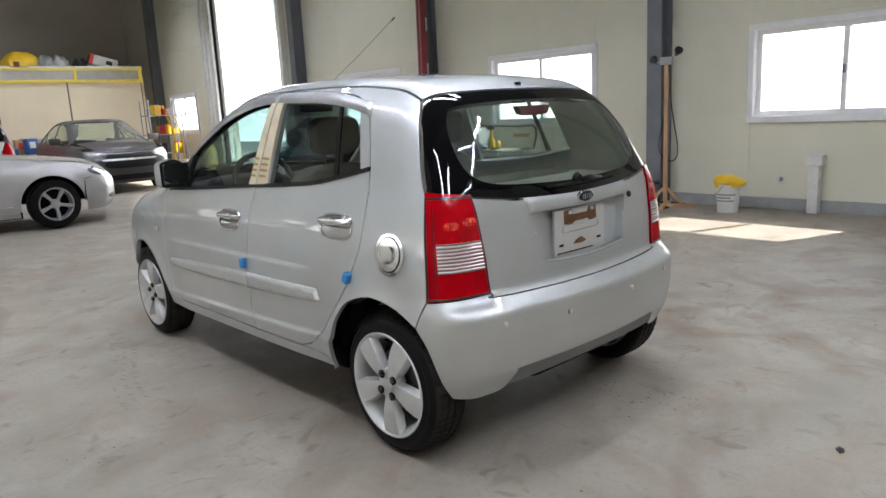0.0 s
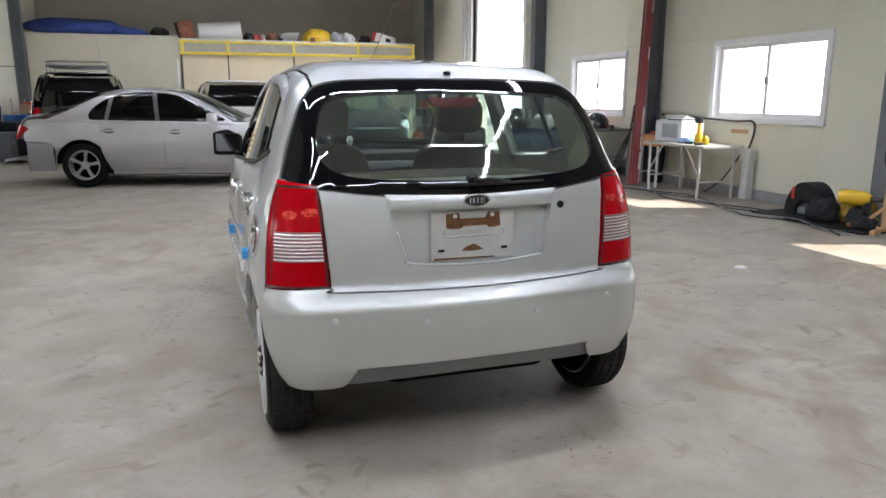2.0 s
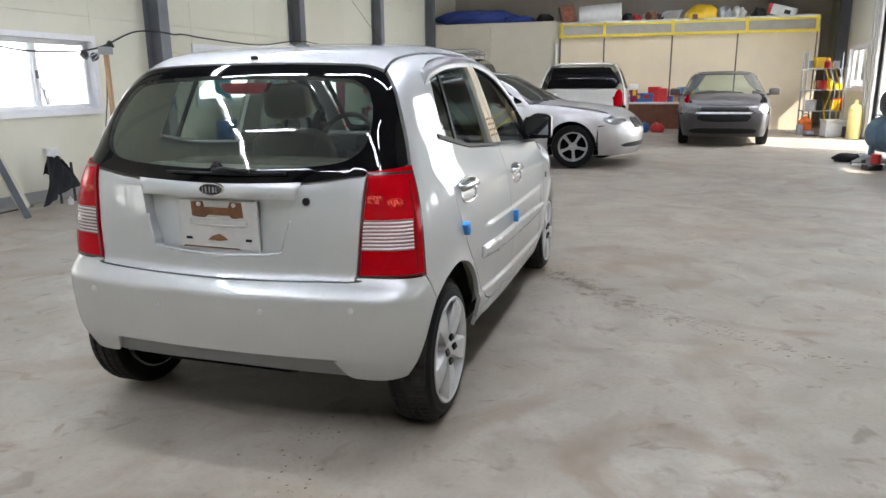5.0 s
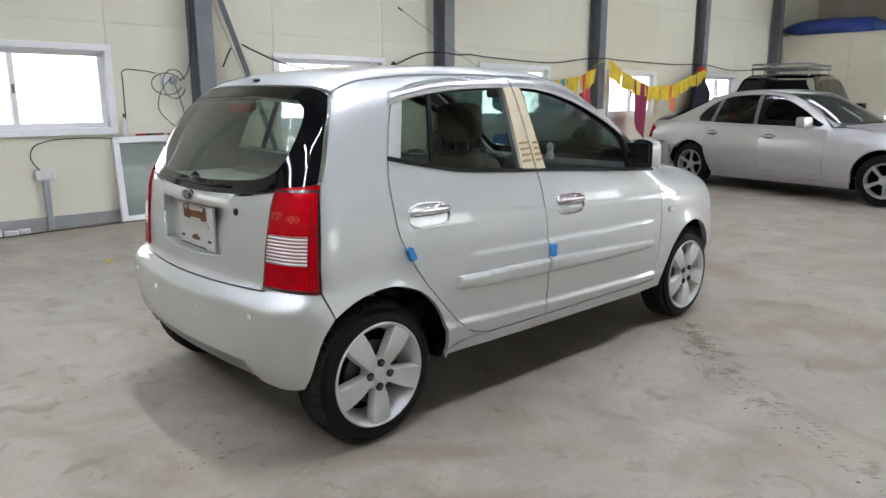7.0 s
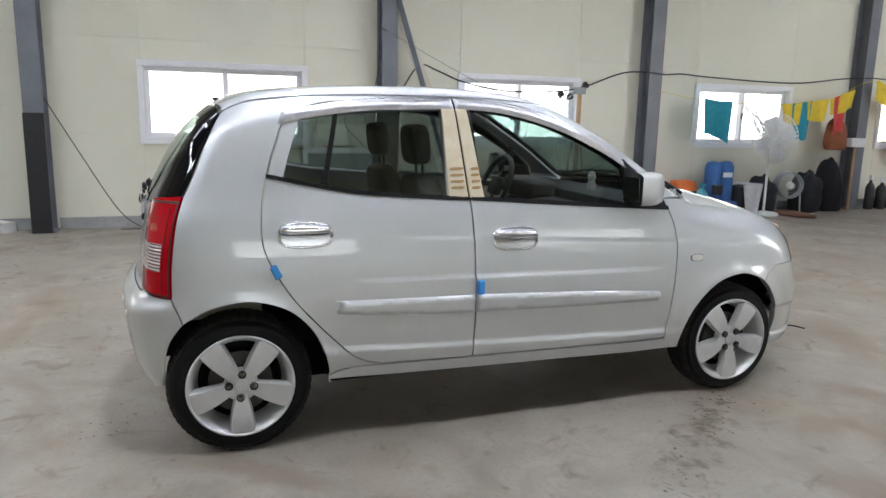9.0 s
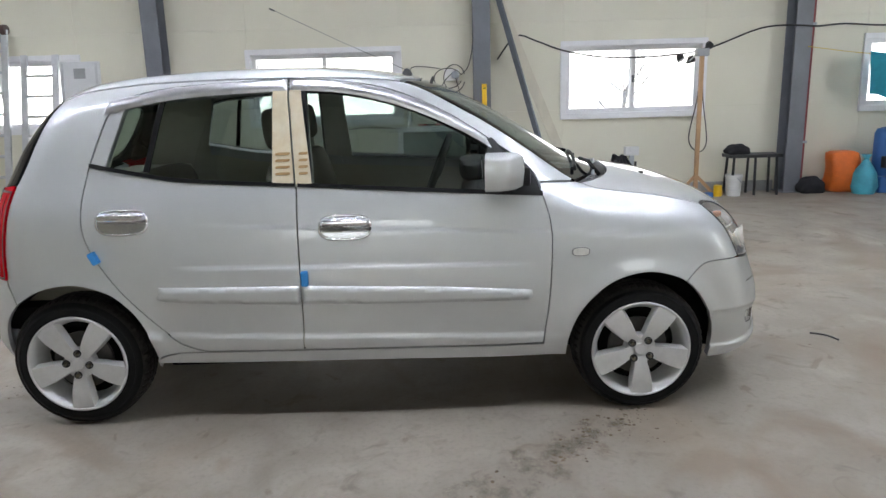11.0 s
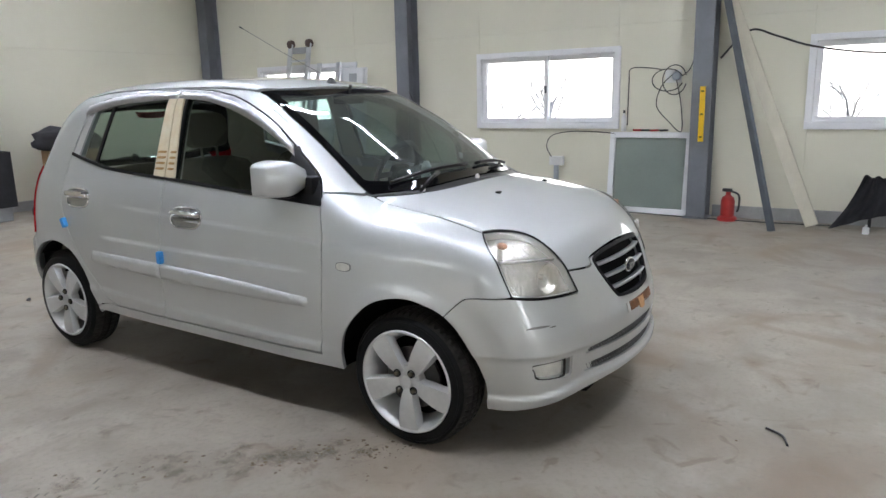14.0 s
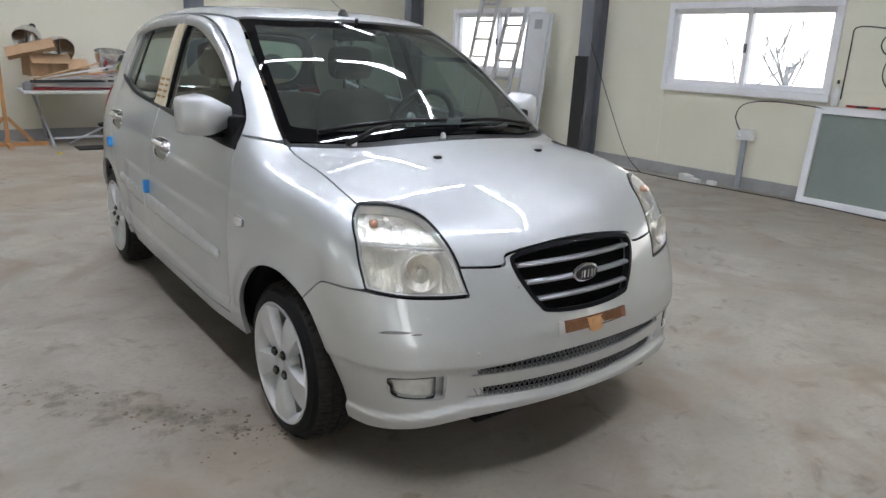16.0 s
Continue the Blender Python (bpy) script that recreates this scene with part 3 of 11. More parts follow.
def panel(name, runs, way, material, parent, gap=0.0025, lift=0.0, depth=0.018, grid=0.03, holes=(), label="", back=False, dome=0.0):
    """A sheet on the body form, bounded by runs of points, with a turned-in rim."""
    P = np.vstack(runs)
    poly = resample(inset(resample(way.flat(P), 0.012), gap), 0.014)
    hs = [resample(way.flat(np.vstack(h)), 0.012) for h in holes]
    lo, hi = poly.min(0), poly.max(0)
    gx, gy = np.meshgrid(np.arange(lo[0], hi[0], grid), np.arange(lo[1], hi[1], grid))
    G = np.stack([gx.ravel(), gy.ravel()], 1)
    G[:, 0] += (np.arange(gy.shape[0])[:, None] % 2 * grid * 0.5 + 0 * gy).ravel()
    ok = inside(G, poly)
    for h in hs:
        ok &= ~inside(G, h)
    G = G[ok]
    loops = [poly, *hs]
    bd = np.vstack(loops)
    if len(G):
        dist = np.sqrt(((G[:, None, :] - bd[None]) ** 2).sum(2)).min(1)
        G = G[dist > grid * 0.45]
    V = np.vstack([bd, G]) if len(G) else bd
    E, k0 = [], 0
    for q in loops:
        n = len(q)
        E += [(k0 + i, k0 + (i + 1) % n) for i in range(n)]
        k0 += n
    vo, eo, fo, ov, oe, of = delaunay_2d_cdt([Vector(v) for v in V], E, [], 0, 1e-7)
    U = np.array([v[:] for v in vo])
    T = np.array([f for f in fo if len(f) == 3])
    C = U[T].mean(1)
    ok = inside(C, poly)
    for h in hs:
        ok &= ~inside(C, h)
    T = T[ok]
    S = way.solid(U)
    N = grad(S)
    A = S + N * lift
    if dome:
        ed = np.vstack(loops)
        dd = np.sqrt(((U[:, None, :] - ed[None]) ** 2).sum(2)).min(1)
        A = S + N * (lift * (0.25 + 0.75 * np.sqrt(np.clip(1 - (1 - np.clip(dd / dome, 0, 1)) ** 2, 0, 1))))[:, None]
    cnt = {}
    for t in T:
        for i in range(3):
            e = (int(t[i]), int(t[(i + 1) % 3]))
            cnt[e] = cnt.get(e, 0) + 1
    rim = [e for e in cnt if (e[1], e[0]) not in cnt]
    # make the sheet face outwards
    fn = np.cross(A[T[:, 1]] - A[T[:, 0]], A[T[:, 2]] - A[T[:, 0]])
    flip = (fn * N[T[:, 0]]).sum(1).mean() < 0
    if dome:
        vn = np.zeros_like(A)
        for i in range(3):
            np.add.at(vn, T[:, i], fn * (-1 if flip else 1))
        N = vn / np.maximum(np.linalg.norm(vn, axis=1, keepdims=True), 1e-12)
    verts = [tuple(v) for v in A]
    nor = [tuple(v) for v in N]
    faces = [tuple(int(i) for i in (t[::-1] if flip else t)) for t in T]
    if depth > 0:
        for a, b in rim:
            if flip:
                a, b = b, a
            ea = A[b] - A[a]
            out = np.cross(ea, N[a])
            out = out / max(np.linalg.norm(out), 1e-9)
            k = len(verts)
            for q, dn in ((a, 0), (b, 0), (b, depth), (a, depth)):
                verts.append(tuple(A[q] - N[q] * dn))
                nor.append(tuple(out))
            faces.append((k, k + 3, k + 2, k + 1))
        if back:
            k = len(verts)
            verts += [tuple(v) for v in A - N * depth]
            nor += [tuple(-v) for v in N]
            faces += [tuple(i + k for i in f[::-1]) for f in faces[:len(T)]]
    me = bpy.data.meshes.new(name)
    me.from_pydata(verts, [], faces)
    me.polygons.foreach_set("use_smooth", [True] * len(faces))
    me.normals_split_custom_set_from_vertices(nor)
    me.materials.append(material)
    ob = new(name, me)
    ob.parent = parent
    ob.visible_shadow = material not in PANES
    if label:
        ob["label"] = label
    return ob


PANES = []
# paint: metallic silver under clear lacquer
M_paint = mat("silver_metallic_paint", (0.58, 0.595, 0.595), 0.49, metal=0.74, var=0.02, scale=2.0, fine=0.10, bscale=420, coat=1.0)
M_dust = mat("silver_bumper_paint", (0.59, 0.60, 0.585), 0.49, metal=0.74, var=0.03, scale=5, fine=0.10, bscale=420, coat=0.9, rvar=0.06)
M_black = mat("black_trim", (0.006, 0.006, 0.0065), 0.4, var=0.1, scale=20, spec=0.25)
M_rubber = mat("black_rubber", (0.008, 0.008, 0.0082), 0.55, spec=0.14, var=0.2, scale=8, bump=0.08, bscale=90)
# kept near-black so the underside throws back no light
M_under = mat("dirty_underbody", (0.005, 0.005, 0.005), 0.9, var=0.3, scale=8, spec=0.1)
M_chrome = mat("chrome", (0.82, 0.82, 0.83), 0.08, metal=1.0, var=0.02, scale=8)
M_satin = mat("brushed_visor_chrome", (0.70, 0.70, 0.715), 0.34, metal=0.85, var=0.03, scale=6)
M_visor = mat("smoked_visor_chrome", (0.55, 0.55, 0.565), 0.30, metal=0.9, var=0.05, scale=6)
M_band = mat("black_ceramic_glass", (0.004, 0.004, 0.005), 0.03, var=0.0, fine=0)
M_cglass = glass("tinted_car_glass", (0.40, 0.545, 0.52), base=0.15, dust=0.06)
M_rglass = glass("dark_tinted_rear_glass", (0.74, 0.86, 0.79), base=0.13, dust=0.035)
PANES += [M_cglass, M_rglass]
M_sglass = glass("tinted_side_glass", (0.46, 0.52, 0.50), base=0.07)
PANES.append(M_sglass)
M_clear = glass("clear_lens", (0.93, 0.93, 0.91))
M_beige = mat("faded_beige_plastic", (0.60, 0.50, 0.33), 0.55, var=0.1, scale=14, col2=(0.66, 0.60, 0.46))
M_blue = mat("blue_foam", (0.05, 0.30, 0.72), 0.8, var=0.08, scale=30, bump=0.1)
M_cloth = mat("grey_beige_seat_cloth", (0.20, 0.185, 0.145), 0.95, var=0.1, scale=12, bump=0.15, bscale=300)
M_dash = mat("dark_dash_plastic", (0.035, 0.036, 0.035), 0.6, var=0.1, scale=10, bump=0.05, bscale=300)
M_trim_in = mat("olive_beige_trim", (0.60, 0.58, 0.48), 0.8, var=0.05, scale=8)
M_head = mat("pale_headliner", (0.56, 0.55, 0.49), 0.95, var=0.04, scale=8)


def red_lens(name, col, rough):
    m = mat(name, col, rough, var=0.12, scale=9, coat=0.35, spec=0.05, col2=tuple(q * 0.62 for q in col), stretch=(1, 1, 0.6))
    return m


M_red = red_lens("red_lamp_lens", (0.46, 0.0003, 0.006), 0.25)
M_red2 = red_lens("deep_red_lamp_lens", (0.22, 0.006, 0.012), 0.35)


# brighter red painted for the glints over the tail lamp bulbs
M_facet = mat("faceted_red_lens", (0.95, 0.06, 0.035), 0.2, var=0.2, scale=55, coat=0.6, spec=0.3, metal=0.3, col2=(0.32, 0.0, 0.004), bump=0.8, bscale=110)


def ribbed(name, lo, hi, pitch):
    """Clear lens with level ribs."""
    m = mat(name, hi, 0.15, var=0.1, scale=9, coat=0.8, metal=0.35)
    n, l = m.node_tree.nodes, m.node_tree.links
    b = n["Principled BSDF"]
    tc, wv, mx, bp = n.new("ShaderNodeTexCoord"), n.new("ShaderNodeTexWave"), n.new("ShaderNodeMix"), n.new("ShaderNodeBump")
    wv.bands_direction = "Z"
    wv.inputs["Scale"].default_value = 0.314 / pitch
    wv.inputs["Distortion"].default_value = 0.6
    l.new(tc.outputs["Object"], wv.inputs["Vector"])
    mx.data_type = "RGBA"
    mx.inputs[6].default_value, mx.inputs[7].default_value = (*lo, 1), (*hi, 1)
    l.new(wv.outputs[1], mx.inputs[0])
    l.new(mx.outputs[2], b.inputs["Base Color"])
    bp.inputs["Strength"].default_value, bp.inputs["Distance"].default_value = 0.7, 0.006
    l.new(wv.outputs[1], bp.inputs["Height"])
    l.new(bp.outputs[0], b.inputs["Normal"])
    return m


M_white_l = ribbed("ribbed_clear_lamp_lens", (0.26, 0.11, 0.12), (0.82, 0.74, 0.73), 0.0125)

car = root("hatchback_car", pose(0, 0, 0), "silver five-door city hatchback with alloy wheels and blue foam door guards", "car")

# lines on the side (y, z)
BELT_R = [(0.122, 1.102), (0.244, 1.077), (0.375, 1.053), (0.484, 1.036), (0.685, 1.02), (0.955, 1.005)]
BELT_F = [(0.967, 1.005), (1.358, 0.980), (1.721, 0.957), (1.956, 0.944)]
GAP_R = [(0.122, 1.102), (0.099, 0.991), (0.094, 0.877), (0.117, 0.784), (0.197, 0.645), (0.297, 0.524), (0.415, 0.402), (0.480, 0.357), (0.56, 0.335)]
GAP_B = [(0.961, 1.005), (0.964, 0.85), (0.967, 0.663), (0.967, 0.471), (0.961, 0.332)]
GAP_F = [(1.956, 0.944), (1.985, 0.835), (1.990, 0.715), (1.980, 0.525), (1.962, 0.375), (1.956, 0.325)]
HL_OUT = [(2.642, 0.864), (2.685, 0.820), (2.727, 0.771), (2.765, 0.700), (2.788, 0.652)]
DOOR_TOP = [(0.122, 1.102), (0.16, 1.215), (0.205, 1.315), (0.30, 1.377), (0.46, 1.404), (0.69, 1.419), (0.916, 1.425), (1.143, 1.413), (1.325, 1.380), (1.46, 1.331), (1.6, 1.262), (1.757, 1.160), (1.890, 1.063), (1.933, 1.006), (1.956, 0.944)]
WIN_TOP_R = [(0.262, 1.330), (0.342, 1.350), (0.572, 1.372), (0.868, 1.385)]
WIN_TOP_F = [(1.0, 1.385), (1.141, 1.374), (1.322, 1.335), (1.481, 1.28), (1.641, 1.203), (1.742, 1.138)]
ARCH_R = [(0.349, 0.262), (0.340, 0.34), (0.319, 0.418), (0.272, 0.506), (0.189, 0.584), (0.081, 0.624), (-0.01, 0.628), (-0.115, 0.603), (-0.204, 0.552)]
ARCH_R2 = [(-0.204, 0.552), (-0.25, 0.488), (-0.272, 0.415), (-0.283, 0.345), (-0.291, 0.285)]
ARCH_F = [(2.054, 0.262), (2.066, 0.356), (2.11, 0.462), (2.202, 0.558), (2.294, 0.603), (2.40, 0.616), (2.50, 0.592), (2.551, 0.566)]
ARCH_F2 = [(2.551, 0.566), (2.606, 0.51), (2.664, 0.41), (2.69, 0.309), (2.684, 0.20)]


def tail_outer(s):
    """The tail lamp's outer edge on the body corner."""
    W = Round(0.2 * s, 0.3, math.atan2(-0.5, 0.5 * s), 0.6)
    q = np.array([(0.742 * s, -0.235, 0.650), (0.728 * s, -0.225, 0.75), (0.71 * s, -0.207, 0.87), (0.672 * s, -0.178, 1.028)])
    return W.solid(W.flat(rounded(q, 6)))


def tail_inner(s):
    return on_rear(rounded([(0.535 * s, 0.656), (0.545 * s, 0.80), (0.552 * s, 0.90), (0.560 * s, 1.012)], 6))


for s in (1, -1):
    S = Flat((s, 0, 0))
    sd = lambda q, n=6: on_side(s, rounded(q, n))
    # doors
    rd = panel("rear_door", [sd(BELT_R), sd(GAP_B), sd([(0.961, 0.332), (0.56, 0.335)], 3), sd(GAP_R[::-1])], S, M_paint, car, grid=0.009, label="silver rear passenger door")
    fd = panel("front_door", [sd(BELT_F), sd(GAP_F), sd([(1.956, 0.325), (0.967, 0.332)], 3), sd(GAP_B[::-1])], S, M_paint, car, gap=0.0032, grid=0.009, label="silver front passenger door")
    # window frames and glass of the doors
    rwin = [sd([(0.185, 1.102), (0.262, 1.330)], 3), sd(WIN_TOP_R), sd([(0.868, 1.385), (0.862, 1.018)], 4), sd([(0.862, 1.014), (0.685, 1.028), (0.484, 1.044), (0.375, 1.061), (0.185, 1.098)])]
    fwin = [sd([(1.022, 1.012), (1.0, 1.385)], 4), sd(WIN_TOP_F), sd([(1.742, 1.138), (1.735, 0.97)], 4), sd([(1.735, 0.966), (1.358, 0.99), (1.022, 1.012)])]
    rfr = [sd(DOOR_TOP[:7]), sd([(0.922, 1.425), (0.940, 1.2), (0.956, 1.008)], 4), sd([(0.956, 1.006), *BELT_R[::-1][1:]])]
    panel("window_frame", rfr, S, M_paint, rd, holes=[rwin], lift=-0.002, depth=0.03, grid=0.02)
    ffr = [sd([(0.962, 1.008), (0.946, 1.2), (0.928, 1.425)], 4), sd([(0.928, 1.425), *DOOR_TOP[7:12], (1.80, 1.128)]), sd([(1.80, 1.128), (1.78, 0.96)], 3), sd([(1.78, 0.957), (1.358, 0.984), (0.962, 1.008)])]
    panel("window_frame", ffr, S, M_black, fd, holes=[fwin], lift=-0.002, depth=0.03, grid=0.02, label="black window frame")
    panel("window_glass", rwin, S, M_sglass, rd, gap=-0.006, lift=-0.012, depth=0, grid=0.05, label="tinted rear side window")
    panel("window_glass", fwin, S, M_sglass, fd, gap=-0.006, lift=-0.012, depth=0, grid=0.05, label="tinted front side window")
    # division bar of the rear window
    panel("window_bar", [sd([(0.335, 1.075), (0.40, 1.355)], 3), sd([(0.425, 1.355), (0.362, 1.07)], 3)], S, M_black, rd, lift=-0.008, depth=0.01, label="black division bar")
    # belt seals
    panel("belt_seal", [sd([(q[0], q[1] + 0.010) for q in BELT_R]), sd([(q[0], q[1] - 0.006) for q in BELT_R[::-1]])], S, M_black, rd, gap=0, lift=0.006, depth=0.012, label="black belt seal")
    panel("belt_seal", [sd([(q[0], q[1] + 0.010) for q in BELT_F]), sd([(q[0], q[1] - 0.006) for q in BELT_F[::-1]])], S, M_black, fd, gap=0, lift=0.006, depth=0.012, label="black belt seal")
    panel("sail_panel", [sd([(1.735, 0.955), (1.745, 1.165), (1.80, 1.128)], 4), sd([(1.80, 1.128), (1.885, 1.063), (1.932, 1.006), (1.953, 0.952)], 4), sd([(1.953, 0.95), (1.735, 0.957)], 3)], S, M_black, fd, lift=0.002, depth=0.02, label="black mirror triangle")
    # chrome rain visors over the windows
    panel("rain_visor", [sd([(0.176, 1.300), (0.196, 1.352)], 3), sd([(0.196, 1.354), (0.30, 1.374), (0.46, 1.401), (0.69, 1.415), (0.924, 1.421)]), sd([(0.924, 1.421), (0.926, 1.376)], 3), sd([(0.926, 1.376), (0.572, 1.364), (0.342, 1.336), (0.176, 1.300)])], S, M_visor, rd, gap=0, lift=0.015, depth=0.010, grid=0.01, dome=0.028, label="chrome rain visor")
    panel("rain_visor", [sd([(0.936, 1.378), (0.932, 1.421)], 3), sd([(0.932, 1.421), (1.143, 1.408), (1.325, 1.376), (1.46, 1.327), (1.6, 1.258), (1.735, 1.172)]), sd([(1.735, 1.172), (1.757, 1.128)], 3), sd([(1.757, 1.128), (1.641, 1.195), (1.481, 1.270), (1.322, 1.324), (1.141, 1.364), (0.936, 1.378)])], S, M_visor, fd, gap=0, lift=0.015, depth=0.010, grid=0.01, dome=0.028, label="chrome rain visor")
    # beige centre pillar covers with slots
    for q, pr in (([(0.866, 1.014), (0.866, 1.378), (0.926, 1.380), (0.953, 1.009)], rd), ([(0.960, 1.009), (0.933, 1.380), (0.982, 1.378), (1.026, 1.007)], fd)):
        cv = panel("pillar_cover", [sd(q[0:2], 4), sd(q[1:3], 3), sd(q[2:4], 4), sd([q[3], q[0]], 3)], S, M_beige, pr, gap=0.001, lift=0.006, depth=0.01, grid=0.025, label="sun-faded beige pillar cover")
        a0, a1 = min(q[0][0], q[3][0]) + 0.014, max(q[0][0], q[3][0]) - 0.016
        # slots are thin raised strips, coloured brown for the shadow inside them
        for i in range(4):
            z = 1.045 + 0.026 * i
            panel("slot", [sd([(a0, z), (a0, z + 0.010)], 2), sd([(a0, z + 0.010), (a1, z + 0.010)], 3), sd([(a1, z + 0.010), (a1, z)], 2), sd([(a1, z), (a0, z)], 3)], S, mat("amber_slot_shadow", (0.40, 0.25, 0.10), 0.7, var=0.1, scale=30), cv, gap=0, lift=0.0115, depth=0.006, grid=0.02)
    # rubbing strips
    panel("side_moulding", [sd([(0.383, 0.585), (0.395, 0.61), (0.42, 0.613), (0.962, 0.609)]), sd([(0.962, 0.609), (0.962, 0.532)], 3), sd([(0.962, 0.532), (0.43, 0.552), (0.383, 0.585)])], S, M_paint, rd, gap=0, lift=0.016, depth=0.006, grid=0.011, dome=0.015)
    panel("side_moulding", [sd([(0.972, 0.609), (1.5, 0.590), (1.87, 0.566), (1.905, 0.553)]), sd([(1.905, 0.553), (1.91, 0.54), (1.895, 0.521)], 3), sd([(1.895, 0.521), (1.5, 0.522), (0.972, 0.532)]), sd([(0.972, 0.532), (0.972, 0.609)], 3)], S, M_paint, fd, gap=0, lift=0.016, depth=0.006, grid=0.011, dome=0.015)
    # chrome handles: bowl plate and pull
    for yh, zh, pr in ((0.26, 0.888, rd), (1.155, 0.846, fd)):
        el = [(yh + 0.103 * math.copysign(abs(math.cos(a)) ** 0.6, math.cos(a)), zh + 0.047 * math.copysign(abs(math.sin(a)) ** 0.7, math.sin(a)) - 0.008) for a in np.linspace(0, 2 * math.pi, 28)]
        # bowl is a flat plate, its metal darkened for the hollow's shade
        bowl = panel("handle_bowl", [sd(el, 2)], S, mat("handle_recess", (0.42, 0.42, 0.42), 0.22, metal=0.85, var=0.05), pr, gap=0.002, lift=0.001, depth=0.002, grid=0.02, label="shadowed chrome handle bowl")
        bm = BM()
        ring = on_side(s, np.array(el[:-1]))
        tube(bm, [(p_[0] + s * 0.002, p_[1], p_[2]) for p_ in [*ring, ring[0]]], 0.0055, 6)
        part("bowl_rim", bm, M_chrome, bowl)
        pull = [(yh + 0.100 * math.copysign(abs(math.cos(a)) ** 0.5, math.cos(a)), zh + 0.010 + 0.021 * math.copysign(abs(math.sin(a)) ** 0.6, math.sin(a))) for a in np.linspace(0, 2 * math.pi, 28)]
        panel("door_handle", [sd(pull, 2)], S, M_chrome, pr, gap=0, lift=0.034, depth=0.01, grid=0.008, dome=0.018, label="chrome pull handle")
    # blue foam guards
    for yt, zt, dz, pr in ((0.141, 0.742, 0.026, rd) if s > 0 else (0.170, 0.690, 0.022, rd), (0.985, 0.640, 0.030, fd) if s > 0 else (0.985, 0.650, 0.024, fd)):
        bm = BM()
        xx = on_side(1, [(yt, zt)])[0][0]
        box(bm, (xx - 0.004, yt - 0.013, zt - dz), (xx + 0.024, yt + 0.015, zt + dz), 0.006)
        if yt < 0.5:
            bmesh.ops.transform(bm, matrix=Matrix.Translation((0, yt, zt)) @ pose(0, 0, 0, 26) @ Matrix.Translation((0, -yt, -zt)), verts=bm.verts[:])
        for v in bm.verts:
            v.co.x *= s
        bmesh.ops.recalc_face_normals(bm, faces=bm.faces[:])
        part("foam_guard", bm, M_blue, pr, "blue foam edge guard", smooth=False)
    # mirror: shell, arm and glass
    bm = BM()
    n_, m_ = 22, 14
    rings = []
    for i in range(n_):
        a = math.pi * (i / (n_ - 1))
        t = math.cos(a)
        rr = max(math.sin(a), 0.0) ** 0.17
        ring = []
        for j in range(m_):
            b = 2 * math.pi * j / m_
            cb, sb = math.cos(b), math.sin(b)
            px = 0.792 + 0.086 * t
            slope = float(step(0.05, -1.0, t))
            dep = (0.150 if cb > 0 else 0.004) * (1 - 0.28 * float(step(0.2, 1.0, t)))
            py = 1.715 + rr * dep * abs(cb) ** 0.42 * (1 if cb > 0 else -1) + 0.012 * (1 - t)
            hz = (0.076 - 0.036 * slope) if sb > 0 else (0.072 - 0.022 * slope)
            pz = 1.046 + rr * hz * math.copysign(abs(sb) ** 0.32, sb) - 0.006 * t
            ring.append(bm.verts.new((s * px, py, pz)))
        rings.append(ring)
    for A_, B_ in zip(rings, rings[1:]):
        for j in range(m_):
            bm.faces.new((A_[j], A_[(j + 1) % m_], B_[(j + 1) % m_], B_[j]))
    bmesh.ops.remove_doubles(bm, verts=bm.verts[:], dist=1e-5)
    clean(bm)
    for f in bm.faces:
        if f.normal.y < -0.72:
            f.material_index = 1
    mir = part("wing_mirror", bm, [M_paint, M_black], fd, "silver wing mirror housing with a black rear bezel", angle=60)
    bm = BM()
    box(bm, (0.665, 1.785, 0.972), (0.735, 1.910, 1.052), 0.016)
    box(bm, (0.71, 1.755, 0.968), (0.80, 1.84, 0.985), 0.006)
    for v in bm.verts:
        v.co.x *= s
    part("mirror_arm", clean(bm), M_black, mir, "black mirror foot")
    bm = BM()
    box(bm, (0.723, 1.7085, 0.995), (0.863, 1.7135, 1.100), 0.002)
    bmesh.ops.transform(bm, matrix=Matrix.Translation((0.793, 1.71, 1.048)) @ pose(0, 0, 0, 4, 0, -4) @ Matrix.Translation((-0.793, -1.71, -1.048)), verts=bm.verts[:])
    for v in bm.verts:
        v.co.x *= s
    # mirror metal is darkened in colour for the dark view it reflects
    part("mirror_glass", clean(bm), mat("mirror_silver", (0.32, 0.36, 0.42), 0.02, metal=1.0, var=0.0, fine=0.0), mir, "mirror glass", smooth=False)
    # sill
    panel("sill", [sd([(0.349, 0.278), (0.352, 0.30), (0.42, 0.322), (0.56, 0.330), (1.3, 0.327), (1.936, 0.320), (2.04, 0.312)]), sd([(2.04, 0.312), (2.046, 0.263)], 3), sd([(2.046, 0.263), (0.96, 0.276), (0.349, 0.278)])], S, M_paint, car)
    # front wing with its joint to the screen pillar
    bonnet_edge = on_top(rounded([(0.618 * s, 2.135), (0.619 * s, 2.25), (0.624 * s, 2.38), (0.633 * s, 2.53), (0.630 * s, 2.645)], 6))
    wing = panel("front_wing", [sd([(2.054, 0.262), (2.03, 0.262), (1.957, 0.268)], 3), sd([(1.956, 0.30), *GAP_F[::-1][1:]]), sd([(1.954, 0.948), (1.948, 0.985)], 3), sd([(1.95, 0.987), (2.04, 0.982), (2.11, 0.975)], 3), bonnet_edge, sd(HL_OUT, 5), sd([(2.776, 0.648), (2.653, 0.643), (2.607, 0.622), (2.551, 0.566)], 5), sd(ARCH_F[::-1])], Flat((s, 0.25, 0.45)), M_paint, car, gap=0.0012, grid=0.02)
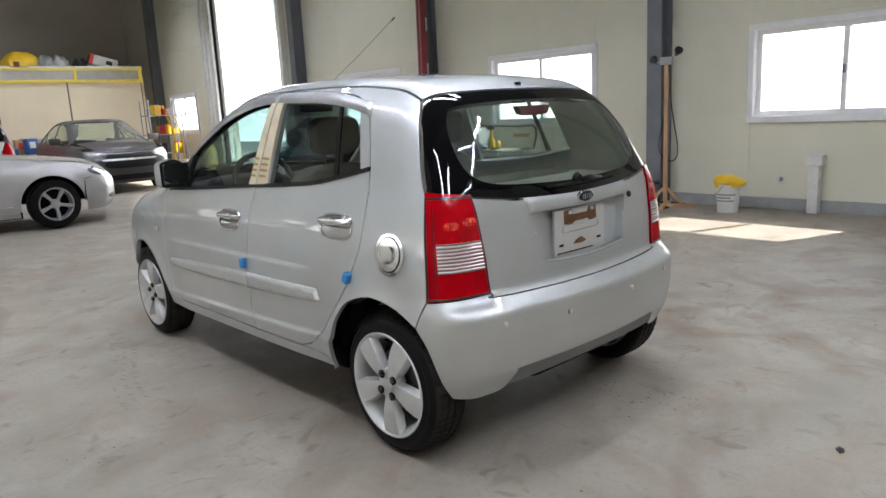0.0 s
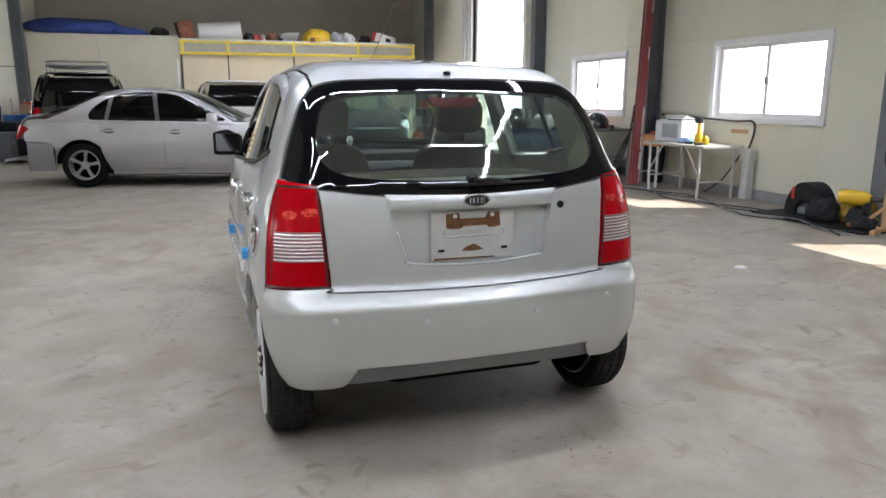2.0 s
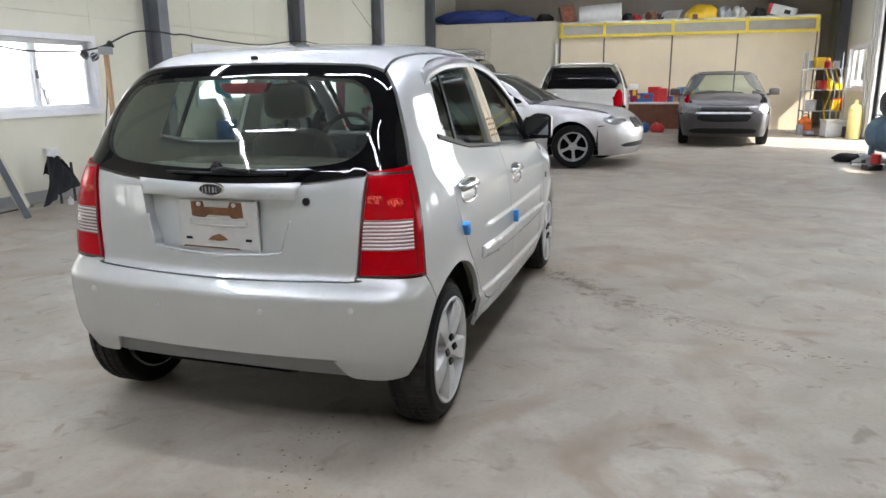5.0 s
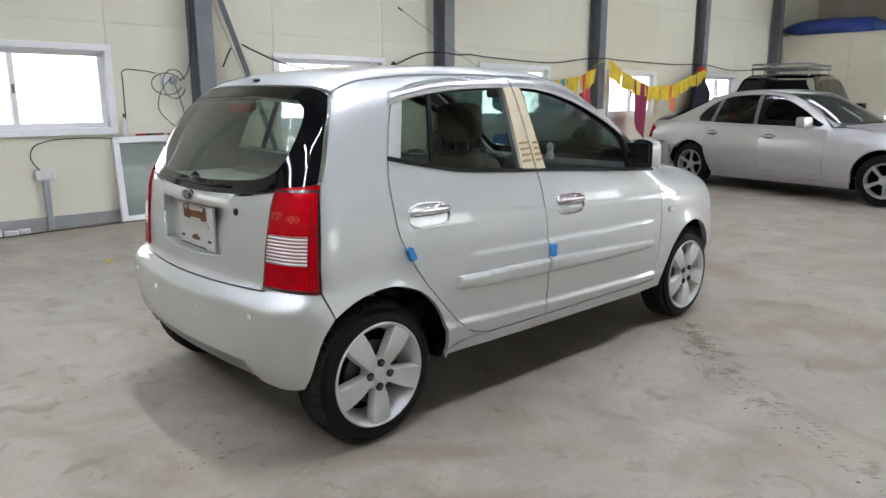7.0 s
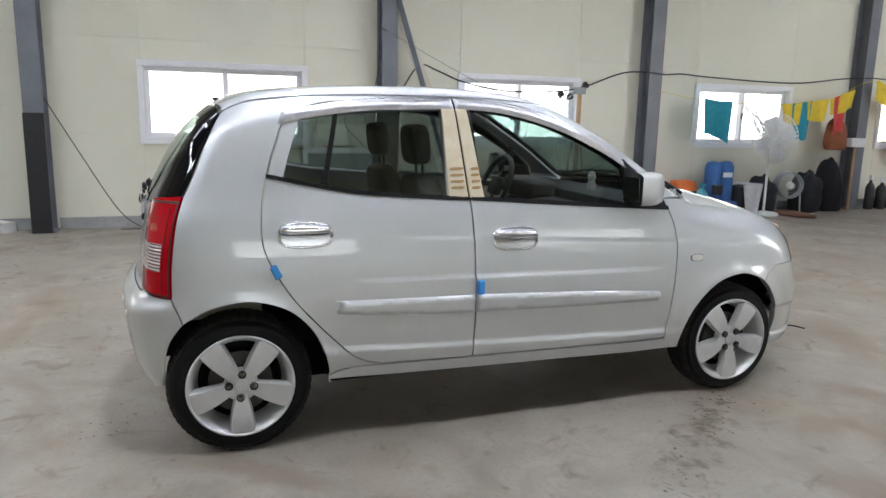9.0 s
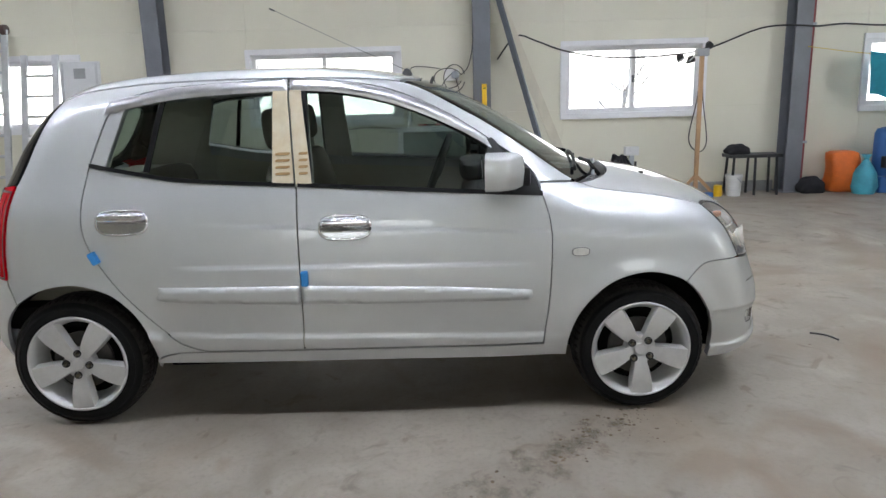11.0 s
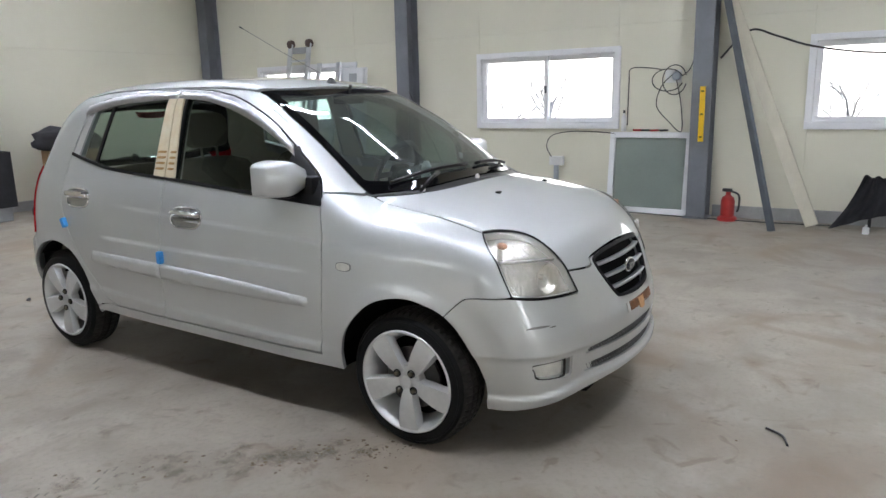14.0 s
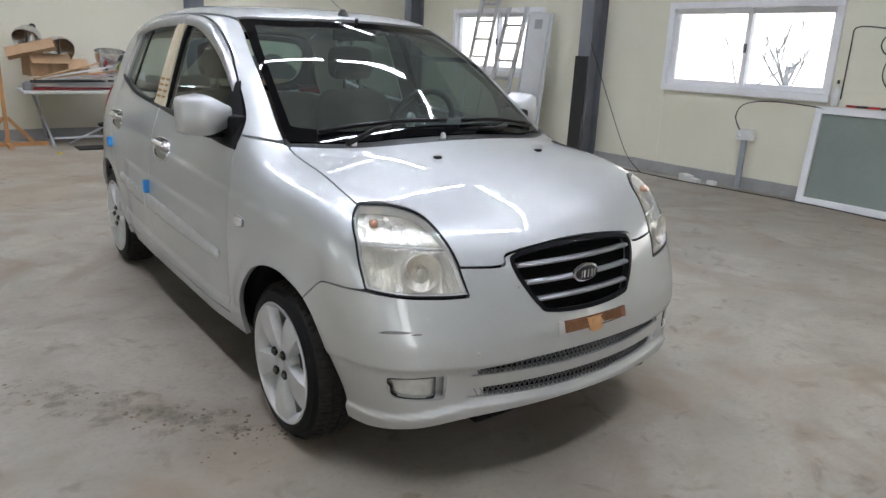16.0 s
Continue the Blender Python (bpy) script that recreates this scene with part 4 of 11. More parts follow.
    rp = panel("side_repeater", [sd([(2.104 + 0.037 * math.copysign(abs(math.cos(a)) ** 0.8, math.cos(a)), 0.712 + 0.0185 * math.copysign(abs(math.sin(a)) ** 0.6, math.sin(a))) for a in np.linspace(0, 2 * math.pi, 24)], 2)], S, mat("dark_repeater_rim", (0.25, 0.25, 0.25), 0.4), wing, gap=0, lift=0.006, depth=0.008, grid=0.01, label="chrome ringed turn repeater")
    panel("repeater_lens", [sd([(2.104 + 0.032 * math.copysign(abs(math.cos(a)) ** 0.8, math.cos(a)), 0.712 + 0.0148 * math.copysign(abs(math.sin(a)) ** 0.6, math.sin(a))) for a in np.linspace(0, 2 * math.pi, 20)], 2)], S, mat("clear_repeater", (0.74, 0.73, 0.68), 0.2, var=0.1, scale=40), rp, gap=0, lift=0.009, depth=0.004, grid=0.01)
    # quarter panel, roof rail and screen pillar in one pressing
    ditch = on_top(rounded([(0.535 * s, -0.025), (0.535 * s, 0.3), (0.54 * s, 0.8), (0.536 * s, 1.2), (0.514 * s, 1.385), (0.508 * s, 1.44), (0.524 * s, 1.53), (0.556 * s, 1.68), (0.583 * s, 1.88), (0.606 * s, 2.03), (0.614 * s, 2.10)], 6))
    hatch = on_rear(rounded([(0.680 * s, 1.028), (0.645 * s, 1.14), (0.594 * s, 1.27), (0.548 * s, 1.337)], 6))
    panel("quarter_panel", [sd(ARCH_R), sd([(-0.204, 0.552), (-0.222, 0.60)], 3), tail_outer(s), hatch[1:], ditch, sd([(2.09, 0.982), (2.04, 0.987), (1.95, 0.990)], 3), sd(DOOR_TOP[::-1]), sd(GAP_R), sd([(0.56, 0.330), (0.42, 0.322), (0.352, 0.30), (0.349, 0.262)], 4)], Flat((s, -0.5 , 0.72)), M_paint, car, grid=0.022, label="silver rear quarter with roof rail")
    # tail lamp in three lenses
    R = Round(0.2 * s, 0.3, math.atan2(-0.5, 0.5 * s), 0.6)
    to, ti = tail_outer(s), tail_inner(s)
    lampo = panel("tail_lamp", [to, np.stack([to[-1] + (ti[-1] - to[-1]) * t for t in np.linspace(0, 1, 8)])[1:], ti[::-1][1:], np.stack([ti[0] + (to[0] - ti[0]) * t for t in np.linspace(0, 1, 8)])[1:-1]], R, M_red, car, gap=0.002, lift=0.008, depth=0.02, grid=0.016, label="glossy red tail lamp lens")

    def at_lamp(q, z):
        """A point of the lamp: q 0 at the inner edge, 1 at the outer."""
        e = []
        for run in (ti, to):
            o = np.argsort(run[:, 2])
            e.append(np.array([np.interp(z, run[o, 2], run[o, i]) for i in range(3)]))
        return R.flat((e[0] + (e[1] - e[0]) * q)[None])[0]
    field = lambda q0, q1, z0, z1: R.solid(np.array([*[at_lamp(q, z0) for q in np.linspace(q0, q1, 8)], *[at_lamp(q1, z) for z in np.linspace(z0, z1, 6)[1:]], *[at_lamp(q, z1) for q in np.linspace(q1, q0, 8)[1:]], *[at_lamp(q0, z) for z in np.linspace(z1, z0, 6)[1:-1]]]))
    panel("reverse_lens", [field(0.05, 0.80, 0.749, 0.853)], R, M_white_l, lampo, gap=0, lift=0.0092, depth=0.003, grid=0.02, label="ribbed clear reversing lens")
    panel("lens_rim", [field(0.02, 0.985, 0.655, 1.008)], R, mat("dark_lamp_seal", (0.03, 0.003, 0.004), 0.3, coat=0.6), lampo, gap=0, lift=0.0086, depth=0.002, grid=0.03, holes=[[field(0.05, 0.955, 0.663, 1.000)]], label="dark rim of the lens")
    panel("divider", [field(0.83, 0.86, 0.668, 0.99)], R, mat("deep_red_lamp_lens", (0.22, 0.006, 0.012), 0.35), lampo, gap=0, lift=0.0092, depth=0.002, grid=0.02)
    for px_, py_, z_ in ((0.593, -0.309, 0.921), (0.655, -0.283, 0.911)):
        uvc = R.flat(np.array([[px_ * s, py_, z_]]))[0]
        el = [(uvc[0] + 0.021 * math.copysign(abs(math.cos(a)) ** 0.6, math.cos(a)), z_ + 0.014 * math.copysign(abs(math.sin(a)) ** 0.6, math.sin(a))) for a in np.linspace(0, 2 * math.pi, 22)[:-1]]
        panel("bulb_facet", [R.solid(np.array(el))], R, M_facet, lampo, gap=0, lift=0.0095, depth=0.003, grid=0.012, label="brighter faceted part of the red lens")
    # inner lining of the doors below the windows, and pillar trims
    panel("door_card", [sd([(0.14, 1.05), *[(q[0], q[1] - 0.03) for q in BELT_R[1:]], (1.9, 0.92)]), sd([(1.9, 0.92), (1.9, 0.3)], 3), sd([(1.9, 0.3), (0.5, 0.3)], 3), sd([(0.5, 0.3), (0.42, 0.45), (0.14, 0.75), (0.14, 1.05)], 4)], S, M_trim_in, car, gap=0, lift=-0.07, depth=0, grid=0.06, label="olive beige door trim")

# chrome fuel cap on the left quarter
el = lambda r1, r2: on_side(-1, [(-0.075 + r1 * math.cos(a), 0.806 + r2 * math.sin(a)) for a in np.linspace(0, 2 * math.pi, 33)[:-1]])
fc = panel("fuel_cap", [el(0.075, 0.078)], Flat((-1, -0.2, 0)), M_chrome, car, gap=0, lift=0.010, depth=0.012, grid=0.02, label="round chrome fuel cap")
panel("cap_ring", [el(0.062, 0.065)], Flat((-1, -0.2, 0)), M_black, fc, gap=0, lift=0.0112, depth=0.002, grid=0.02)
panel("cap_face", [el(0.058, 0.061)], Flat((-1, -0.2, 0)), mat("cap_chrome", (0.80, 0.80, 0.80), 0.22, metal=0.9, var=0.05, scale=20), fc, gap=0, lift=0.013, depth=0.004, grid=0.02)
panel("cap_grip", [el(0.030, 0.033)], Flat((-1, -0.2, 0)), M_chrome, fc, gap=0, lift=0.022, depth=0.01, grid=0.015)

# roof, bonnet, screens
panel("roof", [on_top(rounded([(0.53, -0.025), (0.53, 0.3), (0.535, 0.8), (0.531, 1.2), (0.508, 1.380)], 6)), on_top(rounded([(0.506, 1.386), (0.3, 1.455), (0.0, 1.478), (-0.3, 1.455), (-0.506, 1.386)], 6)), on_top(rounded([(-0.508, 1.380), (-0.531, 1.2), (-0.535, 0.8), (-0.53, 0.3), (-0.53, -0.025)], 6)), on_top(rounded([(-0.53, -0.030), (-0.3, -0.056), (0, -0.070), (0.3, -0.056), (0.53, -0.030)], 6))], Flat((0, 0, 1)), M_paint, car, grid=0.04, label="silver roof panel")
SCR = [on_top(rounded([(0.500, 1.402), (0.3, 1.470), (0.0, 1.494), (-0.3, 1.470), (-0.500, 1.402)], 6)), on_top(rounded([(-0.502, 1.43), (-0.518, 1.53), (-0.550, 1.68), (-0.577, 1.88), (-0.600, 2.03), (-0.607, 2.10)], 6)), on_top(rounded([(-0.602, 2.116), (-0.35, 2.235), (0, 2.272), (0.35, 2.235), (0.602, 2.116)], 6)), on_top(rounded([(0.607, 2.10), (0.600, 2.03), (0.577, 1.88), (0.550, 1.68), (0.518, 1.53), (0.502, 1.43)], 6))]
SCI = [on_top(rounded([(0.462, 1.485), (0.3, 1.545), (0.0, 1.570), (-0.3, 1.545), (-0.462, 1.485)], 6)), on_top(rounded([(-0.474, 1.53), (-0.512, 1.68), (-0.545, 1.88), (-0.568, 2.05)], 6)), on_top(rounded([(-0.553, 2.065), (-0.35, 2.17), (0, 2.205), (0.35, 2.17), (0.553, 2.065)], 6)), on_top(rounded([(0.568, 2.05), (0.545, 1.88), (0.512, 1.68), (0.474, 1.53)], 6))]
UPF = Flat((0, 0.5, 1))
panel("windscreen_band", SCR, UPF, M_band, car, holes=[SCI], lift=-0.004, depth=0.008, label="black ceramic edge of the windscreen")
panel("windscreen", SCI, UPF, M_cglass, car, gap=-0.004, lift=-0.0045, depth=0, grid=0.06, label="green tinted windscreen")
# cowl between screen and bonnet
panel("cowl", [on_top(rounded([(0.625, 2.118), (0.35, 2.24), (0, 2.277), (-0.35, 2.24), (-0.625, 2.118)], 6)), on_top(rounded([(-0.62, 2.14), (-0.35, 2.30), (0, 2.345), (0.35, 2.30), (0.62, 2.14)], 6))], UPF, M_black, car, gap=0.001, lift=-0.006, depth=0.02, label="black plastic scuttle cowl")
HOOD = [on_top(rounded([(0.610, 2.142), (0.35, 2.305), (0, 2.350), (-0.35, 2.305), (-0.610, 2.142)], 6)), on_top(rounded([(-0.615, 2.145), (-0.617, 2.25), (-0.622, 2.38), (-0.631, 2.53), (-0.628, 2.640)], 6)),
        on_front(rounded([(-0.615, 0.870), (-0.55, 0.869), (-0.485, 0.847), (-0.455, 0.792), (-0.438, 0.735), (-0.432, 0.712)], 6)), on_front(rounded([(-0.425, 0.709), (-0.30, 0.706), (-0.262, 0.738), (0, 0.758), (0.262, 0.738), (0.30, 0.706), (0.425, 0.709)], 6)),
        on_front(rounded([(0.432, 0.712), (0.438, 0.735), (0.455, 0.792), (0.485, 0.847), (0.55, 0.869), (0.615, 0.870)], 6)), on_top(rounded([(0.628, 2.640), (0.631, 2.53), (0.622, 2.38), (0.617, 2.25), (0.615, 2.145)], 6))]
hood = panel("bonnet", HOOD, Flat((0, 0.55, 1)), M_paint, car, gap=0.0012, grid=0.025, label="silver bonnet reflecting the lamps")
for sx in (0.235, -0.235):
    p = on_top([(sx, 2.50)])[0]
    bm = BM()
    box(bm, (p[0] - 0.012, p[1] - 0.009, p[2] - 0.003), (p[0] + 0.012, p[1] + 0.010, p[2] + 0.008), 0.003)
    part("washer_jet", bm, M_black, hood, "black washer jet")
# vent slots of the cowl and the covers of the wiper spindles
for xa, xb, ya, yb in ((0.535, 0.435, 2.186, 2.243), (0.11, -0.06, 2.322, 2.330)):
    for i in range(16):
        t_ = (i + 0.5) / 16
        x, y = xa + (xb - xa) * t_, ya + (yb - ya) * t_
        P = on_top([(x, y - 0.017), (x, y + 0.013)])
        bm = BM()
        tube(bm, [(q[0], q[1], q[2] - 0.001) for q in P], 0.0014, 4)
        part("vent_rib", bm, mat("grey_cowl_rib", (0.16, 0.16, 0.16), 0.5, spec=0.3), car)
for x, y in ((0.41, 2.235), (0.07, 2.305)):
    p = on_top([(x, y)])[0]
    bm = BM()
    lathe(bm, [(0, 0.018), (0.007, 0.016), (0.010, 0.008), (0.010, -0.01)], 12, Matrix.Translation((p[0], p[1], p[2])))
    part("spindle_nut", clean(bm), M_satin, car, "bright wiper spindle nut")
# wipers
for x0, x1 in ((0.50, -0.02), (-0.10, -0.56)):
    bm = BM()
    P = on_top([(x0 + (x1 - x0) * t, 2.20 - 0.27 * (x0 + (x1 - x0) * t) ** 2 - 0.012 * math.sin(t * 3)) for t in np.linspace(0, 1, 9)])
    tube(bm, [(p[0], p[1], p[2] + 0.010) for p in P], 0.008, 6)
    arm = on_top([(x0 * 0.9 + 0.1 * x1, 2.27), ((x0 + x1) / 2, 2.205)])
    tube(bm, [(arm[0][0], arm[0][1] - 0.02, arm[0][2] + 0.014), (arm[1][0] * 0.6 + arm[0][0] * 0.4, arm[1][1] + 0.026, arm[1][2] + 0.008), (arm[1][0], arm[1][1], arm[1][2] + 0.016)], 0.009, 6)
    part("windscreen_wiper", bm, M_black, car, "black windscreen wiper")
# antenna
bm = BM()
p = on_top([(0.0, 1.40)])[0]
lathe(bm, [(0, 0), (0.028, 0), (0.022, 0.014), (0.011, 0.03), (0, 0.034)], 12, Matrix.Translation((p[0], p[1], p[2] - 0.003)))
tube(bm, [(p[0], p[1], p[2] + 0.02), (p[0], p[1] - 0.32, p[2] + 0.165), (p[0], p[1] - 0.64, 1.765)], 0.0011, 6)
cyl(bm, (p[0], p[1] - 0.625, 1.757), (p[0], p[1] - 0.65, 1.769), 0.004, 8)
part("antenna", bm, mat("dark_aerial", (0.06, 0.06, 0.06), 0.5), car, "thin dark roof aerial")
# rear washer jet
bm = BM()
p = on_top([(0.0, -0.04)])[0]
lathe(bm, [(0, 0), (0.016, 0), (0.014, 0.012), (0, 0.016)], 12, Matrix.Translation((p[0], p[1], p[2] - 0.002)))
part("rear_washer_jet", bm, M_black, car)

# tailgate
RG = Flat((0, -1, 0.35))
top_e = on_top(rounded([(0.525, -0.040), (0.3, -0.064), (0, -0.078), (-0.3, -0.064), (-0.525, -0.040)], 6))
hs_ = lambda s: on_rear(rounded([(0.543 * s, 1.337), (0.590 * s, 1.27), (0.641 * s, 1.14), (0.676 * s, 1.030)], 6))
low_g = on_rear(rounded([(0.655, 1.022), (0.56, 1.003), (0.33, 0.975), (0, 0.966), (-0.33, 0.975), (-0.56, 1.003), (-0.655, 1.022)], 6))
gin = [on_rear(rounded([(0.44, 1.322), (0.2, 1.336), (0, 1.339), (-0.2, 1.336), (-0.44, 1.322), (-0.505, 1.285), (-0.54, 1.215), (-0.548, 1.13), (-0.515, 1.068), (-0.42, 1.035), (-0.2, 1.020), (0, 1.016), (0.2, 1.020), (0.42, 1.035), (0.515, 1.068), (0.548, 1.13), (0.54, 1.215), (0.505, 1.285), (0.44, 1.322)], 5))[:-1]]
panel("rear_glass_band", [top_e[::-1], hs_(1), low_g, hs_(-1)[::-1]], RG, M_band, car, holes=gin and [gin], lift=0.001, depth=0.02, label="black edge of the rear window")
panel("rear_glass", gin, RG, M_rglass, car, gap=-0.003, lift=0.0, depth=0, grid=0.06, label="tinted rear window")
rec = [(0.318, 0.920), (-0.318, 0.920), (-0.305, 0.86), (-0.272, 0.750), (-0.245, 0.722), (0, 0.708), (0.245, 0.722), (0.272, 0.750), (0.305, 0.86)]
rec_run = [on_rear(rounded([rec[0], rec[1]], 8)), on_rear(rounded(rec[1:4], 5)), on_rear(rounded(rec[3:8], 5)), on_rear(rounded([rec[7], rec[8], rec[0]], 5))]
tg = panel("tailgate", [on_rear(rounded([(-0.556, 0.998), (-0.33, 0.970), (0, 0.961), (0.33, 0.970), (0.556, 0.998)], 6)), tail_inner(1)[::-1], on_rear(rounded([(0.528, 0.648), (0.51, 0.640), (0, 0.634), (-0.51, 0.640), (-0.528, 0.648)], 5)), tail_inner(-1)], Flat((0, -1, 0)), M_paint, car, holes=[rec_run], depth=0.046, label="silver tailgate with a number plate recess")
panel("plate_recess", rec_run, Flat((0, -1, 0)), M_paint, tg, gap=-0.004, lift=-0.044, depth=0, label="recessed number plate panel")
panel("garnish", [on_rear(rounded([(-0.335, 0.977), (0, 0.967), (0.335, 0.977)], 8)), on_rear(rounded([(0.335, 0.977), (0.318, 0.917)], 3)), on_rear(rounded([(0.318, 0.917), (0, 0.915), (-0.318, 0.917)], 6)), on_rear(rounded([(-0.318, 0.917), (-0.335, 0.977)], 3))], Flat((0, -1, 0)), M_paint, tg, gap=0.001, lift=0.008, depth=0.022, grid=0.012, dome=0.012)
bm = BM()
lip = on_rear(rounded([(-0.300, 0.84), *rec[3:8], (0.300, 0.84)], 5))
tube(bm, [(p_[0] * 0.99, p_[1] + 0.006, p_[2] + 0.004) for p_ in lip], 0.006, 8)
part("recess_lip", bm, M_paint, tg)


def oval(bm, c, rx, rz, ty, n=28, dome=0.004, mi=0, q=1.0):
    """A domed oval boss facing -y (ty<0) or +y."""
    s_ = -1 if ty < 0 else 1
    rings = []
    for k_, (f, h) in enumerate(((1, 0), (1, abs(ty)), (0.92, abs(ty) + dome * 0.6), (0.6, abs(ty) + dome), (0.0, abs(ty) + dome * 1.1))):
        rings.append([bm.verts.new((c[0] + rx * f * math.cos(2 * math.pi * i / n), c[1] + s_ * h, c[2] + rz * f * math.sin(2 * math.pi * i / n))) for i in range(n)])
    for A_, B_ in zip(rings, rings[1:]):
        for i in range(n):
            f = bm.faces.new((A_[i], A_[(i + 1) % n], B_[(i + 1) % n], B_[i]))
            f.material_index = mi
    bmesh.ops.remove_doubles(bm, verts=bm.verts[:], dist=1e-6)
    bmesh.ops.recalc_face_normals(bm, faces=bm.faces[:])


def emblem(nm, x, y, z, rx, rz, s_, par):
    bm = BM()
    oval(bm, (x, y, z), rx, rz, 0.006 * s_)
    e = part(nm, bm, M_chrome, par, "chrome oval emblem")
    bm = BM()
    oval(bm, (x, y + s_ * 0.0065, z), rx * 0.88, rz * 0.82, 0.004 * s_)
    part("field", bm, mat("emblem_dark", (0.03, 0.03, 0.035), 0.25), e)
    bm = BM()
    for dx, w in ((-0.55, 0.03), (-0.30, 0.05), (0.0, 0.03), (0.28, 0.05), (0.5, 0.03)):
        box(bm, (x + dx * rx - w * rx * 1.5, y + s_ * 0.010, z - rz * 0.42), (x + dx * rx + w * rx * 1.5, y + s_ * 0.0165, z + rz * 0.42), 0.0)
    part("bars", bm, M_chrome, e, smooth=False)
    return e


p = on_rear([(0, 0.948)])[0]
emblem("rear_emblem", 0, p[1] - 0.010, 0.948, 0.052, 0.024, -1, tg)
bm = BM()
p = on_rear([(0.355, 0.912)])[0]
oval(bm, (p[0], p[1] + 0.004, p[2]), 0.014, 0.014, -0.008)
part("lock", bm, M_black, tg, "round tailgate lock")
# bare plate carrier with rust
M_carrier = mat("white_plate_carrier", (0.54, 0.53, 0.50), 0.45, var=0.06, scale=12)
M_rust = mat("rust", (0.20, 0.085, 0.03), 0.9, var=0.3, scale=25, bump=0.3, bscale=120)
pl_y = on_rear([(0, 0.81)])[0][1] + 0.039
bm = BM()
box(bm, (-0.168, pl_y - 0.008, 0.722), (0.162, pl_y + 0.004, 0.905), 0.004)
pc = part("plate_carrier", bm, M_carrier, tg, "bare white number plate carrier with rust", smooth=False)


def rustpatch(q, y, nm="rust_patch", par=None, m=None, f=-1):
    bm = BM()
    vs = [bm.verts.new((x, y, z)) for x, z in q]
    fc = bm.faces.new(vs)
    r = bmesh.ops.extrude_face_region(bm, geom=[fc])
    for v in [g for g in r["geom"] if isinstance(g, bmesh.types.BMVert)]:
        v.co.y += f * 0.0025
    bmesh.ops.recalc_face_normals(bm, faces=bm.faces[:])
    part(nm, bm, m or M_rust, par or pc, smooth=False)


ry = pl_y - 0.008
rustpatch([(-0.108, 0.845), (-0.11, 0.897), (-0.06, 0.9), (-0.055, 0.878), (0.045, 0.878), (0.055, 0.9), (0.10, 0.898), (0.105, 0.845), (0.06, 0.838), (0.05, 0.85), (-0.04, 0.85), (-0.06, 0.836)], ry)
rustpatch([(-0.05, 0.758), (-0.03, 0.772), (0.0, 0.782), (0.02, 0.772), (0.036, 0.76), (0.0, 0.755)], ry)
rustpatch([(-0.158, 0.728), (-0.15, 0.734), (0.08, 0.731), (0.085, 0.726)], ry)
rustpatch([(-0.045, 0.884), (-0.045, 0.893), (0.04, 0.893), (0.04, 0.884)], ry - 0.003, "pale_mark", m=M_carrier)
for x in (-0.128, 0.122):
    bm = BM()
    box(bm, (x - 0.012, ry - 0.004, 0.757), (x + 0.012, ry, 0.767), 0.001)
    part("clip", bm, M_black, pc, smooth=False)
for x in (-0.075, 0.07):
    bm = BM()
    oval(bm, (x, ry, 0.889), 0.008, 0.008, -0.006)
    part("screw", bm, M_satin, pc)
bm = BM()
tube(bm, [(-0.12, ry - 0.002, 0.824), (-0.115, ry - 0.002, 0.838), (0.115, ry - 0.002, 0.838), (0.12, ry - 0.002, 0.824), (0.115, ry - 0.002, 0.812), (-0.115, ry - 0.002, 0.812), (-0.12, ry - 0.002, 0.824)], 0.0025, 5)
part("pressed_rib", bm, M_carrier, pc)
# high brake lamp inside the glass, rear wiper
bm = BM()
prism(bm, [(-0.105, 0.02), (0.105, 0.02), (0.085, -0.012), (0.05, -0.02), (-0.05, -0.02), (-0.085, -0.012)], 0.03, Matrix.Translation((0, -0.10, 1.292)) @ pose(0, 0, 0, 90))
part("high_brake_lamp", bm, M_red2, car, "red high-level brake lamp", smooth=False)
bm = BM()
P = on_rear([(0.02, 1.012), (-0.06, 1.01), (-0.2, 1.004), (-0.3, 1.0)])
lathe(bm, [(0, 0), (0.026, 0), (0.02, 0.02), (0, 0.026)], 14, Matrix.Translation((0.0, P[0][1] + 0.01, 1.018)) @ pose(0, 0, 0, 110))
tube(bm, [(0.0, P[0][1] - 0.018, 1.012), (0.05, P[0][1] - 0.02, 1.018), (0.14, P[0][1] - 0.012, 1.006)], 0.010, 6)
Q = on_rear([(x, 1.002 + 0.06 * x * x) for x in np.linspace(-0.20, 0.28, 8)])
tube(bm, [(p_[0], p_[1] - 0.016, p_[2]) for p_ in Q], 0.006, 6)
part("rear_wiper", bm, M_black, car, "black rear wiper")
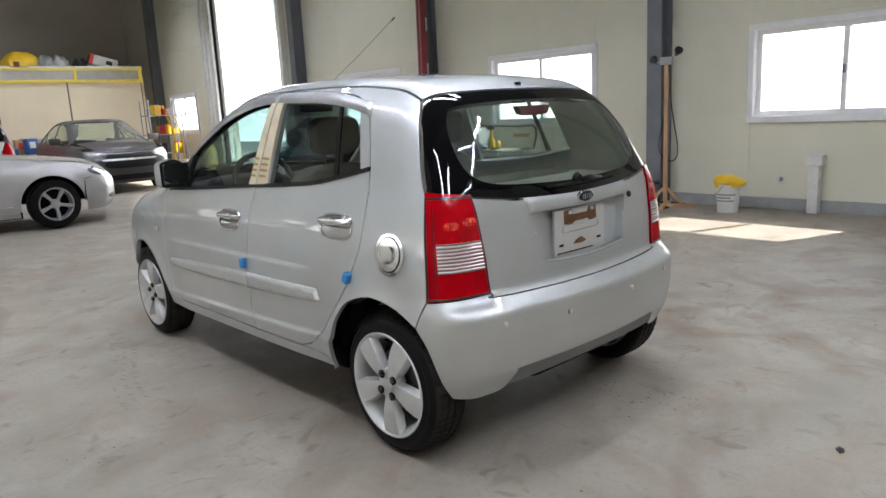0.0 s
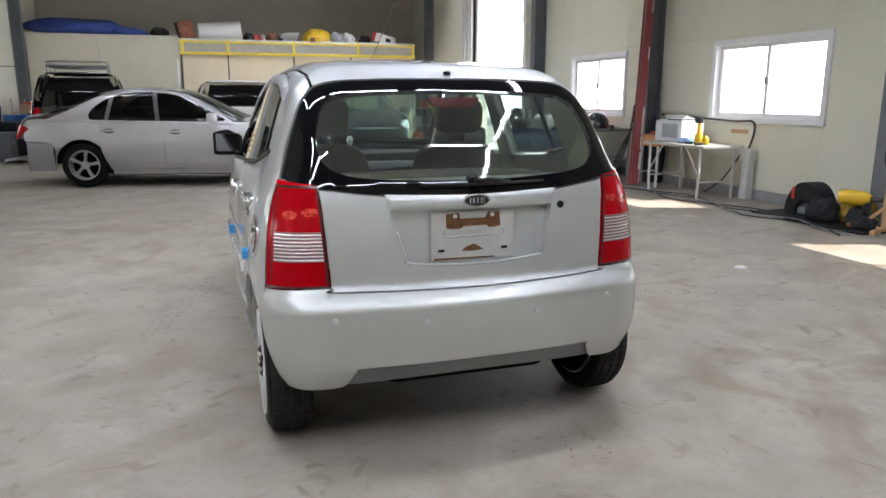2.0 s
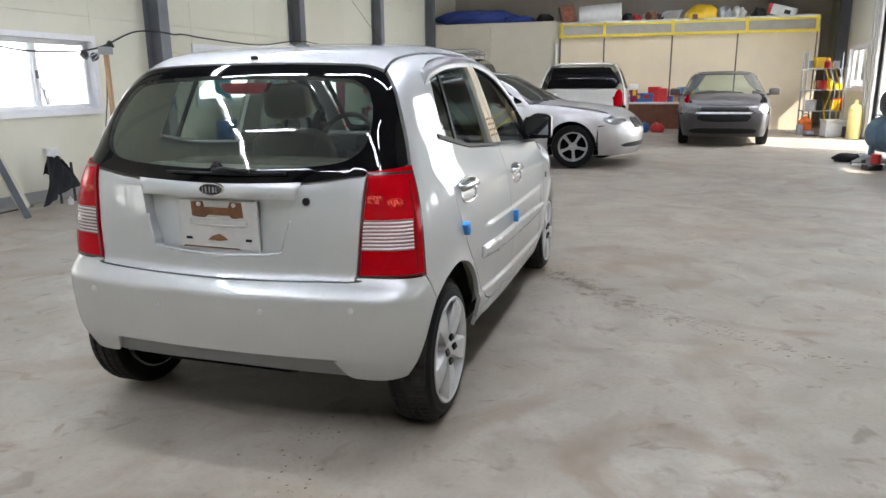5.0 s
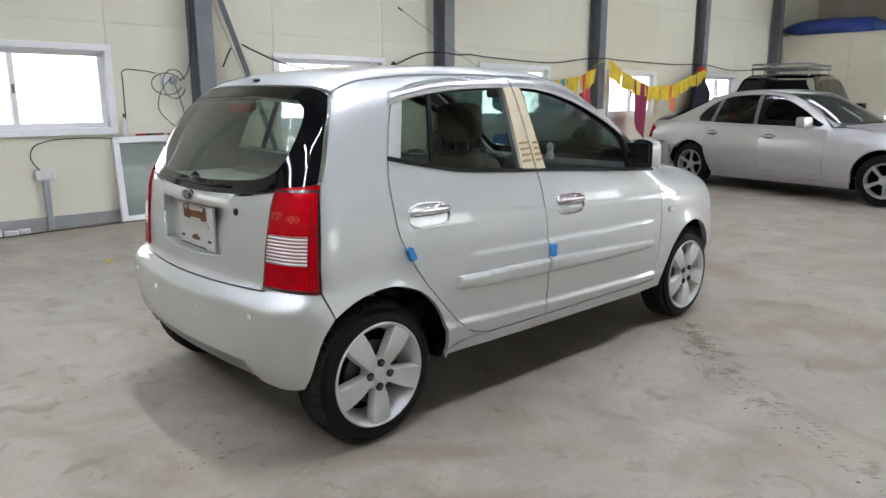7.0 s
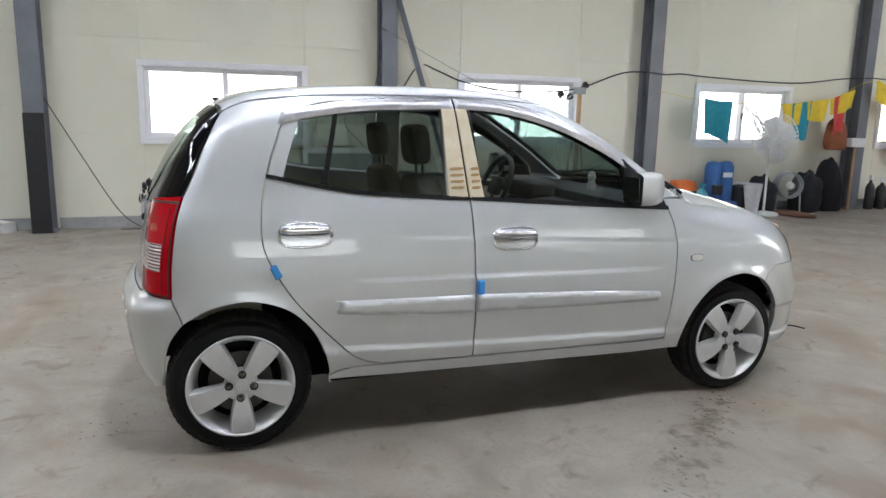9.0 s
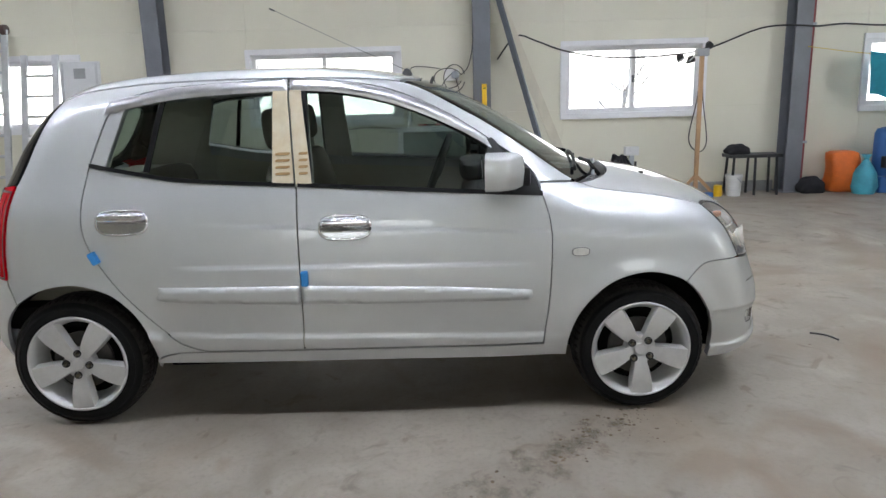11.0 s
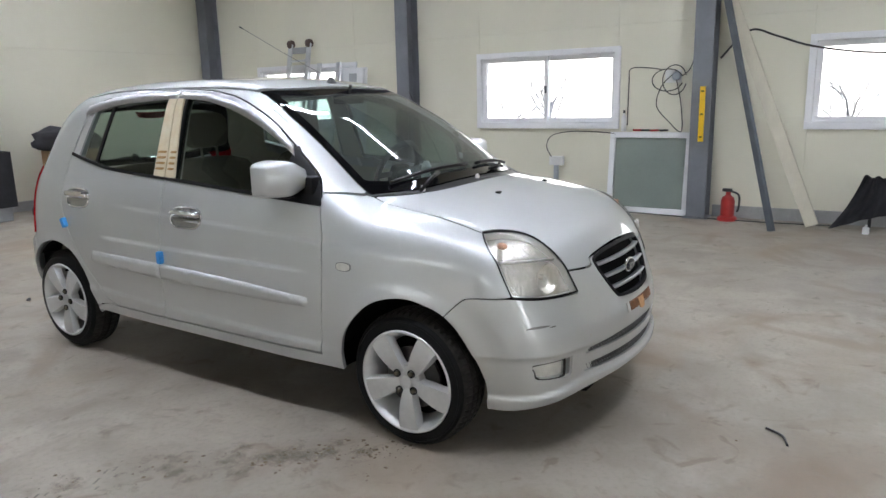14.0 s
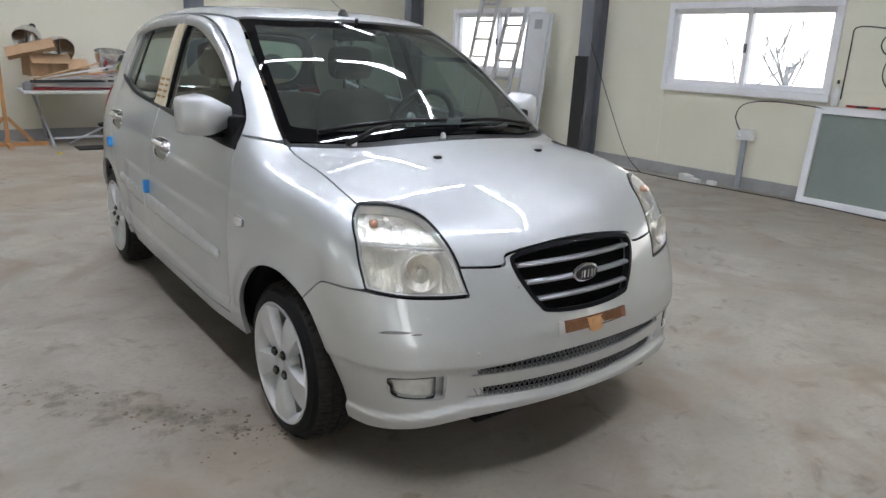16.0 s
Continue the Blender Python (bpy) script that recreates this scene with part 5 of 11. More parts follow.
# rear bumper
RB = Round(0, 0.45, -math.pi / 2, 0.8)
rb = []
tlb = lambda s: np.stack([tail_outer(s)[0] + (tail_inner(s)[0] - tail_outer(s)[0]) * t for t in np.linspace(0, 1, 8)])
snap = lambda P_: RB.solid(RB.flat(P_))
up_r = np.vstack([on_side(1, rounded([(-0.204, 0.552), (-0.222, 0.60)], 4)), snap(tlb(1)), on_rear(rounded([(0.528, 0.648), (0.51, 0.641), (0, 0.635), (-0.51, 0.641), (-0.528, 0.648)], 5)), snap(tlb(-1)[::-1]), on_side(-1, rounded([(-0.222, 0.60), (-0.204, 0.552)], 4))])
dn = [on_side(-1, rounded(ARCH_R2, 5)), snap(rounded([(-0.70, -0.335, 0.279), (-0.64, -0.36, 0.272), (-0.535, -0.385, 0.278), (-0.50, -0.40, 0.302), (-0.465, -0.42, 0.352), (-0.44, -0.42, 0.362), (0, -0.43, 0.368), (0.44, -0.42, 0.362), (0.465, -0.42, 0.352), (0.50, -0.40, 0.302), (0.535, -0.385, 0.278), (0.64, -0.36, 0.272), (0.70, -0.335, 0.279)], 5)), on_side(1, rounded(ARCH_R2[::-1], 5))]
bump_r = panel("rear_bumper", [up_r, *dn], RB, M_dust, car, grid=0.025, label="silver rear bumper with parking sensors")
# valance coloured darker than the bumper to carry its underside shade
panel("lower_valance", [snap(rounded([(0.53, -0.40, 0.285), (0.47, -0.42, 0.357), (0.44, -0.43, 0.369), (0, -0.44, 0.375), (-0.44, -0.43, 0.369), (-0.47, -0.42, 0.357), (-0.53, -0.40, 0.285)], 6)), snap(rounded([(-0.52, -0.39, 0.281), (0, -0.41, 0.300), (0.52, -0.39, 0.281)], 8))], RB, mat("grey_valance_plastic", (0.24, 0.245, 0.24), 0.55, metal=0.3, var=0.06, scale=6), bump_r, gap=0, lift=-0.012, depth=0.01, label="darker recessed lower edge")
for x, z in ((-0.535, 0.553), (-0.215, 0.533), (0.211, 0.536), (0.538, 0.555)):
    p = on_rear([(x, z)])[0]
    bm = BM()
    oval(bm, (p[0], p[1] + 0.003, p[2]), 0.011, 0.011, -0.005, 16)
    part("parking_sensor", bm, M_satin, bump_r)
# front bumper, grille, lamps
FB = Round(0, 2.15, math.pi / 2, 0.85)
snf = lambda P_: FB.solid(FB.flat(P_))
hl_in = lambda s: on_front(rounded([(0.422 * s, 0.629), (0.432 * s, 0.68), (0.438 * s, 0.73), (0.455 * s, 0.788), (0.485 * s, 0.842), (0.55 * s, 0.865), (0.632 * s, 0.866)], 6))
hl_bot = lambda s: snf(rounded([(0.69 * s, 2.788, 0.650), (0.60 * s, 2.86, 0.635), (0.50 * s, 2.91, 0.629), (0.422 * s, 2.938, 0.629)], 6))
for s in (1, -1):
    d_ = Flat((0.75 * s, 1, 0.25))
    lens = panel("headlamp", [on_side(s, rounded(HL_OUT, 5)), hl_bot(s)[1:], hl_in(s)[1:-1]], d_, M_clear, car, gap=0.003, lift=0.003, depth=0.02, grid=0.025, label="clear lens headlamp with chrome reflectors")
    panel("reflector_bowl", [on_side(s, rounded(HL_OUT, 5)), hl_bot(s)[1:], hl_in(s)[1:-1]], d_, mat("headlamp_reflector", (0.95, 0.92, 0.87), 0.22, metal=0.68, var=0.1, scale=20, stretch=(1.6, 1.6, 0.5), bump=1.0, bscale=26, col2=(0.78, 0.75, 0.70)), lens, gap=0.002, lift=-0.030, depth=0, grid=0.03, label="chrome reflector bowl")
    panel("lamp_surround", [on_side(s, rounded(HL_OUT, 5)), hl_bot(s)[1:], hl_in(s)[1:-1]], d_, M_black, lens, gap=-0.0012, lift=0.0022, depth=0.006, grid=0.03, holes=[[d_.solid(inset(resample(d_.flat(np.vstack([on_side(s, rounded(HL_OUT, 5)), hl_bot(s)[1:], hl_in(s)[1:-1]])), 0.014), 0.0045))]])
    # bar that parts the turn signal from the main lamp
    bm = BM()
    D_ = on_front([(x * s, z) for x, z in ((0.672, 0.775), (0.63, 0.772), (0.57, 0.768), (0.52, 0.764), (0.462, 0.758))])
    tube(bm, [tuple(v - grad(D_)[i_] * 0.012) for i_, v in enumerate(D_)], 0.005, 6)
    part("lamp_divider", bm, M_satin, lens, "satin bar across the lamp")
    # round reflectors behind the lens
    for x, z, r_ in ((0.53, 0.695, 0.056),):
        p = on_front([(x * s, z)])[0]
        bm = BM()
        m_ = Matrix.Translation((p[0], p[1] - 0.045, p[2])) @ Vector((0.35 * s, 1, 0.1)).to_track_quat("Z", "Y").to_matrix().to_4x4()
        lathe(bm, [(0.006, 0.0), (0.3 * r_, 0.004), (0.7 * r_, 0.02), (r_, 0.045), (r_ * 1.06, 0.045)], 22, m_)
        lathe(bm, [(0, 0.03), (0.010, 0.028), (0.012, 0.0)], 10, m_)
        part("round_reflector", bm, MATS["headlamp_reflector"], lens)
    # turn signal bulb and the walls of the lamp
    p = on_front([(0.612 * s, 0.818)])[0]
    bm = BM()
    lathe(bm, [(0, 0.034), (0.010, 0.030), (0.014, 0.016), (0.012, 0.0), (0.0, 0.0)], 14, Matrix.Translation((p[0], p[1] - 0.036, p[2])) @ Vector((0.35 * s, 1, 0.1)).to_track_quat("Z", "Y").to_matrix().to_4x4())
    part("signal_bulb", clean(bm), mat("amber_bulb", (0.74, 0.42, 0.30), 0.2, coat=0.5), lens, "amber turn signal bulb")
    outline = np.vstack([on_side(s, rounded(HL_OUT, 5)), hl_bot(s)[1:], hl_in(s)[1:-1]])
    panel("lamp_wall", [outline], d_, M_satin, lens, gap=0.002, lift=-0.002, depth=0.030, grid=0.03, holes=[[d_.solid(inset(resample(d_.flat(outline), 0.014), 0.008))]])
seam = lambda s: on_side(s, rounded([(2.551, 0.566), (2.607, 0.622), (2.653, 0.643), (2.778, 0.646)], 5))
hi_c = lambda s: on_front(rounded([(0.424 * s, 0.625), (0.433 * s, 0.68), (0.436 * s, 0.708)], 4))
topc = on_front(rounded([(0.425, 0.706), (0.30, 0.702), (0.262, 0.734), (0, 0.754), (-0.262, 0.734), (-0.30, 0.702), (-0.425, 0.706)], 6))
gr = [(-0.258, 0.730), (-0.15, 0.746), (0, 0.7505), (0.15, 0.746), (0.258, 0.730), (0.272, 0.700), (0.25, 0.645), (0.205, 0.580), (0.165, 0.556), (0, 0.546), (-0.165, 0.556), (-0.205, 0.580), (-0.25, 0.645), (-0.272, 0.700), (-0.258, 0.730)]
GR = [on_front(rounded(gr, 5))[:-1]]
low1 = [on_front(rounded([(-0.42, 0.412), (-0.25, 0.430), (0, 0.437), (0.25, 0.430), (0.42, 0.412)], 5)), on_front(rounded([(0.435, 0.392), (0.25, 0.391), (0, 0.390), (-0.25, 0.391), (-0.435, 0.392)], 5))]
low2 = [on_front(rounded([(-0.455, 0.352), (-0.25, 0.355), (0, 0.357), (0.25, 0.355), (0.455, 0.352)], 5)), on_front(rounded([(0.44, 0.322), (0.25, 0.317), (0, 0.315), (-0.25, 0.317), (-0.44, 0.322)], 5))]
fog = lambda s: [on_front(rounded([(0.505 * s, 0.404), (0.652 * s, 0.396)], 4)), on_front(rounded([(0.652 * s, 0.396), (0.649 * s, 0.355), (0.634 * s, 0.331)], 4)), on_front(rounded([(0.634 * s, 0.331), (0.525 * s, 0.327), (0.508 * s, 0.338), (0.505 * s, 0.404)], 4))[:-1]]
bot = snf(rounded([(-0.70, 2.69, 0.198), (-0.655, 2.774, 0.202), (-0.587, 2.898, 0.226), (-0.43, 2.985, 0.260), (-0.2, 3.03, 0.274), (0, 3.05, 0.278), (0.2, 3.03, 0.274), (0.43, 2.985, 0.260), (0.587, 2.898, 0.226), (0.655, 2.774, 0.202), (0.70, 2.69, 0.198)], 6))
fbp = panel("front_bumper", [on_side(1, rounded(ARCH_F2[::-1], 5)), seam(1)[1:], hl_bot(1)[1:-1] - np.array((0, 0, 0.004)), hi_c(1), topc, hi_c(-1)[::-1], hl_bot(-1)[::-1][1:-1] - np.array((0, 0, 0.004)), seam(-1)[::-1], on_side(-1, rounded(ARCH_F2, 5))[1:], bot[1:-1]], FB, M_dust, car, grid=0.011, depth=0.03, holes=[GR, low1, low2, fog(1), fog(-1)], label="silver front bumper with lower mesh intake")
panel("grille", GR, FB, M_under, fbp, gap=-0.004, lift=-0.028, depth=0, label="black radiator grille")
gring = [FB.solid(inset(resample(FB.flat(np.vstack(GR)), 0.014), 0.012))]
panel("grille_frame", GR, FB, mat("matt_black_grille", (0.008, 0.008, 0.009), 0.6, spec=0.15, var=0.1, scale=20), fbp, gap=0, lift=0.004, depth=0.02, holes=[gring], grid=0.02)
for z, w in ((0.697, 0.252), (0.647, 0.232), (0.597, 0.20)):
    bm = BM()
    P = on_front([(w * t, z) for t in np.linspace(-1, 1, 17)])
    rings = []
    for p in P:
        rings.append([bm.verts.new((p[0], p[1] + dy, p[2] + dz)) for dy, dz in ((-0.02, 0.005), (-0.003, 0.007), (0.003, 0.002), (0.001, -0.005), (-0.02, -0.005))])
    for A_, B_ in zip(rings, rings[1:]):
        for j in range(5):
            bm.faces.new((A_[j], A_[(j + 1) % 5], B_[(j + 1) % 5], B_[j]))
    part("grille_bar", clean(bm), mat("dull_grille_chrome", (0.36, 0.36, 0.37), 0.38, metal=0.7, var=0.05), fbp, "satin chrome grille bar")
p = on_front([(0, 0.652)])[0]
emblem("front_emblem", 0, p[1] - 0.002, 0.652, 0.055, 0.03, 1, fbp)
# lower mesh: backing and crossed wires
for rows, nm in (((0.388, 0.434), low1), ((0.314, 0.358), low2)):
    panel("intake_backing", nm, FB, M_under, fbp, gap=-0.004, lift=-0.045, depth=0, grid=0.05)
    bm = BM()
    z0, z1 = rows
    for i in range(46):
        for sgn in (-1, 1):
            x0 = -0.40 + 0.80 * i / 45
            a, b = on_front([(x0, z0), (min(max(x0 + sgn * 0.022, -0.5), 0.5), z1)])
            tube(bm, [(a[0], a[1] - 0.012, a[2]), (b[0], b[1] - 0.012, b[2])], 0.0025, 4)
    part("intake_mesh", bm, mat("grey_mesh", (0.12, 0.12, 0.12), 0.4, metal=0.4), fbp, "grey plastic intake mesh", smooth=False)
for s in (1, -1):
    panel("fog_surround", fog(s), FB, M_dust, fbp, gap=-0.003, lift=-0.034, depth=0, grid=0.03)
    ring_ = lambda x0, x1, z0, z1: on_front(rounded([(x0 * s, z1), (x1 * s, z1 - 0.007), ((x1 - 0.002) * s, (z0 + z1) / 2), ((x1 - 0.016) * s, z0 + 0.003), ((x0 + 0.012) * s, z0), (x0 * s, z0 + 0.010), (x0 * s, z1)], 4))[:-1]
    panel("fog_bezel", fog(s), FB, M_dust, fbp, gap=0.0, lift=-0.006, depth=0.02, grid=0.02, holes=[[ring_(0.512, 0.646, 0.333, 0.398)]], label="silver edge round the fog lamp")
    fo_ = panel("fog_lamp", [ring_(0.537, 0.645, 0.332, 0.397)], FB, M_clear, fbp, gap=0, lift=-0.004, depth=0.02, grid=0.02, label="rectangular clear fog lamp")
    panel("reflector", [ring_(0.537, 0.645, 0.332, 0.397)], FB, mat("fog_reflector", (0.93, 0.93, 0.90), 0.28, metal=0.4, var=0.1, scale=30, bump=0.5, bscale=40), fo_, gap=0.002, lift=-0.022, depth=0, grid=0.03)
    panel("fog_rim", [ring_(0.535, 0.647, 0.330, 0.399)], FB, M_black, fo_, gap=0, lift=-0.0035, depth=0.01, grid=0.02, holes=[[ring_(0.5375, 0.6445, 0.3325, 0.3965)]])
    # body-coloured ends of the lower intakes
    for z0, z1, xa, xb in ((0.392, 0.416, 0.402, 0.446), (0.320, 0.353, 0.388, 0.456)):
        Q = on_front(rounded([(xa * s, z0 - 0.003), ((xa + 0.012) * s, z1 + 0.006), (xb * s, z1 + 0.004), (xb * s, z0 - 0.003), (xa * s, z0 - 0.003)], 3))[:-1]
        panel("intake_end", [Q], FB, M_dust, fbp, gap=0, lift=-0.010, depth=0.006, grid=0.02)
# paint chips
for cx, cz, rc_ in ((0.263, 0.640, 0.006), (0.416, 0.463, 0.005), (0.33, 0.585, 0.003)):
    p = on_front([(cx, cz)])[0]
    bm = BM()
    lathe(bm, [(0, 0.0014), (rc_ * 0.7, 0.0012), (rc_, -0.001)], 9, Matrix.Translation(p) @ Vector(grad(p[None])[0]).to_track_quat("Z", "Y").to_matrix().to_4x4())
    part("paint_chip", clean(bm), mat("chipped_primer", (0.62, 0.60, 0.55), 0.7, var=0.2, scale=60), fbp)
# scuffs on the bumper corner
for q in ([(0.672, 0.532), (0.655, 0.540), (0.615, 0.541), (0.590, 0.536), (0.63, 0.533)], [(0.60, 0.530), (0.585, 0.534), (0.565, 0.532), (0.58, 0.529)]):
    Q = on_front(rounded([*q, q[0]], 4))[:-1]
    panel("scuff_mark", [Q], FB, mat("grey_scuff", (0.24, 0.235, 0.22), 0.7, var=0.3, scale=40), fbp, gap=0, lift=0.0012, depth=0.001, grid=0.02, label="dull grey scuff on the bumper corner")

# rusty mount of the missing front plate
P = on_front([(0.13, 0.512), (-0.15, 0.512)])
yb = on_front([(0, 0.505)])[0][1] + 0.001
fpm = None
for q, m in (([(-0.165, 0.488), (-0.165, 0.522), (0.145, 0.524), (0.145, 0.488)], mat("worn_orange_strip", (0.24, 0.10, 0.05), 0.75, var=0.3, scale=30)), ([(-0.14, 0.492), (-0.13, 0.52), (-0.03, 0.515), (-0.05, 0.495)], M_rust), ([(0.03, 0.49), (0.03, 0.518), (0.12, 0.52), (0.125, 0.494)], M_rust), ([(-0.035, 0.475), (-0.04, 0.518), (0.03, 0.518), (0.02, 0.478), (0.0, 0.470)], mat("orange_residue", (0.62, 0.33, 0.14), 0.6, var=0.2, scale=30)), ([(0.125, 0.486), (0.125, 0.526), (0.148, 0.524), (0.148, 0.486)], M_carrier)):
    bm = BM()
    vs = []
    for x, z in resample(np.array(q), 0.02):
        pp = on_front([(x, z)])[0]
        vs.append(bm.verts.new((x, pp[1] + 0.003 + 0.0015 * (m is not MATS["worn_orange_strip"]), z)))
    f = bm.faces.new(vs)
    r = bmesh.ops.extrude_face_region(bm, geom=[f])
    for v in [g for g in r["geom"] if isinstance(g, bmesh.types.BMVert)]:
        v.co.y -= 0.004
    bmesh.ops.recalc_face_normals(bm, faces=bm.faces[:])
    ob = part("plate_mount_mark" if fpm else "plate_mount", bm, m, fpm or fbp, "rusty mount of the missing front plate" if not fpm else "", smooth=False)
    fpm = fpm or ob

# wheels
M_alloy = mat("silver_alloy", (0.61, 0.61, 0.60), 0.48, metal=0.5, var=0.06, scale=10)
M_iron = mat("brake_iron", (0.10, 0.095, 0.09), 0.55, metal=0.6, var=0.2, scale=12)


def make_wheel(s, cy, cz, turn, nut, x0=0.775):
    """Alloy wheel, its outer face at x0, turned by so many degrees."""
    R_ = pose(s * x0, cy, cz) @ Matrix(((0, 0, s, 0), (s, 0, 0, 0), (0, 1, 0, 0), (0, 0, 0, 1)))
    R_ = R_ @ pose(0, 0, 0, 0, 0, turn)
    bm = BM()
    rr = 0.204
    lathe(bm, [(rr + 0.006, -0.004), (rr + 0.003, 0.000), (rr - 0.002, 0.000), (rr - 0.008, -0.006), (rr - 0.022, -0.03), (rr - 0.040, -0.10), (rr - 0.004, -0.16), (rr + 0.008, -0.165)], 56, R_)
    w = part("wheel", clean(bm), M_alloy, car, "five-spoke silver alloy wheel")
    bm = BM()
    T = cz
    prof = [(rr + 0.004, -0.150), (rr + 0.012, -0.162), (0.240, -0.176), (T - 0.020, -0.170), (T - 0.009, -0.160), (T - 0.012, -0.10), (T - 0.012, -0.05), (T - 0.017, -0.029), (T - 0.026, -0.017), (0.246, -0.009), (0.240, -0.0076), (0.238, -0.0086), (0.226, -0.006), (rr + 0.012, -0.004), (rr + 0.002, -0.008)]
    lathe(bm, prof, 96, R_)
    tyre = part("tyre", clean(bm), M_rubber, w, "black rubber tyre with grooved tread", angle=22)
    bm = BM()
    prof = [(T - 0.018, -0.166), (T - 0.005, -0.157)]
    for gx in (-0.136, -0.098, -0.062):
        prof += [(T, gx - 0.006), (T - 0.007, gx - 0.004), (T - 0.007, gx + 0.004), (T, gx + 0.006)]
    prof += [(T - 0.003, -0.038), (T - 0.011, -0.026), (T - 0.018, -0.021)]
    vs = lathe(bm, prof, 224, None)
    for v in vs:
        r_ = math.hypot(v.co.x, v.co.y)
        k_ = int(round(math.atan2(v.co.y, v.co.x) / (2 * math.pi) * 224))
        if r_ > T - 0.0045 and k_ % 4 == 0 and (v.co.z > -0.075 or v.co.z < -0.12):
            v.co.x, v.co.y = v.co.x * (r_ - 0.006) / r_, v.co.y * (r_ - 0.006) / r_
    bmesh.ops.transform(bm, matrix=R_, verts=bm.verts[:])
    part("tread", clean(bm), mat("dusty_tread_rubber", (0.028, 0.026, 0.023), 0.8, spec=0.2, var=0.25, scale=25), tyre, "dusty tread with crosswise grooves", angle=22)
    for k_ in range(5):
        a = R_ @ pose(0, 0, 0, 0, 0, 72 * k_)
        bm = BM()
        secs = [(0.030, 0.024, -0.014), (0.052, 0.026, -0.009), (0.075, 0.031, -0.003), (0.10, 0.037, -0.001), (0.13, 0.042, 0.001), (0.165, 0.046, 0.000), (0.191, 0.047, -0.004)]
        rings = []
        for r_, hw, h in [(a_ * 1.04, b_, c_) for a_, b_, c_ in secs]:
            rings.append([bm.verts.new((r_, q * hw, hh)) for q, hh in ((-1.12, h - 0.035), (-1, h - 0.005), (-0.93, h), (0, h + 0.001), (0.93, h), (1, h - 0.005), (1.12, h - 0.035))])
        for A_, B_ in zip(rings, rings[1:]):
            for j in range(6):
                bm.faces.new((A_[j], B_[j], B_[j + 1], A_[j + 1]))
        bm.faces.new(rings[-1])
        bmesh.ops.recalc_face_normals(bm, faces=bm.faces[:])
        bmesh.ops.transform(bm, matrix=a, verts=bm.verts[:])
        part("spoke", bm, M_alloy, w, angle=40)
    bm = BM()
    lathe(bm, [(0, -0.008), (0.024, -0.008), (0.028, -0.012), (0.062, -0.014), (0.066, -0.02), (0.066, -0.05)], 28, R_)
    part("hub", clean(bm), M_alloy, w)
    for k_ in range(4):
        bm = BM()
        a = R_ @ pose(0, 0, 0, 0, 0, 90 * k_ + nut) @ pose(0.048, 0, -0.016)
        lathe(bm, [(0.0095, 0.006), (0.009, 0.020), (0.006, 0.023), (0, 0.024)], 8, a)
        nut_ = part("lug_nut", clean(bm), mat("worn_steel_nut", (0.22, 0.20, 0.15), 0.4, metal=0.8, var=0.3, scale=60), w, "worn steel wheel nut")
        bm = BM()
        lathe(bm, [(0.0165, 0.010), (0.0160, 0.0150), (0.0135, 0.014), (0.010, 0.004), (0, 0.004)], 16, a)
        part("nut_seat", clean(bm), M_black, nut_, "dark recess round the nut")
    bm = BM()
    lathe(bm, [(0.03, -0.06), (0.125, -0.06), (0.125, -0.075), (0.03, -0.075)], 40, R_)
    part("brake_disc", clean(bm), M_iron, w)
    bm = BM()
    lathe(bm, [(0.0, -0.12), (0.172, -0.12), (0.172, -0.155), (0.203, -0.168), (0.203, -0.172), (0.0, -0.172)], 40, R_)
    part("brake_shield", clean(bm), M_under, w)
    return w


for s in (1, -1):
    make_wheel(s, 0.0, HUB_Z, -90 if s > 0 else -85, 85 if s > 0 else 30, 0.770)
    make_wheel(s, BASE, HUB_Z - 0.008, -87 if s > 0 else -62, 49)
    # wheel housings
    for cy, w0 in ((0.0, 0.345), (BASE, 0.345)):
        bm = BM()
        lathe(bm, [(w0, 0.0), (w0, -0.315), (0, -0.315)], 28, pose(s * 0.735, cy, HUB_Z) @ Matrix(((0, 0, s, 0), (s, 0, 0, 0), (0, 1, 0, 0), (0, 0, 0, 1))), 14 if (s > 0) == (cy < 1) else 44, 136 if (s > 0) == (cy < 1) else 166)
        part("wheel_housing", clean(bm), M_under, car, "black wheel housing")
# floor pan, sump, exhaust; low unseen boxes added to block light beneath
for nm_, lo, hi, bev in (("floor_pan", (-0.70, 0.36, 0.235), (0.70, 2.0, 0.31), 0.02), ("tunnel", (-0.30, 0.40, 0.175), (0.30, 2.0, 0.24), 0.02), ("fuel_tank", (-0.50, 0.12, 0.19), (0.50, 0.45, 0.46), 0.03), ("axle_beam", (-0.58, -0.06, 0.215), (0.58, 0.06, 0.30), 0.02), ("spare_wheel_well", (-0.34, -0.37, 0.265), (0.30, -0.08, 0.46), 0.04), ("subframe", (-0.46, 1.98, 0.18), (0.46, 2.88, 0.45), 0.03),
                         ("undertray", (-0.58, 2.70, 0.215), (0.58, 2.86, 0.24), 0.01), ("undertray", (-0.40, 2.80, 0.22), (0.40, 2.97, 0.25), 0.01), ("rear_floor", (-0.70, -0.30, 0.42), (0.70, 0.36, 0.52), 0.02)):
    bm = BM()
    box(bm, lo, hi, bev)
    part(nm_, bm, M_under, car, "dark underside panel")
bm = BM()
cyl(bm, (-0.08, -0.40, 0.33), (-0.08, 0.3, 0.33), 0.016, 14)
box(bm, (-0.40, -0.28, 0.30), (0.1, -0.12, 0.37), 0.03)
part("exhaust", bm, M_iron, car, "exhaust box with tail pipe")
# engine bay filling
bm = BM()
box(bm, (-0.55, 2.25, 0.40), (0.55, 2.80, 0.68), 0.05)
part("engine_bay", bm, M_under, car)

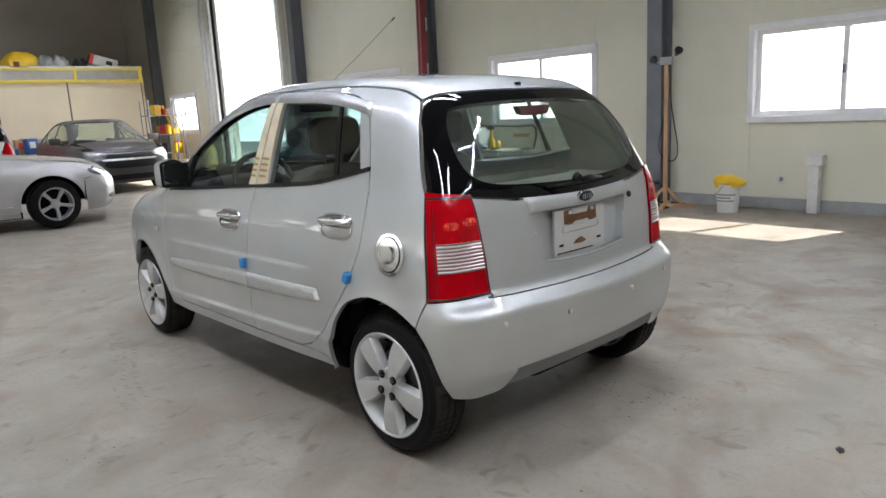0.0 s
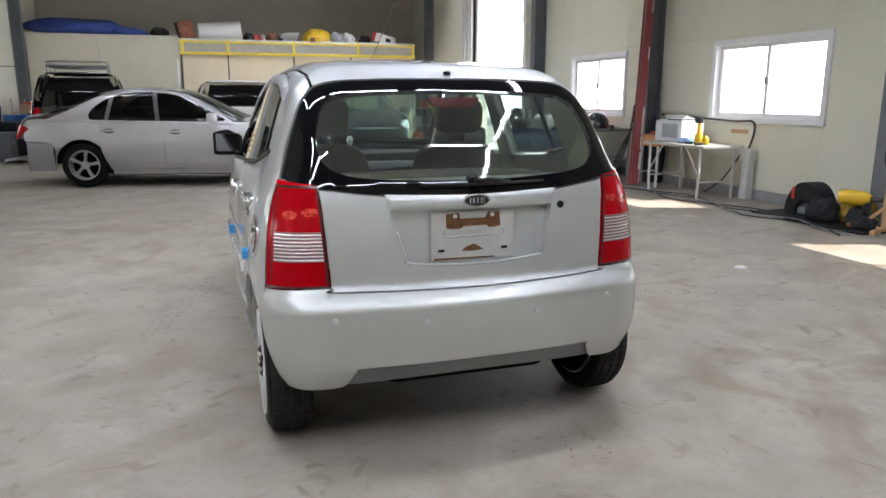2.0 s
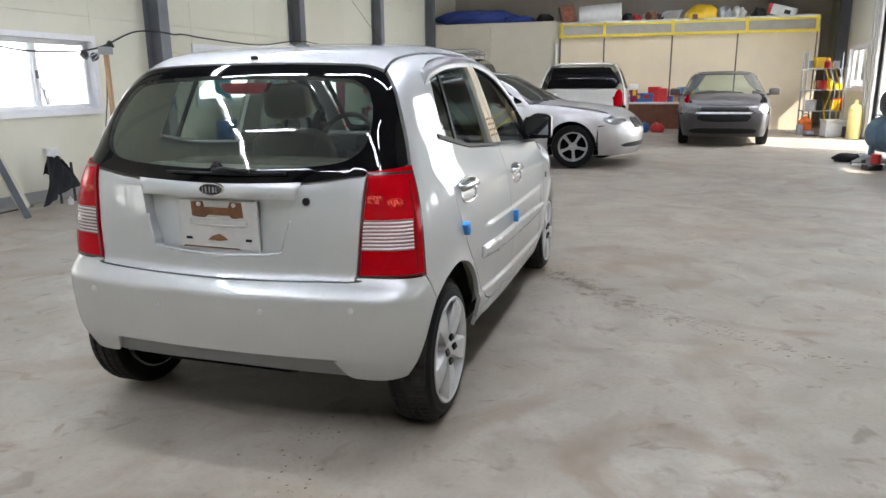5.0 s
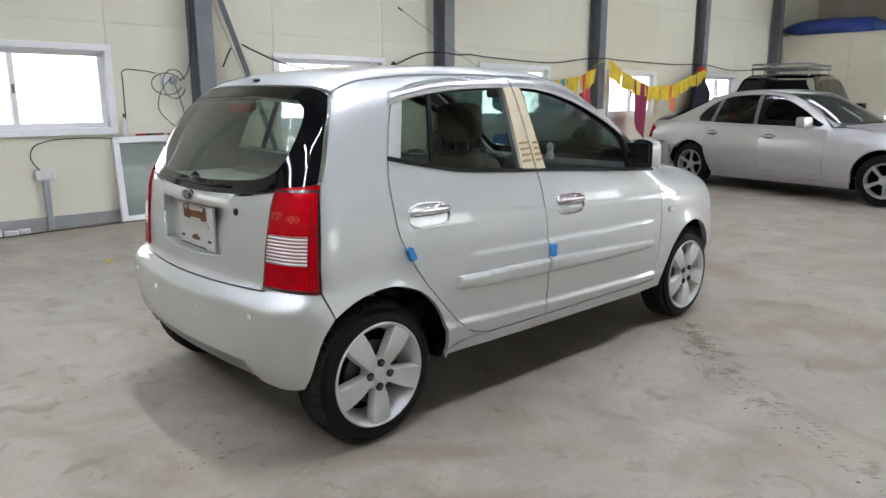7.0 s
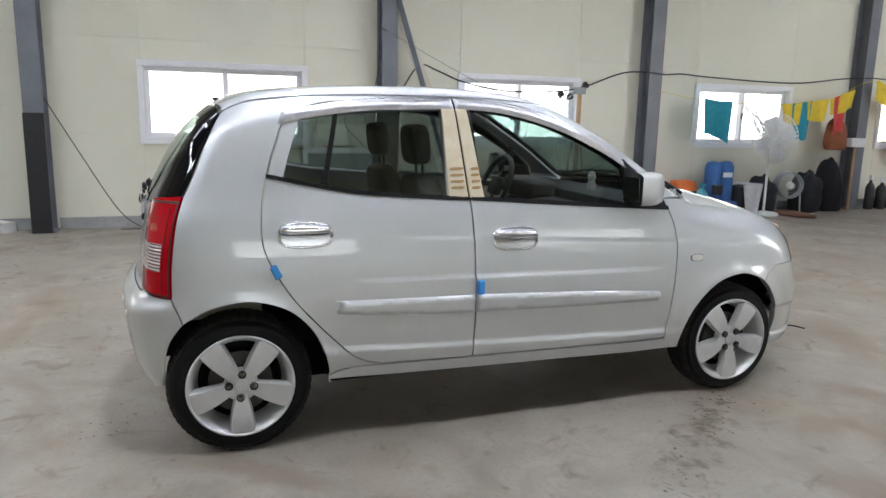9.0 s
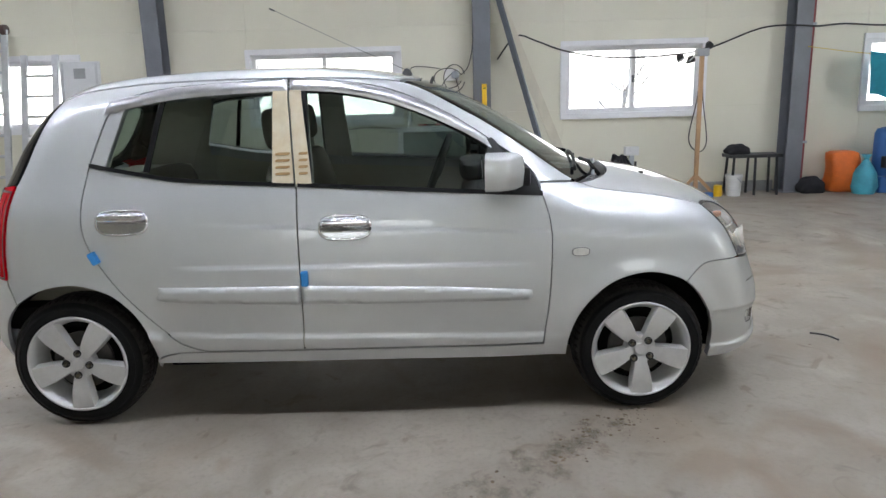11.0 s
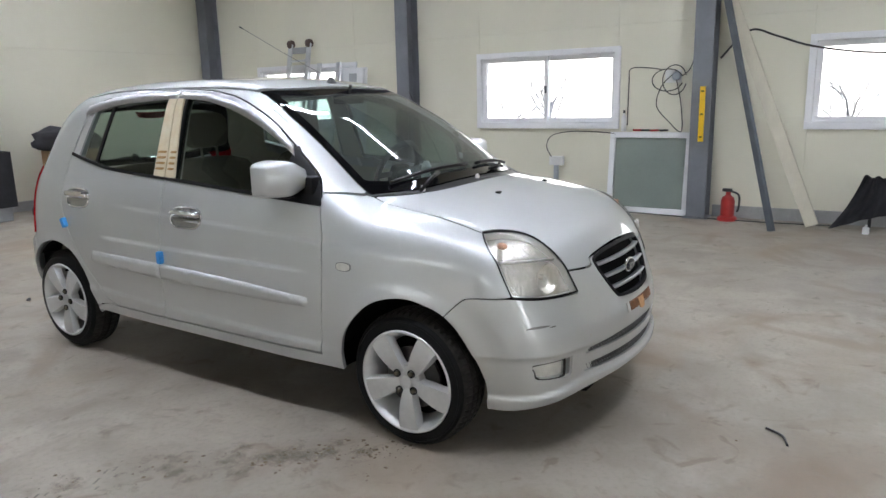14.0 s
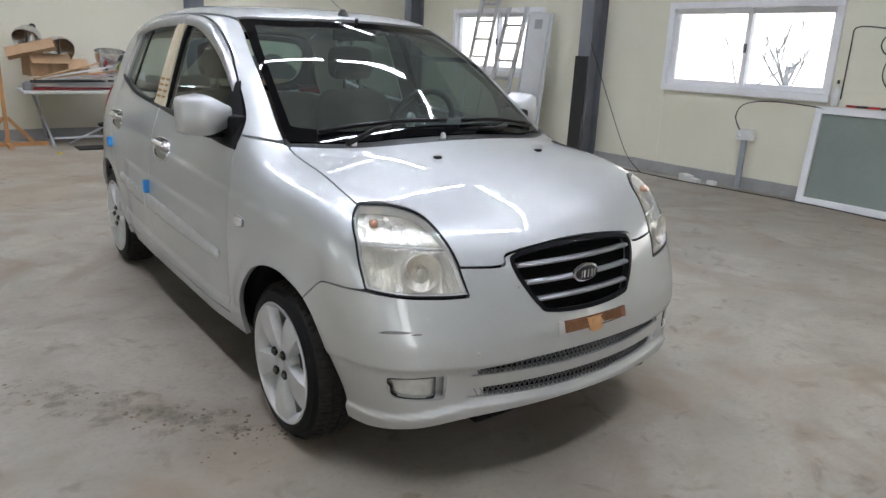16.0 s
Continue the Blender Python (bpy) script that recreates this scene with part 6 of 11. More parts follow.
# interior
def cushion(bm, lo, hi, m=None, p=4.5):
    """A plump upholstered block."""
    c_ = [(a_ + b_) / 2 for a_, b_ in zip(lo, hi)]
    h_ = [(b_ - a_) / 2 for a_, b_ in zip(lo, hi)]
    vs = lathe(bm, [(math.sin(math.pi * j / 14), -math.cos(math.pi * j / 14)) for j in range(15)], 28)
    for v in vs:
        q_ = v.co
        n_ = (abs(q_.x) ** p + abs(q_.y) ** p + abs(q_.z) ** p) ** (1 / p)
        v.co = Vector((c_[0] + q_.x / n_ * h_[0], c_[1] + q_.y / n_ * h_[1], c_[2] + q_.z / n_ * h_[2]))
    if m is not None:
        bmesh.ops.transform(bm, matrix=m, verts=vs)
    return vs


def blob(bm, lo, hi, bev, tilt=0.0, piv=None):
    m = None
    if tilt:
        p_ = Vector(piv)
        m = Matrix.Translation(p_) @ pose(0, 0, 0, tilt) @ Matrix.Translation(-p_)
    if bev < 0.035:
        return box(bm, lo, hi, bev, m)
    return cushion(bm, lo, hi, m)


for x in (-0.36, 0.36):
    bm = BM()
    blob(bm, (x - 0.25, 0.98, 0.42), (x + 0.25, 1.47, 0.60), 0.06)
    seat = part("front_seat", bm, M_cloth, car, "grey-beige cloth front seat")
    bm = BM()
    blob(bm, (x - 0.24, 0.90, 0.55), (x + 0.24, 1.03, 1.10), 0.055, 14, (x, 1.0, 0.55))
    part("backrest", bm, M_cloth, seat)
    bm = BM()
    blob(bm, (x - 0.13, 0.79, 1.13), (x + 0.13, 0.88, 1.31), 0.04, 6, (x, 0.85, 1.1))
    for dx in (-0.05, 0.05):
        cyl(bm, (x + dx, 0.85, 1.06), (x + dx, 0.84, 1.16), 0.007, 8)
    part("headrest", bm, M_cloth, seat)
bm = BM()
blob(bm, (-0.62, 0.16, 0.45), (0.62, 0.62, 0.66), 0.06)
bench = part("rear_bench", bm, M_cloth, car, "grey-beige rear bench seat")
bm = BM()
blob(bm, (-0.62, 0.10, 0.60), (0.62, 0.20, 1.02), 0.05, 10, (0, 0.15, 0.6))
part("backrest", bm, M_cloth, bench)
bm = BM()
blob(bm, (-0.60, -0.24, 0.955), (0.60, 0.10, 0.985), 0.012)
part("parcel_shelf", bm, mat("pale_shelf", (0.52, 0.51, 0.43), 0.8, var=0.05), car, "pale olive parcel shelf")
bm = BM()
box(bm, (-0.62, -0.33, 0.52), (0.62, 0.10, 0.60), 0.02)
part("boot_floor", bm, M_cloth, car)
bm = BM()
blob(bm, (-0.66, 1.66, 0.62), (0.66, 2.02, 0.90), 0.08)
blob(bm, (-0.62, 1.84, 0.86), (0.62, 2.16, 0.955), 0.03)
blob(bm, (-0.58, 1.66, 0.88), (-0.14, 1.86, 1.0), 0.05)
blob(bm, (-0.14, 1.45, 0.35), (0.14, 1.75, 0.78), 0.05)
part("dashboard", bm, M_dash, car, "dark grey dashboard")
bm = BM()
bmt = BM()
mstw = Matrix.Translation((-0.36, 1.54, 0.95)) @ pose(0, 0, 0, 68)
N_, n2 = 36, 8
ring = []
for i in range(N_):
    a = 2 * math.pi * i / N_
    ring.append([bm.verts.new(mstw @ Vector(((0.18 + 0.016 * math.cos(2 * math.pi * j / n2)) * math.cos(a), (0.18 + 0.016 * math.cos(2 * math.pi * j / n2)) * math.sin(a), 0.016 * math.sin(2 * math.pi * j / n2)))) for j in range(n2)])
for i in range(N_):
    A_, B_ = ring[i], ring[(i + 1) % N_]
    for j in range(n2):
        bm.faces.new((A_[j], B_[j], B_[(j + 1) % n2], A_[(j + 1) % n2]))
stw = part("steering_wheel", clean(bm), M_dash, car, "dark steering wheel")
box(bmt, (-0.07, -0.055, -0.03), (0.07, 0.055, 0.012), 0.02, mstw)
for q in ((-0.17, -0.02), (0.06, 0.17)):
    box(bmt, (q[0], -0.016, -0.012), (q[1], 0.016, 0.0), 0.004, mstw)
box(bmt, (-0.016, -0.17, -0.012), (0.016, -0.04, 0.0), 0.004, mstw)
part("spokes", bmt, M_dash, stw)
bm = BM()
box(bm, (-0.11, 1.50, 1.335), (0.11, 1.525, 1.395), 0.012)
cyl(bm, (0, 1.51, 1.39), (0, 1.53, 1.43), 0.008, 8)
part("interior_mirror", bm, M_dash, car, "dark interior mirror")
# hanging ornament figurine-free tag on the dash
bm = BM()
lathe(bm, [(0, 0), (0.022, 0), (0.026, 0.03), (0.016, 0.05), (0.024, 0.075), (0.014, 0.10), (0, 0.105)], 12, pose(0.0, 1.98, 0.955))
part("dash_ornament", bm, M_carrier, car, "pale ornament on the dashboard")
panel("headliner", [on_top(rounded([(0.52, -0.02), (0.53, 0.8), (0.53, 1.30)], 6)), on_top(rounded([(0.53, 1.33), (0.0, 1.44), (-0.53, 1.33)], 6)), on_top(rounded([(-0.53, 1.30), (-0.53, 0.8), (-0.52, -0.02)], 6))], Flat((0, 0, 1)), M_head, car, gap=0, lift=-0.035, depth=0, grid=0.08, label="pale headliner")
for s in (1, -1):
    S = Flat((s, 0, 0))
    sd = lambda q, n=4: on_side(s, rounded(q, n))
    panel("pillar_trim", [sd([(0.88, 1.02), (0.88, 1.40)], 3), sd([(0.88, 1.40), (1.0, 1.40)], 3), sd([(1.0, 1.40), (1.03, 1.0)], 3), sd([(1.03, 1.0), (0.88, 1.02)], 3)], S, M_head, car, gap=0, lift=-0.035, depth=0, label="pale pillar trim")
    panel("rear_pillar_trim", [sd([(0.19, 1.10), (0.26, 1.37)], 3), sd([(0.26, 1.37), (-0.02, 1.37)], 3), sd([(-0.02, 1.37), (-0.16, 1.1), (-0.17, 0.88)], 3), sd([(-0.17, 0.88), (0.15, 0.88), (0.19, 1.10)], 3)], Flat((s, -0.3, 0)), M_trim_in, car, gap=0, lift=-0.035, depth=0, label="olive pillar trim")

# ---- other parked vehicles ----
def car_form(d):
    """A body form from a vehicle's profile curves."""
    top, wid, plan, rear, front = (curve(d["top"], 0.05), curve(d["wid"], 0.04), curve(d["plan"], 0.12), curve(d["rear"], 0.025), curve(d["front"], 0.025))
    cr0, cr1, rc, fc_, bas, wr = d["crown"][0], d["crown"][1], d["rc"], d["fc"], d["base"], d["r"]

    def f(p):
        x, y, z = np.abs(p[:, 0]), p[:, 1], p[:, 2]
        w = wid(z) + plan(y)
        for cy in (0.0, bas):
            r = np.hypot(y - cy, z - wr)
            w = w + 0.015 * np.exp(-((r - wr - 0.05) / 0.06) ** 2) * step(wr, wr + 0.1, z)
        yy = y + d["ws"] * x * x * step(bas * 0.45, bas * 0.6, y) * (1 - step(bas * 0.9, bas * 1.05, y)) - d["ws"] * 0.8 * x * x * step(-0.6, -0.2, y) * (1 - step(0.3, 0.7, y))
        g = (top(yy + 0.01) - top(yy - 0.01)) / 0.02
        t = (z - top(yy) + (cr0 + (cr1 - cr0) * step(bas * 0.6, bas * 0.95, y)) * x * x) / np.sqrt(1 + g * g)
        o = smax(x - w, t, 0.16)
        o = smax(o, rear(z) + rc * x * x - y, 0.16)
        return smax(o, (y - (front(z) - fc_ * x * x)) * 0.87, 0.12)
    return f


def other_wheel(par, s, cy, r, rim, x0, spokes, alloy, turn, steer=0):
    R_ = pose(s * (x0 - 0.1), cy, r, 0, 0, steer) @ pose(s * 0.1, 0, 0) @ Matrix(((0, 0, s, 0), (s, 0, 0, 0), (0, 1, 0, 0), (0, 0, 0, 1))) @ pose(0, 0, 0, 0, 0, turn)
    bm = BM()
    lathe(bm, [(rim + 0.008, -0.004), (rim, 0.003), (rim - 0.012, -0.002), (rim - 0.02, -0.05), (rim - 0.02, -0.15)], 36, R_)
    w = part("wheel", clean(bm), alloy, par, "silver spoked alloy wheel")
    bm = BM()
    lathe(bm, [(rim, -0.17), (r * 0.85, -0.19), (r - 0.006, -0.175), (r, -0.12), (r, -0.05), (r - 0.012, -0.008), (r * 0.86, 0.008), (rim + 0.008, 0.0)], 44, R_)
    part("tyre", clean(bm), M_rubber, w, "black tyre")
    for k_ in range(spokes):
        bm = BM()
        rings = []
        for q, hw, h in ((0.03, 0.02, -0.02), (rim * 0.5, 0.021, -0.014), (rim * 0.98, 0.030, -0.008)):
            rings.append([bm.verts.new((q, e * hw, hh)) for e, hh in ((-1, h - 0.03), (-0.8, h), (0.8, h), (1, h - 0.03))])
        for A_, B_ in zip(rings, rings[1:]):
            for j in range(3):
                bm.faces.new((A_[j], B_[j], B_[j + 1], A_[j + 1]))
        bmesh.ops.recalc_face_normals(bm, faces=bm.faces[:])
        bmesh.ops.transform(bm, matrix=R_ @ pose(0, 0, 0, 0, 0, 360 * k_ / spokes), verts=bm.verts[:])
        part("spoke", bm, alloy, w)
    bm = BM()
    lathe(bm, [(0, -0.01), (0.03, -0.012), (0.06, -0.022), (0.065, -0.05)], 20, R_)
    part("hub", clean(bm), alloy, w)
    bm = BM()
    lathe(bm, [(0.0, -0.11), (rim, -0.11)], 28, R_)
    part("brake_shield", clean(bm), M_under, w)


M_alloy2 = mat("dull_grey_alloy", (0.45, 0.445, 0.44), 0.5, metal=0.5, var=0.12, scale=14)


def other_car(name, m, d, label, category="car"):
    CURRENT[0] = car_form(d)
    c = root(name, m, label, category)
    P_, B, r, Lr, Lf = d["paint"], d["base"], d["r"], d["lr"], d["lf"]
    zs, ra = d["sill"], r + 0.055
    G = 0.05
    arch = lambda cy, a0, a1: [(cy + ra * math.cos(radians(a)), r + ra * math.sin(radians(a))) for a in np.linspace(a0, a1, 15)]
    yb0, yb1 = -ra - 0.02, B + ra + 0.02
    zb = d["bump"]
    belt = d["belt"]
    hood_y = d["cowl"]
    for s in (1, -1):
        S = Flat((s, 0.0, 0.35))
        sd = lambda q, n=3: on_side(s, rounded(q, n))
        g0, g1, g2 = d["doors"]
        bz = lambda y: float(np.interp(y, [q[0] for q in belt], [q[1] for q in belt]))
        a_r1 = arch(B, 180, 0)
        sidebelt = lambda a, b: [(y, bz(y)) for y in np.linspace(a, b, 7)]
        # wing, doors, quarter below the belt
        fr = d["lampf"]
        panel("front_wing", [sd([(g2, bz(g2)), (g2, zs)]), sd([(g2, zs), (B - ra, zs)]), sd(a_r1, 2), sd([(yb1 - 0.02, r), (yb1, zb), (fr[0][0], fr[0][1])]), sd([(fr[0][0], fr[0][1]), (fr[1][0], fr[1][1])]), sd(d["wingtop"])], S, P_, c, grid=G, gap=0.003)
        fd = panel("front_door", [sd([(g1, bz(g1)), (g1, zs)]), sd([(g1, zs), (g2, zs)]), sd([(g2, zs), (g2, bz(g2))]), sd(sidebelt(g2, g1))], S, P_, c, grid=G, gap=0.003)
        rd = panel("rear_door", [sd([(g0, bz(g0)), (g0, r + ra * 0.75), (max(g0, ra * 0.98), zs + 0.05), (max(g0, ra) + 0.05, zs)]), sd([(max(g0, ra) + 0.05, zs), (g1, zs)]), sd([(g1, zs), (g1, bz(g1))]), sd(sidebelt(g1, g0))], S, P_, c, grid=G, gap=0.003)
        q_end = d["tailtop"]
        panel("quarter_panel", [sd([(g0, bz(g0)), (g0, r + ra * 0.75), (max(g0, ra * 0.98), zs + 0.05), (max(g0, ra) + 0.05, zs), (ra, zs)]), sd(arch(0, 0, 180), 2), sd([(yb0, r), (yb0, zb), (d["lampr"][0][0], d["lampr"][0][1])]), sd([(d["lampr"][0][0], d["lampr"][0][1]), (d["lampr"][1][0], d["lampr"][1][1])]), sd([d["lampr"][1], *q_end]), sd(sidebelt(q_end[-1][0], g0))], Flat((s, -0.2, 0.35)), P_, c, grid=G, gap=0.003)
        panel("sill", [sd([(ra + 0.02, zs), (B - ra - 0.02, zs)]), sd([(B - ra - 0.02, zs), (B - ra - 0.02, zs - 0.08)]), sd([(B - ra - 0.02, zs - 0.08), (ra + 0.02, zs - 0.08)])], Flat((s, 0, 0)), P_ if d["sillpaint"] else M_black, c, grid=G)
        # greenhouse: frame and dark windows
        win = [sd(d["win"], 3)]
        frame = [sd(d["rail"], 3), sd(sidebelt(d["rail"][-1][0], d["rail"][0][0]))]
        panel("window_surround", frame, S, P_, c, grid=G, gap=0.002, holes=[win])
        panel("side_window", win, S, d["glass"], c, gap=-0.004, lift=-0.006, depth=0, grid=0.12, label="dark tinted side windows")
        for y0, y1 in d["bars"]:
            zt = float(np.interp(y1, [q[0] for q in d["wtop"]], [q[1] for q in d["wtop"]]))
            panel("pillar", [sd([(y0 - 0.03, bz(y0) + 0.01), (y1 - 0.03, zt)]), sd([(y1 + 0.03, zt), (y0 + 0.03, bz(y0) + 0.01)])], S, d.get("barmat", M_black), c, gap=0, lift=-0.002, depth=0.006, grid=0.08)
        # handles, mirror
        for yh in d["handles"]:
            bm = BM()
            p = on_side(s, [(yh, bz(yh) - 0.12)])[0]
            box(bm, (p[0] - 0.004, yh - 0.1, p[2] - 0.016), (p[0] + s * 0.03 if s > 0 else p[0] + 0.004, yh + 0.1, p[2] + 0.016), 0.007) if s > 0 else box(bm, (p[0] - 0.03, yh - 0.1, p[2] - 0.016), (p[0] + 0.004, yh + 0.1, p[2] + 0.016), 0.007)
            hd = part("door_handle", bm, P_, c)
            # dark oval plate stands for the shade in the hollow behind the handle
            panel("handle_recess", [sd([(yh + 0.085 * math.cos(a), bz(yh) - 0.125 + 0.036 * math.sin(a)) for a in np.linspace(0, 2 * math.pi, 15)[:-1]], 2)], S, mat("handle_shadow_plate", (0.10, 0.10, 0.105), 0.4, metal=0.4), hd, gap=0, lift=0.003, depth=0.003, grid=0.04)
        if d.get("trimline"):
            tz = d["trimline"]
            bm = BM()
            T_ = on_side(s, [(y, tz - 0.01 * (y - 1.4)) for y in np.linspace(ra + 0.12, B - ra - 0.1, 14)])
            tube(bm, [tuple(v) for v in T_], 0.009, 6)
            part("sill_moulding", bm, P_, c)
        bm = BM()
        my, mz = d["mirror"]
        xw = abs(on_side(1, [(my, mz - 0.05)])[0][0])
        lo, hi = sorted((s * (xw + 0.03), s * (xw + 0.24)))
        box(bm, (lo, my - 0.06, mz - 0.05), (hi, my + 0.07, mz + 0.09), 0.035)
        lo, hi = sorted((s * (xw - 0.03), s * (xw + 0.06)))
        box(bm, (lo, my, mz - 0.06), (hi, my + 0.06, mz - 0.02), 0.01)
        part("wing_mirror", bm, P_, c, "door mirror")
        for cy in (0.0, B):
            other_wheel(c, s, cy, r, d["rim"], d["track"], d["spokes"], M_alloy2, 17 * cy + 10, d.get("steer", 0) if cy else 0)
            bm = BM()
            lathe(bm, [(ra + 0.01, 0.0), (ra + 0.01, -0.26), (0, -0.26)], 20, pose(s * (d["track"] - 0.05), cy, r) @ Matrix(((0, 0, s, 0), (s, 0, 0, 0), (0, 1, 0, 0), (0, 0, 0, 1))), 2, 178)
            part("wheel_housing", clean(bm), M_under, c)
        # lamps
        FBx = Round(0, B - 0.3, math.pi / 2, 0.9)
        RBx = Round(0, 0.5, -math.pi / 2, 0.9)
        hl = d["headlamp"]
        panel("headlamp", [on_front(rounded([(s * q[0], q[1]) for q in hl], 3))[:-1]], Flat((0.6 * s, 1, 0.2)), mat("hazed_headlamp", (0.42, 0.42, 0.43), 0.18, metal=0.6, var=0.15, scale=18), c, gap=0.003, lift=0.004, depth=0.02, grid=0.05, label="clear headlamp")
        tl = d["taillamp"]
        panel("tail_lamp", [on_rear(rounded([(s * q[0], q[1]) for q in tl], 3))[:-1]], Flat((0.6 * s, -1, 0.1)), M_red, c, gap=0.003, lift=0.006, depth=0.02, grid=0.05, label="red tail lamp")
    x_r = d["roofx"]
    pt = lambda q: on_top(rounded(q, 4))
    rr_, rf_ = d["roofy"]
    panel("roof", [pt([(x_r, rr_ + 0.03), (x_r, (rr_ + rf_) / 2), (x_r, rf_ - 0.04)]), pt([(x_r, rf_ - 0.03), (0, rf_ + 0.05), (-x_r, rf_ - 0.03)]), pt([(-x_r, rf_ - 0.04), (-x_r, (rr_ + rf_) / 2), (-x_r, rr_ + 0.03)]), pt([(-x_r, rr_ + 0.02), (0, rr_ - 0.03), (x_r, rr_ + 0.02)])], Flat((0, 0, 1)), P_, c, grid=0.08)
    xc = d["cowlx"]
    panel("windscreen", [pt([(x_r - 0.02, rf_ - 0.01), (0, rf_ + 0.07), (-x_r + 0.02, rf_ - 0.01)]), pt([(-x_r, rf_ + 0.02), (-xc, hood_y - 0.12)]), pt([(-xc + 0.03, hood_y - 0.1), (0, hood_y), (xc - 0.03, hood_y - 0.1)]), pt([(xc, hood_y - 0.12), (x_r, rf_ + 0.02)])], Flat((0, 0.5, 1)), d["wglass"], c, depth=0.006, grid=0.08, label="windscreen")
    for s in (1, -1):
        # screen pillars beside the glass
        panel("screen_pillar", [pt([(s * (x_r + 0.005), rf_ - 0.02), (s * (xc + 0.005), hood_y - 0.12)]), on_side(s, rounded(d["apillar"], 3))], Flat((s, 0.3, 0.8)), P_, c, gap=0, grid=0.06)
    hx = d["hoodx"]
    panel("bonnet", [pt([(xc, hood_y - 0.06), (0, hood_y + 0.03), (-xc, hood_y - 0.06)]), pt([(-hx[0], hood_y), (-hx[1], (hood_y + hx[3]) / 2), (-hx[2], hx[3] - 0.12)]), pt([(-hx[2] + 0.04, hx[3] - 0.08), (0, hx[3]), (hx[2] - 0.04, hx[3] - 0.08)]), pt([(hx[2], hx[3] - 0.12), (hx[1], (hood_y + hx[3]) / 2), (hx[0], hood_y)])], Flat((0, 0.4, 1)), P_, c, grid=0.07, label=d.get("hoodlabel", ""))
    RBx = Round(0, 0.6, -math.pi / 2, 0.9)
    FBx = Round(0, B - 0.4, math.pi / 2, 0.9)
    zr, zf = d["rb"], d["fb"]
    sn = lambda W_, q, n=4: W_.solid(W_.flat(rounded(q, n)))
    hw = d["half"]
    panel("rear_bumper", [sn(RBx, [(hw, yb0, zr[1] - 0.04), (hw * 0.8, -Lr + 0.12, zr[1]), (0, -Lr, zr[1]), (-hw * 0.8, -Lr + 0.12, zr[1]), (-hw, yb0, zr[1] - 0.04)]), on_side(-1, rounded([(yb0, zr[1] - 0.06), (yb0, zr[0])], 4)), sn(RBx, [(-hw, yb0, zr[0]), (-hw * 0.8, -Lr + 0.12, zr[0]), (0, -Lr, zr[0]), (hw * 0.8, -Lr + 0.12, zr[0]), (hw, yb0, zr[0])]), on_side(1, rounded([(yb0, zr[0]), (yb0, zr[1] - 0.06)], 4))], RBx, d.get("bpaint", P_), c, grid=G, label="rear bumper")
    panel("front_bumper", [sn(FBx, [(-hw, yb1, zf[1] - 0.04), (-hw * 0.8, B + Lf - 0.25, zf[1]), (0, B + Lf, zf[1]), (hw * 0.8, B + Lf - 0.25, zf[1]), (hw, yb1, zf[1] - 0.04)]), on_side(1, rounded([(yb1, zf[1] - 0.06), (yb1, zf[0])], 4)), sn(FBx, [(hw, yb1, zf[0]), (hw * 0.8, B + Lf - 0.25, zf[0]), (0, B + Lf, zf[0]), (-hw * 0.8, B + Lf - 0.25, zf[0]), (-hw, yb1, zf[0])]), on_side(-1, rounded([(yb1, zf[0]), (yb1, zf[1] - 0.06)], 4))], FBx, P_, c, grid=G, label="front bumper")
    zt_ = d["headlamp"]
    zhi_ = max(q[1] for q in zt_) - 0.01
    panel("nose_panel", [on_front(rounded([(-0.72, zf[1] - 0.06), (0.72, zf[1] - 0.06), (0.76, zhi_), (-0.76, zhi_), (-0.72, zf[1] - 0.06)], 4))[:-1]], Flat((0, 1, 0.35)), P_, c, gap=0, lift=-0.006, depth=0, grid=0.05)
    for q, mt, lb in d["frontbits"]:
        panel("grille" if mt is M_black else "trim_bar", [on_front(rounded(q, 3))], Flat((0, 1, 0.1)), mt, c, gap=0, lift=0.004, depth=0.012, grid=0.05, label=lb)
    for nm, q, mt, lb in d["rearbits"]:
        panel(nm, [on_rear(rounded(q, 3))], Flat((0, -1, 0.25)), mt, c, gap=0.003, lift=0.002, depth=0.012, grid=0.07, label=lb)
    bm = BM()
    box(bm, (-hw * 0.85, ra, zs - 0.1), (hw * 0.85, B - ra, zs), 0.02)
    part("floor_pan", bm, M_under, c)
    bm = BM()
    box(bm, (-hw * 0.8, 0.2, zs), (hw * 0.8, B * 0.82, d["belt"][0][1] - 0.12), 0.06)
    part("cabin", bm, M_dash, c, "dark cabin and seats")
    bm = BM()
    box(bm, (-hw * 0.5, -Lr * 0.75, r), (hw * 0.5, B + Lf * 0.7, r + 0.2), 0.05)
    part("chassis", bm, M_under, c)
    CURRENT[0] = hatch_form
    return c


M_dkglass = glass("dark_privacy_glass", (0.10, 0.11, 0.11))
M_sedan = mat("pale_silver_metallic_paint", (0.52, 0.51, 0.51), 0.42, metal=0.75, var=0.04, scale=3, coat=0.8)
M_grey = mat("dusty_grey_paint", (0.062, 0.058, 0.060), 0.45, metal=0.3, var=0.1, scale=3, coat=0.4)
M_white = mat("white_car_paint", (0.78, 0.77, 0.74), 0.35, var=0.04, scale=4, coat=0.7)
M_blackp = mat("black_car_paint", (0.012, 0.012, 0.014), 0.25, var=0.1, scale=4, coat=0.9)

